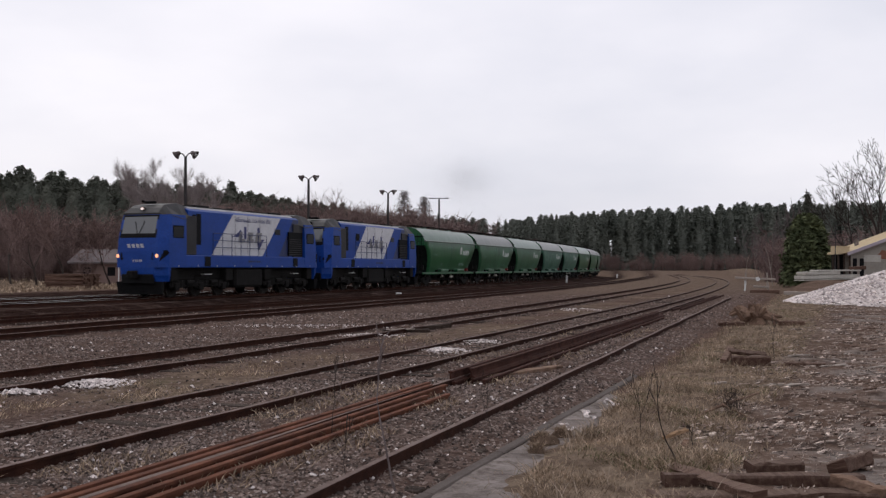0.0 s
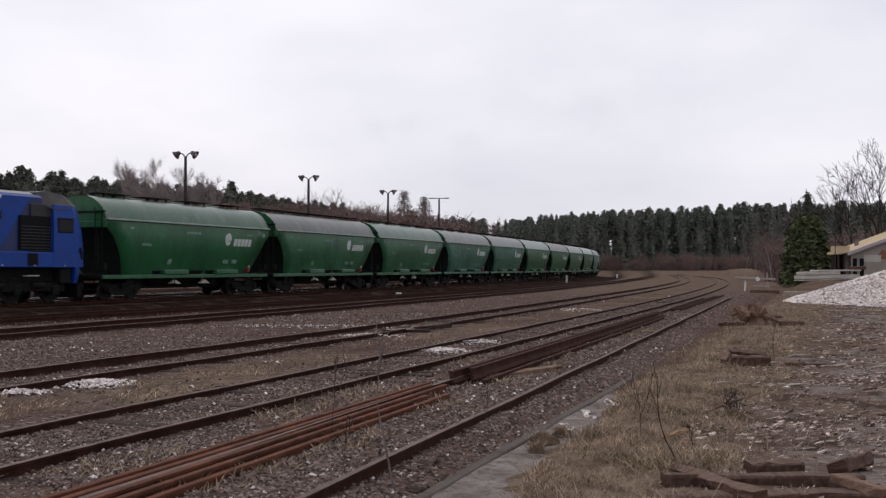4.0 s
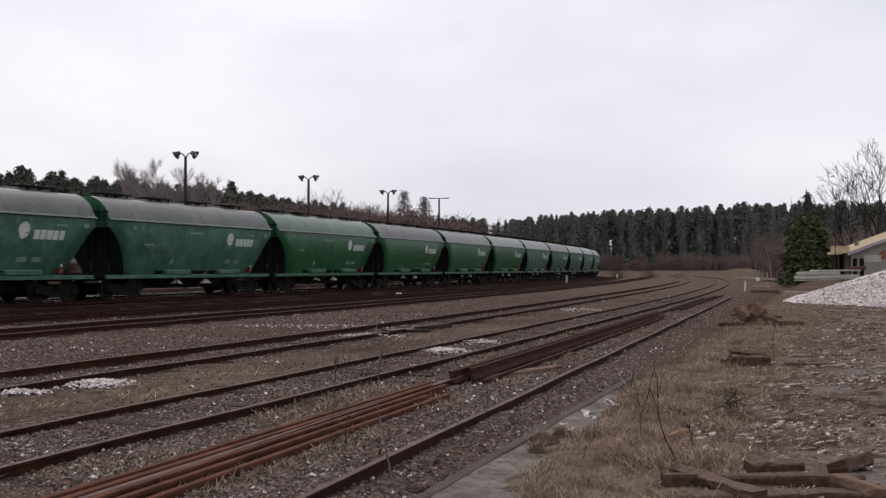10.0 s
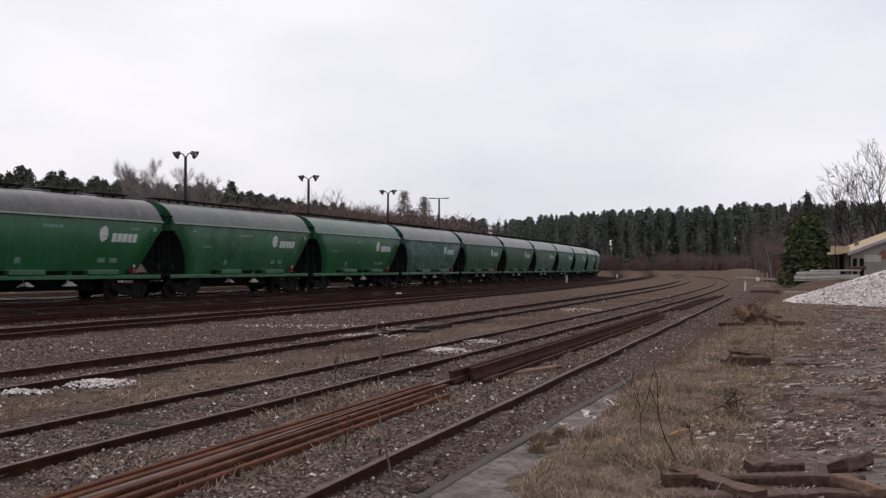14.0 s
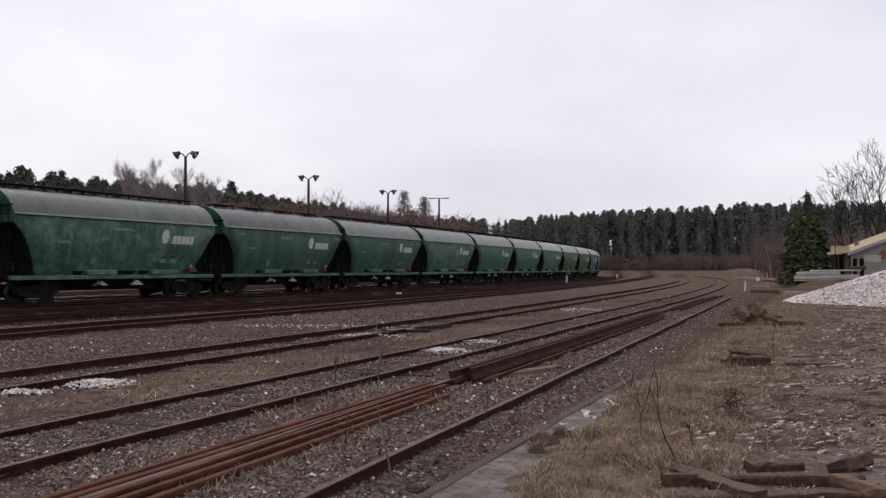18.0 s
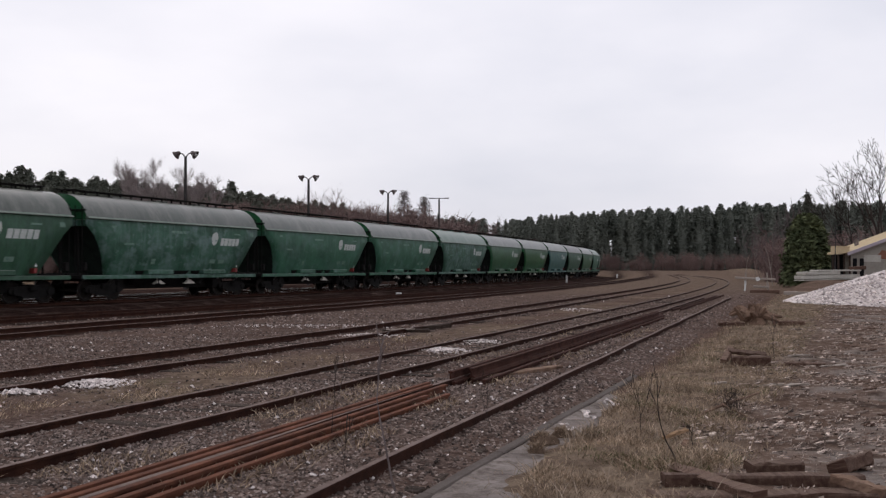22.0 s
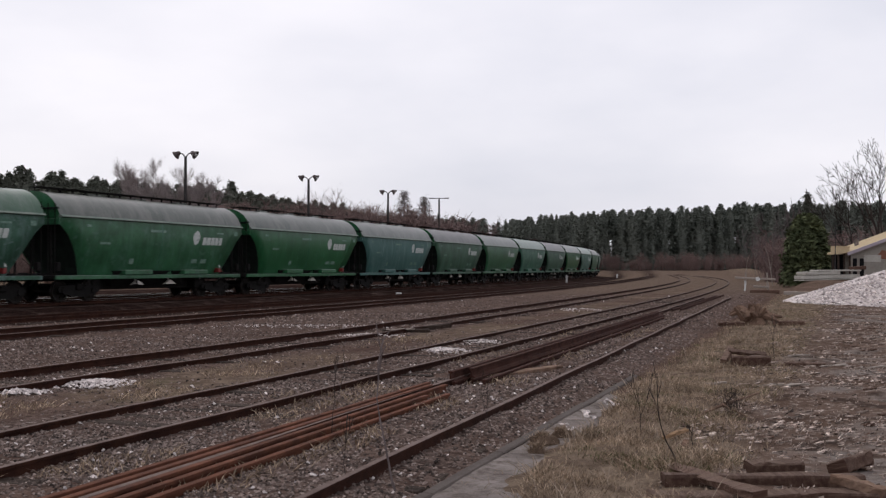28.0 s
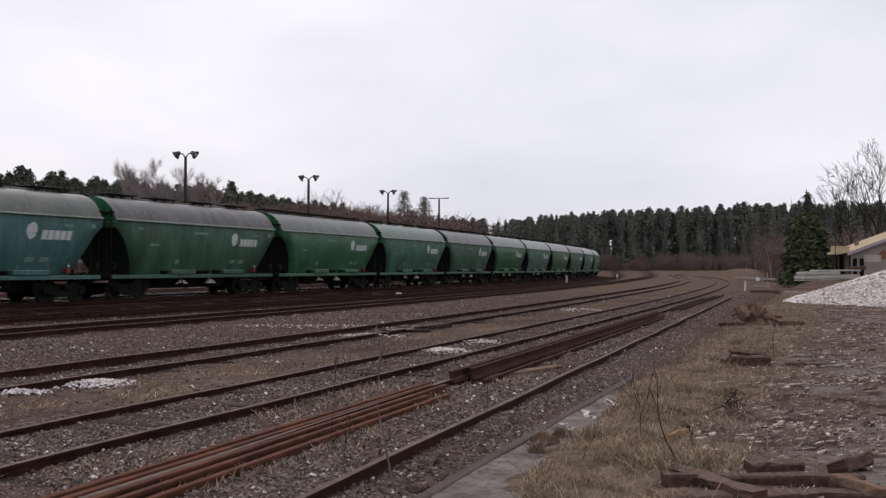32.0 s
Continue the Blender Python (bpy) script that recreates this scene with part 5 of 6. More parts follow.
for i, (x, y, h, sp) in enumerate(((-32.2, 112, 12.6, 0.36), (-30.6, 113, 13.4, 0.40), (-29.4, 112.5, 13.0, 0.38), (-26.6, 112, 11.9, 0.42))):
    bare_tree("birch_tree", "tall bare birch with a fine twiggy crown", x, y, h, 200 + i, 0.14, 6, sp + 0.12, 0.30, (M_BIRCHT, M_BIRCHT), kids=(2, 3), group="birches beyond the line", twig=0.005, fine=(5, 0.40, 0.0030))


def larch(x, y, h, seed):
    tr_, cr_ = pine_tris(np.random.RandomState(seed), h, 330, 0.86, 0.37, 0.50, True, 9)
    t = thing("larch_tree", "slender bare conical larch beyond the train", "tree", "larches", at=pose(x, y, gz(x, y)))
    part("trunk", soup("trunk", tr_[:6], M_BARK), None, t)
    mid = cr_.mean(1, keepdims=True)
    thin = cr_.copy()
    thin[:, :2] = thin[:, :2] * 0.13 + mid * 0.87
    thin[:, 2:3] = mid + (thin[:, 2:3] - mid) * 1.7
    part("crown", soup("crown", np.concatenate([tr_[6:], thin]), M_BIRCH), None, t, "bare drooping twigs")


for i, (x, y, h) in enumerate(((-5.9, 157, 13.4), (-2.9, 158, 12.6), (-4.6, 160, 10.6))):
    larch(x, y, h, 240 + i)
for i, (x, y, h) in enumerate(((-15.5, 118, 9.6), (-14.0, 116, 10.8), (-12.3, 117, 10.6), (-11.0, 119, 9.4), (-9.4, 120, 8.8), (-18.5, 118, 10.2), (-21.0, 119, 9.6), (-7.5, 124, 8.8), (-3.0, 128, 8.2), (-0.5, 140, 8.6))):
    bare_tree("bare_tree", "small bare deciduous tree beyond the train", x, y, h, 260 + i, 0.11, 4, 0.55, 0.25, (M_BARK, M_BRUSHR), kids=(2, 4), group="bare trees beyond the line", twig=0.010, fine=(3, 0.4, 0.007))
for i, (x, y, h, st) in enumerate(((-36.5, 93, 7.5, 1), (-33.6, 92, 8.0, 2), (-30.4, 95, 7.0, 3), (-40, 96, 8.0, 4))):
    bare_tree("bare_tree", "dark bare tree beside the old shed", x, y, h, 280 + i, 0.14, 5, 0.6, 0.2, (M_BARK, M_BRUSH), kids=(2, 3), group="bare trees by the shed")

def spreading_tree(x, y, label, fork, limbs, seed, trunk=0.34):
    """A broad bare tree: a short trunk that forks into long rising limbs (heading, length, thickness)."""
    rng = np.random.RandomState(seed)
    t = thing("big_bare_tree", label, "tree", "big trees by the yard building", at=pose(x, y, 0.5))
    part("trunk", Geo().tube((0, 0, -0.3), (0, 0, fork), trunk, trunk * 0.7, 9), M_BARK, t)
    for hx, hy, hz, ln, r in limbs:
        P, Q, A, B = grow(rng, (0, 0, fork - 0.2), (hx, hy, hz), ln, r, 4, (2, 3), 0.62, 0.10, 0.60, 4, 0.13)
        A, B = np.maximum(A, 0.019), np.maximum(B, 0.014)
        part("limb", soup("limb", frusta(P, Q, A, B), M_BARK), None, t, "bare limb with fine twigs")
    return t


spreading_tree(42.4, 100, "large bare spreading tree beside the yard building", 3.2, ((-0.75, 0.1, 1.0, 4.4, 0.16), (-0.38, -0.2, 1.0, 5.0, 0.17), (-0.05, 0.2, 1.0, 5.4, 0.18), (0.3, -0.1, 1.0, 5.2, 0.17), (0.75, 0.1, 1.0, 4.6, 0.15)), 5)
spreading_tree(41.0, 103, "bare leaning tree behind the yard building", 3.0, ((-0.85, 0.1, 0.9, 3.6, 0.11), (-0.3, 0.1, 1.0, 3.8, 0.12), (0.1, 0, 1.0, 3.4, 0.10)), 8, 0.22)
for i, (x, y, h) in enumerate(((36.4, 106, 8.2), (34.6, 108, 7.8), (37.6, 107, 8.8), (45, 155, 8.0), (48.5, 160, 7.5))):
    bare_tree("young_birch", "thin pale bare birch at the edge of the yard", x, y, h, 330 + i, 0.07, 4, 0.4, 0.3, (M_GREYWOOD, M_BIRCH), kids=(2, 3), group="young birches")


def spruce(x, y, h, clumps, width, power, label, m):
    tr_, cr_ = pine_tris(np.random.RandomState(5), h, clumps, 0.97, width, 0.30, True, 8, 0.0, power, 0.75)
    t = thing("spruce_tree", label, "tree", at=pose(x, y, gz(x, y)))
    part("trunk", soup("trunk", tr_, M_TRUNK), None, t)
    part("crown", soup("crown", cr_, m), None, t)


spruce(35.3, 100, 6.5, 2000, 0.37, 0.26, "full bushy olive green spruce at the yard's edge", M_SPRUCE)
spruce(37.1, 105, 8.9, 150, 0.10, 0.9, "slim thin-topped spruce behind the bushy one", M_PINE)

# ---- lamp posts beyond the main line ----
def yard_lamp(x, y, top, tee=False):
    z = gz(x, y)
    t = thing("yard_lamp", "dark concrete yard lamp post with " + ("a thin cross arm" if tee else "two drooping lamp heads"), "lamp post", "yard lamps", at=pose(x, y, z, 0, 0, -8))
    h = top - z
    g = Geo()
    g.tube((0, 0, -0.3), (0, 0, h - 0.25), 0.17, 0.11, 8)
    part("pole", g, M_POLE, t)
    if tee:
        g = Geo()
        g.tube((-1.15, 0, h), (1.15, 0, h), 0.05)
        g.tube((0, 0, h - 0.3), (0, 0, h), 0.09)
        part("cross_arm", g, M_POLE, t)
        for sx in (-1, 1):
            g = Geo()
            g.block(*sorted((sx * 0.75, sx * 1.3)), -0.12, 0.12, h - 0.06, h + 0.08, 0.03)
            part("lamp_head", g, M_SHADE, t)
        return t
    for sx in (-1, 1):
        g = Geo()
        g.tube((0, 0, h - 0.3), (sx * 0.26, 0, h - 0.02), 0.05)
        g.tube((sx * 0.26, 0, h - 0.02), (sx * 0.52, 0, h + 0.04), 0.045)
        part("arm", g, M_POLE, t)
        g = Geo()
        c, d = Vector((sx * 0.46, 0, h + 0.12)), Vector((sx * 0.78, 0, -0.55)).normalized()
        a = d.orthogonal().normalized()
        b = d.cross(a)
        rings = []
        for u, r in ((0.0, 0.10), (0.10, 0.16), (0.22, 0.20), (0.34, 0.30), (0.46, 0.36), (0.47, 0.34), (0.36, 0.26)):
            rings.append([tuple(c + d * u + (a * math.cos(k * 0.5236) + b * math.sin(k * 0.5236)) * r) for k in range(12)])
        g.loft(rings, True)
        hd = part("lamp_head", g, M_SHADE, t, "rusty bell-shaped lamp head")
        g = Geo()
        p = c + d * 0.40
        g.tube(p, p + d * 0.12, 0.14, 0.10, 8)
        part("bulb", g, M_POST, hd)
    return t


yard_lamp(-20.0, 80, 10.8)
yard_lamp(-13.05, 100, 10.75)
yard_lamp(-6.4, 120, 10.85)
yard_lamp(-0.52, 137, 11.2, True)

# ---- beyond the line: old shed and a pile of sleepers ----
def shed(x, y):
    z = gz(x, y)
    t = thing("old_shed", "low derelict shed with a grey roof behind bare brush", "shed", at=pose(x, y, z - 0.1, 0, 0, -14))
    g = Geo()
    for a in ((-3.4, 3.4, 0, 0.25, 0, 2.2), (-3.4, -3.15, 0, 4, 0, 2.2), (3.15, 3.4, 0, 4, 0, 2.2), (-3.4, 3.4, 3.75, 4, 0, 2.2)):
        g.box(*a)
    part("wall", g, M_SHEDWALL, t)
    g = Geo()
    g.loft([[(-3.8, -0.5, 2.15), (3.8, -0.5, 2.15), (3.8, -0.5, 2.3), (-3.8, -0.5, 2.3)], [(-3.8, 2.0, 3.5), (3.8, 2.0, 3.5), (3.8, 2.0, 3.65), (-3.8, 2.0, 3.65)], [(-3.8, 4.5, 2.15), (3.8, 4.5, 2.15), (3.8, 4.5, 2.3), (-3.8, 4.5, 2.3)]])
    part("roof", g, M_SHEDROOF, t)
    for x0 in (-2.2, 0.6):
        g = Geo()
        g.block(x0, x0 + 0.9, -0.03, 0.05, 0.9, 1.8, 0.02)
        part("window", g, M_GRILLE, t)
    for x0 in (2.1, 2.45):
        g = Geo()
        g.tube((x0, -0.35, 0), (x0, -0.35, 2.1), 0.06)
        part("porch_post", g, M_POST, t)


shed(-35.0, 106)


def sleeper_stack(x, y, rows, per, turn, label, scale=1.0):
    z = gz(x, y)
    t = thing("sleeper_stack", label, "timber stack", at=pose(x, y, z, 0, 0, turn))
    base = Geo().block(-1.3 * scale, 1.3 * scale, -0.12, 0.12, 0, 0.16, 0.015).mesh("sleeper", M_OLDWOOD)
    for r in range(rows):
        for k in range(per - (r % 2)):
            m = Matrix.Translation((rs.normal(0, 0.05), (k - per / 2) * 0.28 + 0.1 * (r % 2), r * 0.165)) @ Matrix.Rotation(rs.normal(0, 0.03), 4, "Z")
            part("sleeper", base, None, t, at=m)


sleeper_stack(-30.4, 85, 7, 9, -16, "weathered stack of old sleepers beyond the line", 1.4)

# ---- yard on the near side ----
# old kerb beside the end siding, laid in lengths
kerb = thing("kerb", "worn grey concrete kerb beside the end siding", "kerb", kind="structure")
kerb_mesh = Geo().block(-0.06, 0.06, 0.006, 1.992, -0.1, 0.045, 0.014).mesh("kerb_stone", M_KERB)
for i in range(-2, 5):
    d = 2.0 * i
    x, y = KERB_X + math.sin(KERB_TH) * d, KERB_Y + math.cos(KERB_TH) * d
    part("kerb_stone", kerb_mesh, None, kerb, at=pose(x, y, rs.normal(0, 0.006), 0, 0, -math.degrees(KERB_TH) + rs.normal(0, 0.15)))


# worn concrete apron beside the kerb, broken away towards the grass
def apron():
    g = Geo()
    rng = np.random.RandomState(31)
    rings = []
    for d in np.arange(-2.6, 7.35, 0.12):
        wide = float(np.interp(d, [-2.6, 0, 2.0, 5.8, 6.9, 7.4], [0.85, 0.76, 0.60, 0.44, 0.30, 0.16])) + rng.normal(0, 0.035) + 0.05 * math.sin(d * 2.3) + 0.03 * math.sin(d * 6.1)
        bx, by = KERB_X + math.sin(KERB_TH) * d, KERB_Y + math.cos(KERB_TH) * d
        p = lambda off, z: (bx + math.cos(KERB_TH) * off, by - math.sin(KERB_TH) * off, z)
        mid = [0.03 + 0.008 * math.sin(d * 1.7 + q) + rng.normal(0, 0.003) for q in (0, 1, 2)]
        rings.append([p(0.064, -0.1), p(0.064, mid[0]), p(0.072 + (wide - 0.07) * 0.5, mid[1]), p(wide - 0.03, mid[2]), p(wide, mid[2] - 0.03), p(wide + 0.02, -0.1)])
    g.loft(rings)
    thing("concrete_apron", "worn pale concrete apron edged by dry grass", "concrete apron", kind="structure", geo=g, material=M_CONC)


apron()

# loose rails
def loose_rail(x0, y0, x1, y1, z, tilt=0):
    th = math.atan2(x1 - x0, y1 - y0)
    n = 12
    pts = [(x0 + (x1 - x0) * i / n, y0 + (y1 - y0) * i / n, z, th) for i in range(n + 1)]
    m = M_RAILLOOSE if y0 < 10 else M_RAILDARK
    ob = new("loose_rail", rail_mesh("loose_rail", pts, [m, m]))
    return tagged(ob, "rusty brown loose rail lying on the ballast", "rail", "loose rails")


for off, end, z in ((-0.02, 15.35, 0.19), (0.145, 15.1, 0.18), (0.34, 15.3, 0.16), (0.56, 14.1, 0.15), (0.76, 14.5, 0.12)):
    th = 0.338
    x1 = -0.24 + (end - 15.24) * math.tan(th) + off * 0.75
    loose_rail(x1 - (end - 3.0) * math.tan(th), 3.0, x1, end, z)
for off, z, y0, y1 in ((-0.14, 0.13, 15.7, 41), (0.02, 0.13, 15.9, 39.5), (0.18, 0.13, 16.3, 39), (0.42, 0.14, 16.1, 37), (-0.06, 0.28, 16.0, 39), (0.10, 0.28, 16.5, 38), (-0.1, 0.16, 43.5, 66), (0.2, 0.16, 44, 68)):
    x = lambda yy: -1.915 + (yy - 10) * math.tan(0.335) + off
    loose_rail(x(y0), y0, x(y1), y1, z)


def timber(name, label, p, q, w, h, m=M_OLDWOOD, group="old timbers", roll=0.0, rough_end=0.02):
    """A squared timber from p to q (its underside's centre line)."""
    p, q = Vector(p), Vector(q)
    d = q - p
    ln = d.length
    g = Geo()
    rng = np.random.RandomState(int(abs(p.x * 91 + p.y * 37) * 10) % 9999)
    n = 7
    rings = []
    for i in range(n + 1):
        y = ln * i / n
        j = lambda: rng.normal(0, rough_end * 0.35)
        c = 0.14 * min(w, h)
        rings.append([(-w / 2 + c + j(), y, j()), (w / 2 - c + j(), y, j()), (w / 2 + j(), y, c), (w / 2 + j(), y, h - c), (w / 2 - c, y, h + j()), (-w / 2 + c, y, h + j()), (-w / 2 + j(), y, h - c), (-w / 2 + j(), y, c)])
    g.loft(rings)
    turn = d.to_track_quat("Y", "Z").to_matrix().to_4x4()
    return thing(name, label, "timber", group, at=Matrix.Translation(p) @ turn @ Matrix.Rotation(roll, 4, "Y"), geo=g, material=m)


OT = "old weathered brown railway timber lying in the yard"
timber("old_timber", OT, (1.60, 8.02, 0.02), (2.75, 8.08, 0.02), 0.22, 0.11)
timber("old_timber", OT, (2.76, 8.12, 0.02), (4.0, 8.05, 0.02), 0.22, 0.11)
timber("old_timber", OT, (1.85, 8.72, 0.02), (3.50, 8.66, 0.03), 0.20, 0.12)
timber("old_timber", OT, (2.05, 9.35, 0.05), (2.36, 7.7, 0.16), 0.13, 0.06, roll=0.2)
timber("old_timber", OT, (2.74, 9.30, 0.03), (3.22, 9.36, 0.03), 0.22, 0.10)
timber("old_timber", OT, (3.50, 9.15, 0.05), (3.86, 9.45, 0.07), 0.20, 0.12, roll=-0.3)
timber("split_log", "splintered dark wood lying on old timbers", (3.15, 8.35, 0.15), (3.42, 8.0, 0.1), 0.13, 0.07, M_STUMP)
timber("old_timber", OT, (5.50, 19.7, 0.02), (6.20, 19.6, 0.02), 0.25, 0.19)
timber("old_timber", OT, (5.35, 19.7, 0.06), (5.65, 20.3, 0.26), 0.12, 0.08)
timber("old_timber", OT, (5.55, 20.1, 0.24), (6.25, 20.0, 0.17), 0.13, 0.07, roll=0.4)
timber("old_timber", OT, (6.4, 19.4, 0.0), (7.1, 19.2, 0.0), 0.2, 0.12)
timber("old_timber", "dark log beside the buffer stop", (22.9, 77, 0.0), (24.9, 76.4, 0.0), 0.35, 0.3)
timber("old_timber", "pale plank beside the gravel heap", (23.5, 71, 0.05), (25.3, 69, 0.05), 0.3, 0.25, M_GREYWOOD)
timber("split_wood", "fresh yellow split wood in dry grass", (2.30, 10.75, 0.10), (2.58, 10.95, 0.15), 0.045, 0.03, M_FRESHWOOD)
timber("split_wood", "fresh reddish split wood in dry grass", (2.44, 10.5, 0.03), (2.50, 10.62, 0.08), 0.06, 0.05, M_STUMP)
timber("plank", "dark short plank between two sidings", (-1.7, 29.3, 0.04), (-0.4, 29.6, 0.04), 0.3, 0.1, M_SLEEPER)
timber("plank", "dark short plank between two sidings", (-0.7, 30.6, 0.04), (0.2, 31.0, 0.10), 0.3, 0.12, M_SLEEPER)
timber("plank", "pale thin board between two sidings", (-1.6, 29.1, 0.14), (-0.8, 29.25, 0.14), 0.12, 0.03, M_GREYWOOD)
timber("plank", "tan board lying beside loose rails", (0.85, 17.3, 0.04), (2.1, 18.9, 0.04), 0.22, 0.06, M_STUMP)
rngp = np.random.RandomState(77)
for i in range(110):
    k, d = rngp.uniform(3.4, 9.0), rngp.uniform(3.0, 34.0)
    x = KERB_X + math.sin(KERB_TH) * d + math.cos(KERB_TH) * k
    y = KERB_Y + math.cos(KERB_TH) * d - math.sin(KERB_TH) * k
    a, ln = rngp.normal(0.1, 0.6), rngp.uniform(0.10, 0.42)
    timber("plank_scrap", "weathered plank scrap in the littered yard", (x, y, gz(x, y) - 0.005), (x + ln * math.cos(a), y + ln * math.sin(a), gz(x, y) + rngp.uniform(0, 0.04)), rngp.uniform(0.03, 0.10), rngp.uniform(0.012, 0.03),
           (M_GREYWOOD, M_OLDWOOD, M_OLDWOOD, M_GREYWOOD, M_STUMP)[i % 5], "plank scraps")
for x, y, a, ln in ((7.0, 21.0, 0.0, 0.45), (4.9, 16.1, 0.05, 0.40), (5.3, 16.0, -0.1, 0.35), (6.9, 18.9, 0.1, 0.5), (7.6, 18.6, 0.2, 0.4), (4.2, 16.4, 0.1, 0.3)):
    timber("plank_scrap", "pale bleached plank scrap in the yard", (x, y, gz(x, y)), (x + ln * math.cos(a), y + ln * math.sin(a), gz(x, y) + 0.03), 0.09, 0.025, M_GREYWOOD, "plank scraps")


def stump(x, y):
    t = thing("tree_stump", "splintered pale brown uprooted tree stump", "stump", at=pose(x, y, gz(x, y) - 0.05) @ Matrix.Scale(1.25, 4))
    rng = np.random.RandomState(3)
    g = Geo()
    rings = []
    for z, r in ((0, 0.42), (0.10, 0.36), (0.2, 0.27), (0.3, 0.25), (0.4, 0.19), (0.5, 0.16), (0.58, 0.08)):
        rings.append([(r * math.cos(a) * rng.uniform(0.6, 1.3), r * math.sin(a) * rng.uniform(0.6, 1.3), z * rng.uniform(0.7, 1.3)) for a in np.linspace(0, 5.71, 11)])
    g.loft(rings)
    part("stump_body", g, M_STUMP, t)
    for i in range(11):
        a = i * 0.6 + rng.normal(0, 0.2)
        r = rng.uniform(0.35, 0.75)
        g = Geo()
        mid = Vector((math.cos(a) * r * 0.6, math.sin(a) * r * 0.6, rng.uniform(0.2, 0.5)))
        g.tube((math.cos(a) * 0.15, math.sin(a) * 0.15, 0.3), mid, 0.12, 0.085, 6)
        g.tube(mid, (math.cos(a) * r, math.sin(a) * r, rng.uniform(0.02, 0.6)), 0.085, 0.03, 6)
        part("root", g, M_STUMP, t)


stump(10.2, 33.7)
timber("old_timber", OT, (10.6, 33.2, 0.02), (11.5, 32.8, 0.02), 0.25, 0.18)
timber("old_timber", OT, (8.9, 33.4, 0.02), (9.7, 33.2, 0.02), 0.2, 0.12)

# buffer stop at the end of the siding
def buffer_stop():
    t = thing("buffer_stop", "decayed buffer stop with white posts and a grey beam", "buffer stop", at=pose(25.65, 84.5, 0.03, 0, 0, -12))
    for sx, lean, m, lb in ((-0.9, 0.06, M_POST, "white painted post"), (0.9, -0.04, M_GREYWOOD, "bleached grey post")):
        g = Geo()
        g.block(sx - 0.075, sx + 0.075, -0.08, 0.08, -0.2, 0.84, 0.02, 0, Matrix.Shear("XY", 4, (lean, 0)))
        part("post", g, m, t, lb)
        g = Geo()
        g.block(sx - 0.07, sx + 0.07, -0.08, 0.08, 0.84, 1.5, 0.02, 0, Matrix.Shear("XY", 4, (lean, 0)))
        part("post_top", g, M_GREYWOOD, t)
    g = Geo()
    g.block(-1.75, 1.45, -0.2, -0.08, 0.92, 1.10, 0.03, 0, Matrix.Rotation(0.05, 4, "Y"))
    part("beam", g, M_GREYWOOD, t)
    g = Geo()
    g.block(-0.3, 0.95, -0.45, -0.2, 0.28, 0.46, 0.03, 0, Matrix.Rotation(0.06, 4, "Y"))
    part("spare_plank", g, M_GREYWOOD, t)
    g = Geo()
    g.tube((0.1, -0.30, 0.98), (0.1, -0.22, 0.98), 0.17, n=12)
    part("disc_sign", g, M_POST, t)


buffer_stop()

# distance markers and a small box beside the main line
for s, off, w, h, nm, lb in ((94.5, 4.0, 0.2, 1.0, "marker_post", "short white lineside marker post"), (33.0, 5.2, 0.36, 0.26, "lineside_box", "small white lineside box"), (172, 5.0, 0.3, 0.8, "marker_post", "short white lineside marker post")):
    x, y, th = on(MAIN, s, off)
    thing(nm, lb, "marker", at=pose(x, y, gz(x, y) - 0.05, 0, 0, -math.degrees(th)), geo=Geo().block(-w / 2, w / 2, -0.08, 0.08, 0, h + 0.05, 0.02), material=M_POST)

# slab stack on the raised loading bank
def slab_stack():
    x, y = 31.9, 87.0
    z = gz(x, y)
    t = thing("concrete_slab_stack", "stack of pale concrete slabs on the loading bank", "slab stack", at=pose(x, y, z, 0, 0, 4))
    for i, (x0, x1, h0, h1) in enumerate(((-2.0, 3.1, 0.0, 0.08), (-1.95, 2.9, 0.12, 0.42), (-1.75, 1.2, 0.46, 0.72), (-0.6, 3.0, 0.74, 0.86))):
        g = Geo()
        g.block(x0, x1, -1.0, 1.0, h0, h1, 0.03, 0, Matrix.Rotation(-0.035 + 0.01 * i, 4, "Y"))
        part("concrete_slab", g, M_CONCP, t)


slab_stack()
timber("plank", "dark plank on pale concrete slabs", (34.2, 86.9, 1.72), (35.6, 86.9, 1.80), 0.25, 0.3, M_OLDWOOD)


# heap of pale crushed stone
def stone_heap(cx, cy, r, h):
    n = 48
    g = Geo()
    rng = np.random.RandomState(9)
    rings = []
    for k in range(10):
        u = k / 9
        rr = r * (1 - u) + 0.05
        rings.append([(cx + rr * math.cos(a) * (1 + 0.04 * math.sin(3 * a)), cy + rr * math.sin(a), h * u * (1 - 0.12 * u) - 0.05 + rng.normal(0, 0.03)) for a in np.linspace(0, 6.2832, n, endpoint=False)])
    g.loft(rings)
    ob = thing("stone_heap", "large heap of pale crushed stone", "stone heap", kind="stuff", geo=g, material=M_PALE)
    return ob


HEAP = (27.4, 55.0, 8.8, 3.1)
stone_heap(*HEAP)


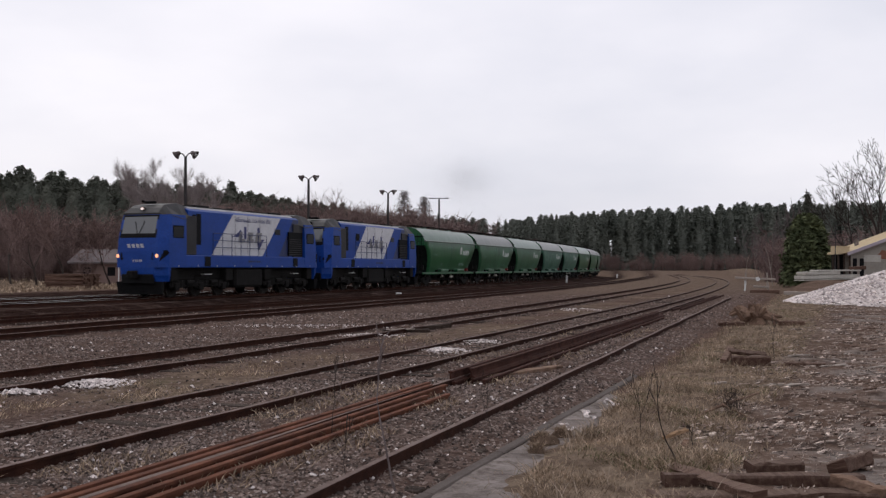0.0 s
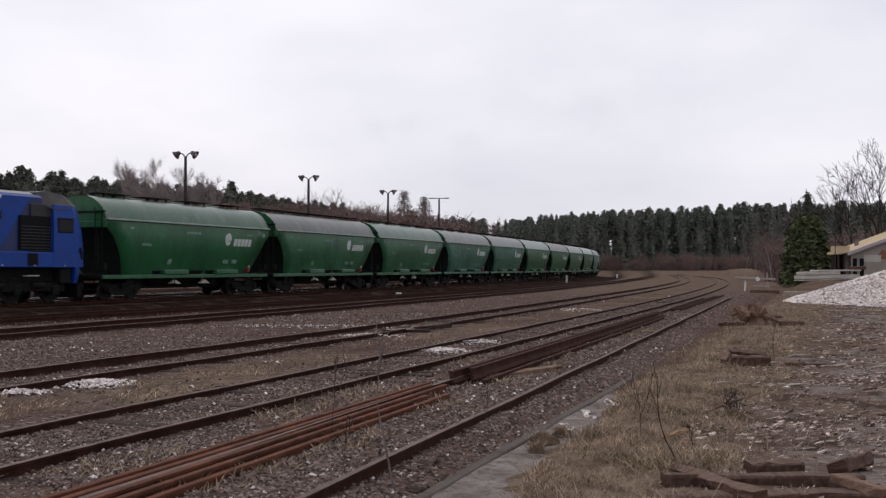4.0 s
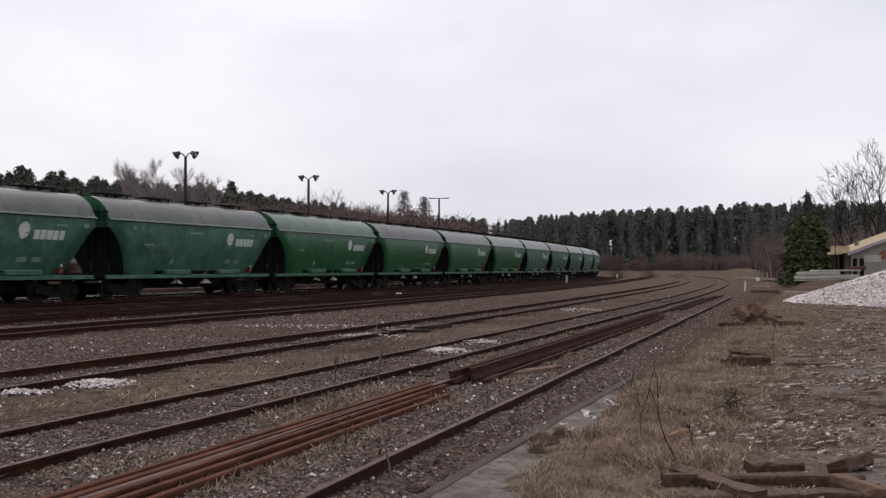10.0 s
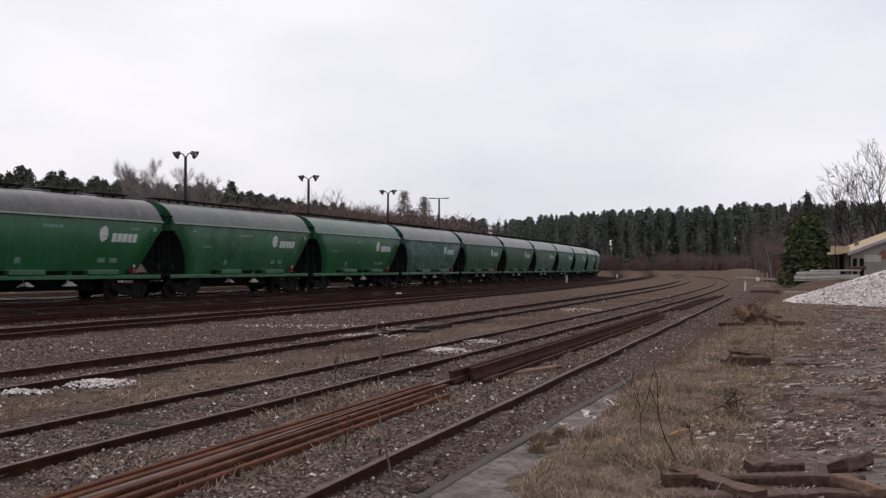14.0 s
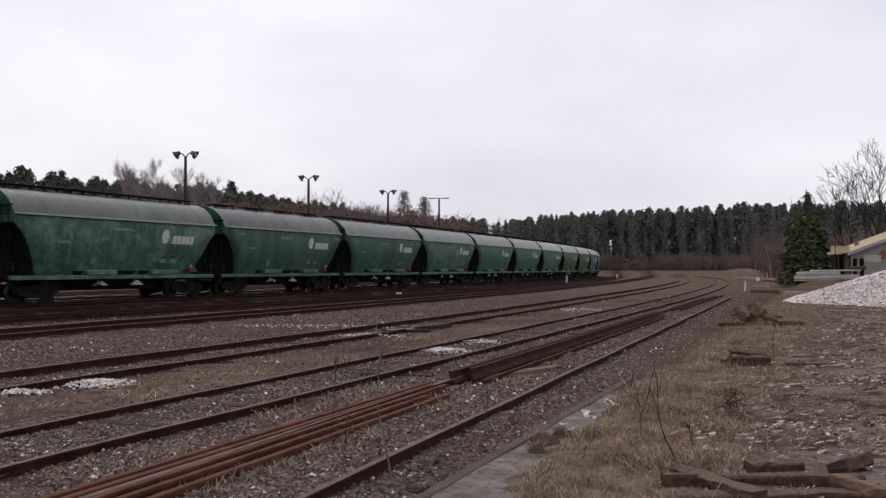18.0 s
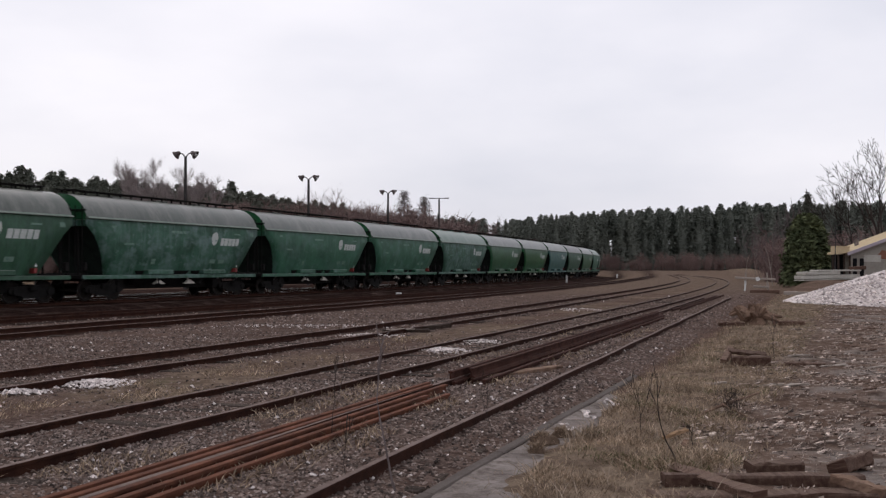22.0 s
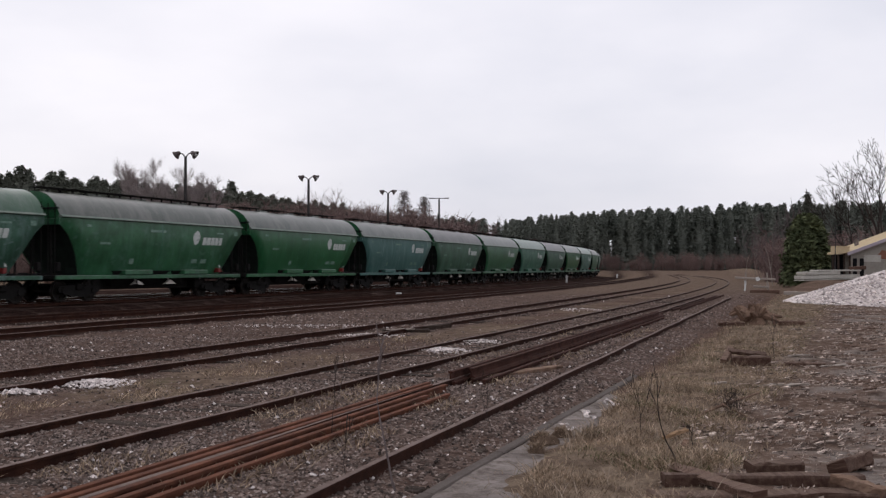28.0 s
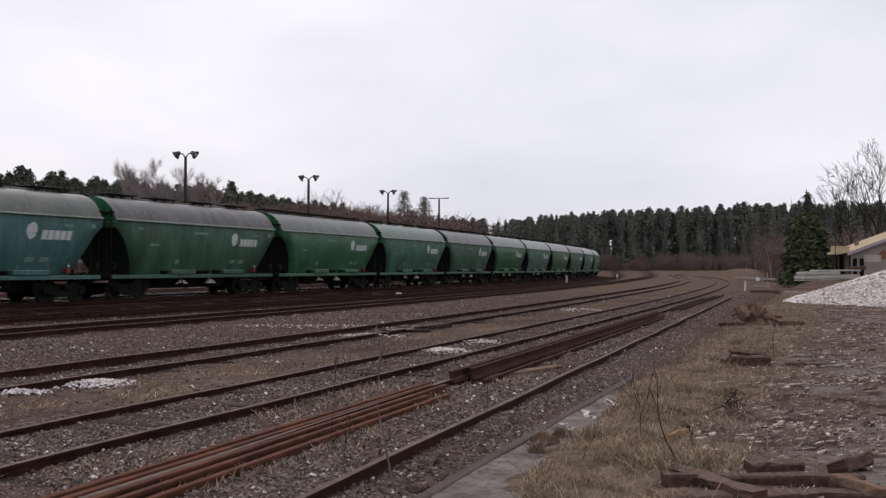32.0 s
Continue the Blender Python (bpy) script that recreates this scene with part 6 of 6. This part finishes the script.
# building with a tan roof along the yard
def yard_building():
    x0, y0 = 35.6, 90.0
    z = 0.55
    t = thing("yard_building", "low grey gabled building with a tan roof and porch", "building", at=pose(x0, y0, z))
    W, D, H, R = 15.0, 4.0, 2.75, 2.75
    g = Geo()
    door = (9.0, 10.2)
    outline = [(0, 0), (W, 0), (W, H), (W / 2, H + R), (0, H)]
    g.loft([[(x, y, h) for x, h in outline] for y in (0.0, 0.3)])
    g.loft([[(x, y, h) for x, h in outline] for y in (D - 0.3, D)])
    g.box(0, 0.3, 0.3, D - 0.3, 0, H)
    g.box(W - 0.3, W, 0.3, D - 0.3, 0, H)
    part("wall", g, M_WALL, t, "stained grey rendered wall")
    g = Geo()
    s_ = R / (W / 2)
    for sx in (0, 1):
        e = lambda u: u if not sx else W - u
        lo, hi = -0.45, W / 2
        pts = [(e(lo), H + lo * s_), (e(hi), H + hi * s_), (e(hi), H + hi * s_ + 0.14), (e(lo), H + lo * s_ + 0.14)]
        g.loft([[(x, y, h) for x, h in pts] for y in (-0.45, D + 0.4)])
    part("roof", g, M_SHEET, t, "tan sheet roof")
    for sx in (0, 1):
        e = lambda u: u if not sx else W - u
        g = Geo()
        pts = [(e(-0.5), H - 0.5 * s_ - 0.12), (e(W / 2), H + R - 0.12), (e(W / 2), H + R + 0.16), (e(-0.5), H - 0.5 * s_ + 0.16)]
        g.loft([[(x, y, h) for x, h in pts] for y in (-0.55, -0.46)])
        part("fascia", g, M_FASCIA, t, "mauve barge board")
    g = Geo()
    g.block(1.1, 2.6, -0.04, 0.1, 1.9, 2.5, 0.01)
    part("blocked_window", g, M_CONCP, t)
    g = Geo()
    g.add([(2.1, -0.006, 2.2), (3.3, -0.006, 2.1), (3.4, -0.006, 2.75), (2.7, -0.006, 2.95)], [(0, 1, 2, 3)])
    part("brick_patch", g, mat("bare_brick_red", (0.26, 0.12, 0.085), (0.2, 0.09, 0.06), 3, 0.9), t)
    for u in (0.15, 0.75):
        g = Geo()
        g.block(u, u + 0.35, -0.05, 0.05, 0.2, 2.2, 0.01)
        part("door_panel", g, M_GRILLE, t)
    # porch on the track side
    g = Geo()
    g.loft([[(-1.25, y, 2.55), (-0.2, y, 2.75), (-0.2, y, 3.25), (-1.25, y, 3.30)] for y in (-0.2, 1.4)])
    part("porch_roof", g, M_SHEET, t, "tan boarded porch roof")
    for u, v in ((-1.1, 0.0), (-0.6, 0.0), (-0.15, -0.1), (-1.1, 1.2)):
        g = Geo()
        g.block(u - 0.07, u + 0.07, v - 0.07, v + 0.07, -0.1, 2.62, 0.02)
        part("porch_post", g, M_SLEEPER, t)
    g = Geo()
    g.box(-1.2, -0.05, 1.3, 1.4, 0, 2.55)
    part("porch_back", g, M_GRILLE, t)
    g = Geo()
    g.block(1.2, 1.5, 2.0, 2.3, H + 0.3, H + 1.15, 0.02)
    part("chimney", g, M_CONC, t)


yard_building()
thing("wire_pole", "thin grey pole beside the building", "pole", at=pose(33.9, 89.3, 0.5), geo=Geo().tube((0, 0, 0), (0.1, 0, 5.2), 0.05, 0.03, 6), material=M_POLE)

# bare saplings standing near the camera
for i, (x, y, h, lx, ly, r) in enumerate(((-0.33, 8.6, 1.42, -0.20, 0.0, 0.014), (-0.82, 8.9, 0.55, -0.05, 0.0, 0.006), (2.17, 9.5, 0.98, -0.26, 0.1, 0.011), (2.27, 11.8, 0.72, -0.22, 0.05, 0.008), (6.7, 20.8, 0.9, 0.02, 0, 0.008), (2.5, 10.2, 0.3, -0.1, 0.0, 0.010),
                                          (-1.2, 11.0, 0.9, 0.1, 0, 0.006), (0.55, 11.5, 0.7, -0.15, 0, 0.005))):
    bare_tree("sapling", "thin dry bare sapling at the trackside", x, y, h, 400 + i, r, 2, 0.22 if i == 0 else 0.35, 0.3, (M_BIRCH, M_BIRCHT) if i == 0 else (M_BARK, M_BIRCH), (lx, ly), (1, 1) if i == 0 else (1, 2), "saplings", twig=0.0058 if i == 0 else 0.0042)
g = Geo()
for p, q, a, b in (((3.2, 12.9, 0.05), (3.6, 13.2, 0.14), 0.022, 0.02), ((3.6, 13.2, 0.14), (4.25, 13.9, 0.20), 0.02, 0.010), ((3.55, 13.2, 0.14), (3.8, 12.6, 0.02), 0.016, 0.008), ((3.3, 13.0, 0.07), (2.9, 12.4, 0.03), 0.014, 0.006), ((3.6, 13.2, 0.14), (3.7, 13.0, 0.34), 0.014, 0.006)):
    g.tube(p, q, a, b, 6)
thing("fallen_branch", "grey fallen branch lying in dry grass", "branch", geo=g, material=M_STUMP)


g = soup("dead_bush", shrub_tris(np.random.RandomState(88), 1.0, 16, 14) * np.array([0.50, 0.42, 0.36]), M_BARK)
ob = tagged(new("dead_bush", g), "small dead dark bush in dry grass", "bush")
ob.matrix_world = pose(3.62, 12.9, gz(3.62, 12.9))


def sod(x, y, r, h, seed):
    rng = np.random.RandomState(seed)
    g = Geo()
    rings = []
    for z, q in ((-0.02, 1.0), (0.35, 0.95), (0.75, 0.7), (1.0, 0.3)):
        rings.append([(r * q * math.cos(a) * rng.uniform(0.75, 1.25), r * q * 0.8 * math.sin(a) * rng.uniform(0.75, 1.25), h * z * rng.uniform(0.85, 1.15)) for a in np.linspace(0, 5.8, 13)])
    g.loft(rings)
    t = thing("sod_clump", "dark brown clump of roots and turf", "turf clump", "turf clumps", at=pose(x, y, gz(x, y)))
    part("soil", g, M_TURF, t)
    n = 260
    a, u = rng.rand(n) * 6.283, rng.rand(n)
    part("root_mat", blades_mesh("root_mat", r * 0.8 * u * np.cos(a), r * 0.7 * u * np.sin(a), h * (1 - 0.6 * u * u) * 0.9, rng.uniform(0.03, 0.10, n), rng, M_GRASS, 0.003, 1.0), None, t)


# ---- litter of the ground: ballast stones, grass, chips ----
OCTA = np.array([(1, 0, 0), (0, 1, 0), (-1, 0, 0), (0, -1, 0), (0, 0, 1), (0, 0, -0.6)], dtype=float)
OCTF = np.array([(0, 1, 4), (1, 2, 4), (2, 3, 4), (3, 0, 4), (1, 0, 5), (2, 1, 5), (3, 2, 5), (0, 3, 5)])


def stones_mesh(name, x, y, z, size, material, rng, flat=0.75):
    n = len(x)
    v = OCTA[None] * rng.uniform(0.6, 1.3, (n, 6, 1))
    v = v * size[:, None, None] * np.array([1, 1, flat])
    a = rng.rand(n) * 6.283
    c, s = np.cos(a)[:, None], np.sin(a)[:, None]
    vx, vy = v[:, :, 0] * c - v[:, :, 1] * s, v[:, :, 0] * s + v[:, :, 1] * c
    vz = v[:, :, 2] + vx * rng.normal(0, 0.3, (n, 1))
    w = np.stack([vx + x[:, None], vy + y[:, None], vz + z[:, None]], 2)
    me = bpy.data.meshes.new(name)
    f = (OCTF[None] + 6 * np.arange(n)[:, None, None]).reshape(-1, 3)
    me.from_pydata(w.reshape(-1, 3).tolist(), [], f.tolist())
    me.materials.append(material)
    me.update()
    return me


def scatter(bands, rng, keep):
    """Random points of the plan in bands of distance, thinner farther off."""
    X, Y = [], []
    for y0, y1, dens in bands:
        half = 0.47 * y1 + 1.0
        n = int((y1 - y0) * 2 * half * dens)
        x, y = rng.uniform(-half, half, n), rng.uniform(y0, y1, n)
        ok = keep(x, y)
        X.append(x[ok]), Y.append(y[ok])
    return np.concatenate(X), np.concatenate(Y)


rng = np.random.RandomState(15)


def track_zone(x, y):
    k = kerb_off(x, y)
    o3 = offset_of(THREE, x, y)
    p = np.where(np.abs(o3 - 2.4) < 1.2, 0.16, 1.0)
    p = np.where(np.abs(o3 + 3.6) < 1.6, 0.9, p)
    o2 = offset_of(TWO, x, y)
    p = np.where((o2 > -14) & (o2 <= -1.6), 0.4, p)
    p = np.where((o2 > -1.6) & (o2 < 1.3), 0.06, p)
    return (k < -0.05) & (offset_of(MAIN, x, y) > 4.3) & (rng.rand(len(x)) < p * (0.55 + 0.45 * wobble(x, y, 0.8, 5.0)))


x, y = scatter(((6.5, 11, 1000), (11, 17, 520), (17, 27, 170), (27, 42, 45), (42, 70, 11)), rng, track_zone)
size = rng.uniform(0.008, 0.027, len(x)) * (1 + np.clip((y - 12) / 30, 0, 1.0))
new_stones = new("ballast", stones_mesh("ballast", x, y, ground_z(x, y) + size * 0.15, size, M_STONE, rng))
tagged(new_stones, "grey-brown ballast stones strewn between the tracks", "ballast", kind="stuff")
pick = rng.rand(len(x)) < 0.016 * np.clip(1.4 - y / 30, 0.25, 1)
xs, ys = x[pick] + 0.03, y[pick]
sz = size[pick] * 1.25
tagged(new("pale_stones", stones_mesh("pale_stones", xs, ys, ground_z(xs, ys) + 0.012, sz, M_PALE, rng)), "scattered pale stones among the ballast", "stones", kind="stuff")


def pebble_patch(cx, cy, rx, ry, n, label):
    r, a = np.sqrt(rng.rand(n)) * (0.6 + 0.6 * rng.rand(n)), rng.rand(n) * 6.283
    px, py = cx + r * np.cos(a) * rx, cy + r * np.sin(a) * ry
    s = rng.uniform(0.018, 0.042, n)
    ob = new("stone_patch", stones_mesh("stone_patch", px, py, ground_z(px, py) + 0.015 + 0.05 * np.clip(1 - r, 0, 1), s, M_PALE, rng))
    tagged(ob, label, "stones", "patches of pale stone", kind="stuff")


for cx, cy, rx, ry, n in ((-5.5, 16.2, 0.62, 0.55, 420), (-6.2, 14.9, 0.5, 0.4, 260), (0.1, 22.6, 0.5, 0.8, 260), (-4.2, 32.0, 3.2, 1.0, 160), (0.9, 25.5, 0.5, 0.5, 60), (-1.9, 27.5, 1.0, 0.5, 90), (6.0, 45, 1.0, 1.5, 100), (1.0, 24.9, 0.4, 0.3, 40), (1.42, 11.9, 0.10, 0.45, 14), (1.82, 13.0, 0.07, 0.5, 22), (2.28, 14.2, 0.08, 0.4, 24)):
    pebble_patch(cx, cy, rx, ry, n, "patch of pale spilled stone between tracks")
# stones on the heap
n = 9000
a, u = rng.rand(n) * 6.283, np.sqrt(rng.rand(n))
px, py = HEAP[0] + HEAP[2] * u * np.cos(a), HEAP[1] + HEAP[2] * u * np.sin(a)
t_ = 1 - u
pz = HEAP[3] * t_ * (1 - 0.12 * t_) + 0.0
tagged(new("heap_stones", stones_mesh("heap_stones", px, py, pz, rng.uniform(0.05, 0.12, n), M_PALE, rng)), "loose pale crushed stones on the heap", "stones", kind="stuff")


def blades_mesh(name, x, y, z, h, rng, material, wide=0.0026, lean=0.9):
    n = len(x)
    d = rng.normal(0, lean, (n, 2))
    tip = np.stack([x + d[:, 0] * h, y + d[:, 1] * h, z + h * rng.uniform(0.35, 1.0, n)], 1)
    a = rng.rand(n) * 6.283
    w = np.stack([np.cos(a), np.sin(a) * 0.4, np.zeros(n)], 1) * (wide * (1 + y / 25))[:, None]
    base = np.stack([x, y, z - 0.02], 1)
    mid = base * 0.5 + tip * 0.5 + np.stack([np.zeros(n), np.zeros(n), h * 0.12], 1)
    t1 = np.stack([base - w, base + w, mid + w * 0.8], 1)
    t2 = np.stack([base - w, mid + w * 0.8, mid - w * 0.8], 1)
    t3 = np.stack([mid - w * 0.8, mid + w * 0.8, tip], 1)
    return soup(name, np.concatenate([t1, t2, t3]), material)


sod(1.05, 10.9, 0.17, 0.12, 1)
sod(1.30, 11.3, 0.12, 0.09, 2)
sod(0.95, 10.4, 0.10, 0.07, 3)


def bank_zone(x, y):
    k = kerb_off(x, y)
    edge = 1.8 + 0.03 * np.clip(y - 9, 0, 40) + 0.5 * wobble(x, y, 0.5, 3.0)
    d = (x - KERB_X) * math.sin(KERB_TH) + (y - KERB_Y) * math.cos(KERB_TH)
    slabs = (k < np.interp(d, [-2.6, 0, 2.0, 5.8, 6.9, 7.4], [0.78, 0.70, 0.54, 0.38, 0.25, 0.1])) & (rng.rand(len(x)) < 0.985)
    return (k > 0.12) & (k < edge + 0.6 * rng.rand(len(x))) & ~slabs & (rng.rand(len(x)) < 0.12 + 0.88 * np.clip(wobble(x, y, 2.1, 6.0) * 1.6 + 0.55, 0, 1))


x, y = scatter(((6.5, 11, 2300), (11, 17, 1600), (17, 27, 600), (27, 45, 140), (45, 75, 30)), rng, bank_zone)
h = rng.uniform(0.02, 0.15, len(x)) * (0.45 + 0.9 * np.clip(wobble(x, y, 1.9, 8.0) + 0.35, 0, 1)) * (1 + y / 90)
tagged(new("dry_grass", blades_mesh("dry_grass", x, y, ground_z(x, y), h, rng, M_GRASS)), "matted straw-coloured dry grass on the bank", "grass", kind="stuff")
pick = (rng.rand(len(x)) < 0.014) & (y < 40)
tall = rng.uniform(0.14, 0.34, pick.sum())
tagged(new("dry_stalks", blades_mesh("dry_stalks", x[pick], y[pick], ground_z(x[pick], y[pick]), tall, rng, M_STALK, 0.0028, 0.45)), "thin pale dry stalks standing in the grass", "grass", kind="stuff")
pick = (wobble(x, y, 1.6, 12.0) > 0.22) & (rng.rand(len(x)) < 0.6)
tagged(new("green_grass", blades_mesh("green_grass", x[pick] + 0.02, y[pick], ground_z(x[pick], y[pick]), h[pick] * 0.7, rng, M_MOSS)), "patches of fresh green grass in the dry bank", "grass", kind="stuff")


def weed_zone(x, y):
    k = kerb_off(x, y)
    o4, o3 = offset_of(FOUR, x, y), offset_of(THREE, x, y)
    good = ((np.abs(o4 - 1.6) < 0.7) | (np.abs(o3 - 2.4) < 0.9) | (np.abs(o4 - 2.6) < 0.5)) & (wobble(x, y, 0.7, 9.0) > 0.05)
    return (k < -0.2) & good


x, y = scatter(((6.5, 12, 320), (12, 18, 200), (18, 30, 60)), rng, weed_zone)
h = rng.uniform(0.03, 0.13, len(x))
tagged(new("trackside_weeds", blades_mesh("trackside_weeds", x, y, ground_z(x, y), h, rng, M_GRASS, 0.005, 0.9)), "dead straw weeds between the sidings", "weeds", kind="stuff")


def back_zone(x, y):
    o = offset_of(MAIN, x, y)
    return (o < -19) & (o > -48) & (rng.rand(len(x)) < 0.7)


x, y = scatter(((55, 90, 7), (90, 115, 4)), rng, back_zone)
tagged(new("far_dry_grass", blades_mesh("far_dry_grass", x, y, ground_z(x, y), rng.uniform(0.12, 0.4, len(x)), rng, M_GRASS, 0.014, 0.6)), "tan dry grass beyond the main line", "grass", kind="stuff")


def yard_zone(x, y):
    k = kerb_off(x, y)
    edge = 1.5 + 0.03 * np.clip(y - 9, 0, 40) + 0.5 * wobble(x, y, 0.5, 3.0)
    return (k > edge) & (rng.rand(len(x)) < 0.3 + 0.7 * (wobble(x, y, 0.9, 2.0) > 0.0)) & (np.hypot(x - HEAP[0], y - HEAP[1]) > HEAP[2])


x, y = scatter(((6.5, 12, 190), (12, 20, 100), (20, 34, 42), (34, 62, 16)), rng, yard_zone)
n = len(x)
z = ground_z(x, y) + 0.008
ln, a = 0.005 + 0.040 * rng.rand(n) ** 3.2 * (1 + y / 18), rng.normal(0.1, 0.8, n)
wd = ln * rng.uniform(0.12, 0.45, n)
c, s = np.cos(a), np.sin(a)
cor = []
for i, j in ((-1, -1), (1, -1), (1, 1), (-1, 1)):
    cor.append(np.stack([x + c * ln * i - s * wd * j, y + s * ln * i + c * wd * j, z + rng.uniform(0, 0.03, n) * (i > 0)], 1))
top = np.concatenate([np.stack([cor[0], cor[1], cor[2]], 1), np.stack([cor[0], cor[2], cor[3]], 1)])
low = np.concatenate([np.stack([cor[0], cor[1], cor[1] - (0, 0, 0.02)], 1), np.stack([cor[0], cor[1] - (0, 0, 0.02), cor[0] - (0, 0, 0.02)], 1)])
tagged(new("wood_chips", soup("wood_chips", np.concatenate([top, low]), M_CHIP)), "bark and wood chips littering the yard", "wood chips", kind="stuff")

# ---- exhaust smoke: clouds of soot specks that drift apart ----
def smoke_puff(n, wide, high, seed):
    rng = np.random.RandomState(seed)
    c = rng.normal(0, 1, (n, 3)) * np.array([wide, wide, high])
    a, b = rng.normal(0, 1, (n, 3)), rng.normal(0, 1, (n, 3))
    a, b = (q / np.linalg.norm(q, axis=1, keepdims=True) * 0.0075 for q in (a, b))
    ob = new("smoke_puff", soup("smoke_puff", np.stack([c - a, c + a, c + b * 1.6], 1), M_SOOT))
    return tagged(ob, "thin grey exhaust smoke drifting over the train", "smoke", "exhaust smoke", kind="stuff")


puffs = [smoke_puff(6500, 0.9 + 0.10 * k, 0.75 + 0.05 * k, 900 + k) for k in range(9)]

# ---- sleepers of the sidings, half sunk in the ballast ----
sleeper_mesh = Geo().block(-1.3, 1.3, -0.12, 0.12, -0.12, 0.03, 0.015).mesh("sleeper", M_SLEEPER)
for tr, holder, s0, s1 in ((ONE, track_one, 12, 60), (TWO, track_two, 4, 60), (THREE, track_three, -2, 60), (FOUR, track_four, -4, 60), (FIVE, track_five, -4, 50)):
    for s in np.arange(s0, s1, 0.62):
        x, y, th = on(tr, s)
        part("sleeper", sleeper_mesh, None, holder, at=pose(x, y, float(rs.normal(0.02 if tr is not FIVE else -0.015, 0.012)), 0, 0, -math.degrees(th) + float(rs.normal(0, 0.6))))


# ---- what moves: the train rolls along the main line, its wheels turn ----
def motions():
    times = [0.5 * i for i in range(65)]
    for k, w in enumerate(wagons):
        walk(w, [(t, ride(W_NOSE + W_LEN * (k + 0.5) - travelled(t), 5.2)) for t in times])
    walk(lead_loco, [(t, ride(W_NOSE - 26.125 - travelled(t), 4.45)) for t in times])
    walk(second_loco, [(t, ride(W_NOSE - 8.775 - travelled(t), 4.45)) for t in times])
    rng = np.random.RandomState(6)
    for k, p in enumerate(puffs):
        x, z = 2.2 + rng.normal(0, 1.0), 10.6 + rng.normal(0, 0.6)
        vx, vy, vz = 0.8 + 2.2 * (k - 3) * 0.45, rng.normal(0, 1.5), 0.35 + 0.55 * rng.rand() + 0.12 * k
        walk(p, [(t, pose(x + vx * t, 100 + vy * t, z + vz * t + 0.14 * t * t)) for t in times[::4]])
    for kind_of, r in (("wheelset", 0.475), ("drive_wheelset", 0.525)):
        sets = [o for o in scene.objects if o.name.split(".")[0] == kind_of]
        rows = []
        for i in range(0, 961, 2):
            t = i / FPS
            rows.append((t, pose(0, 0, 0, -math.degrees(travelled(t) / r) % 360)))
        walk(sets[0], rows)
        keys = sets[0].animation_data
        for o in sets[1:]:
            o.rotation_mode = "QUATERNION"
            o.animation_data_create()
            o.animation_data.action = keys.action
            o.animation_data.action_slot = keys.action_slot


motions()
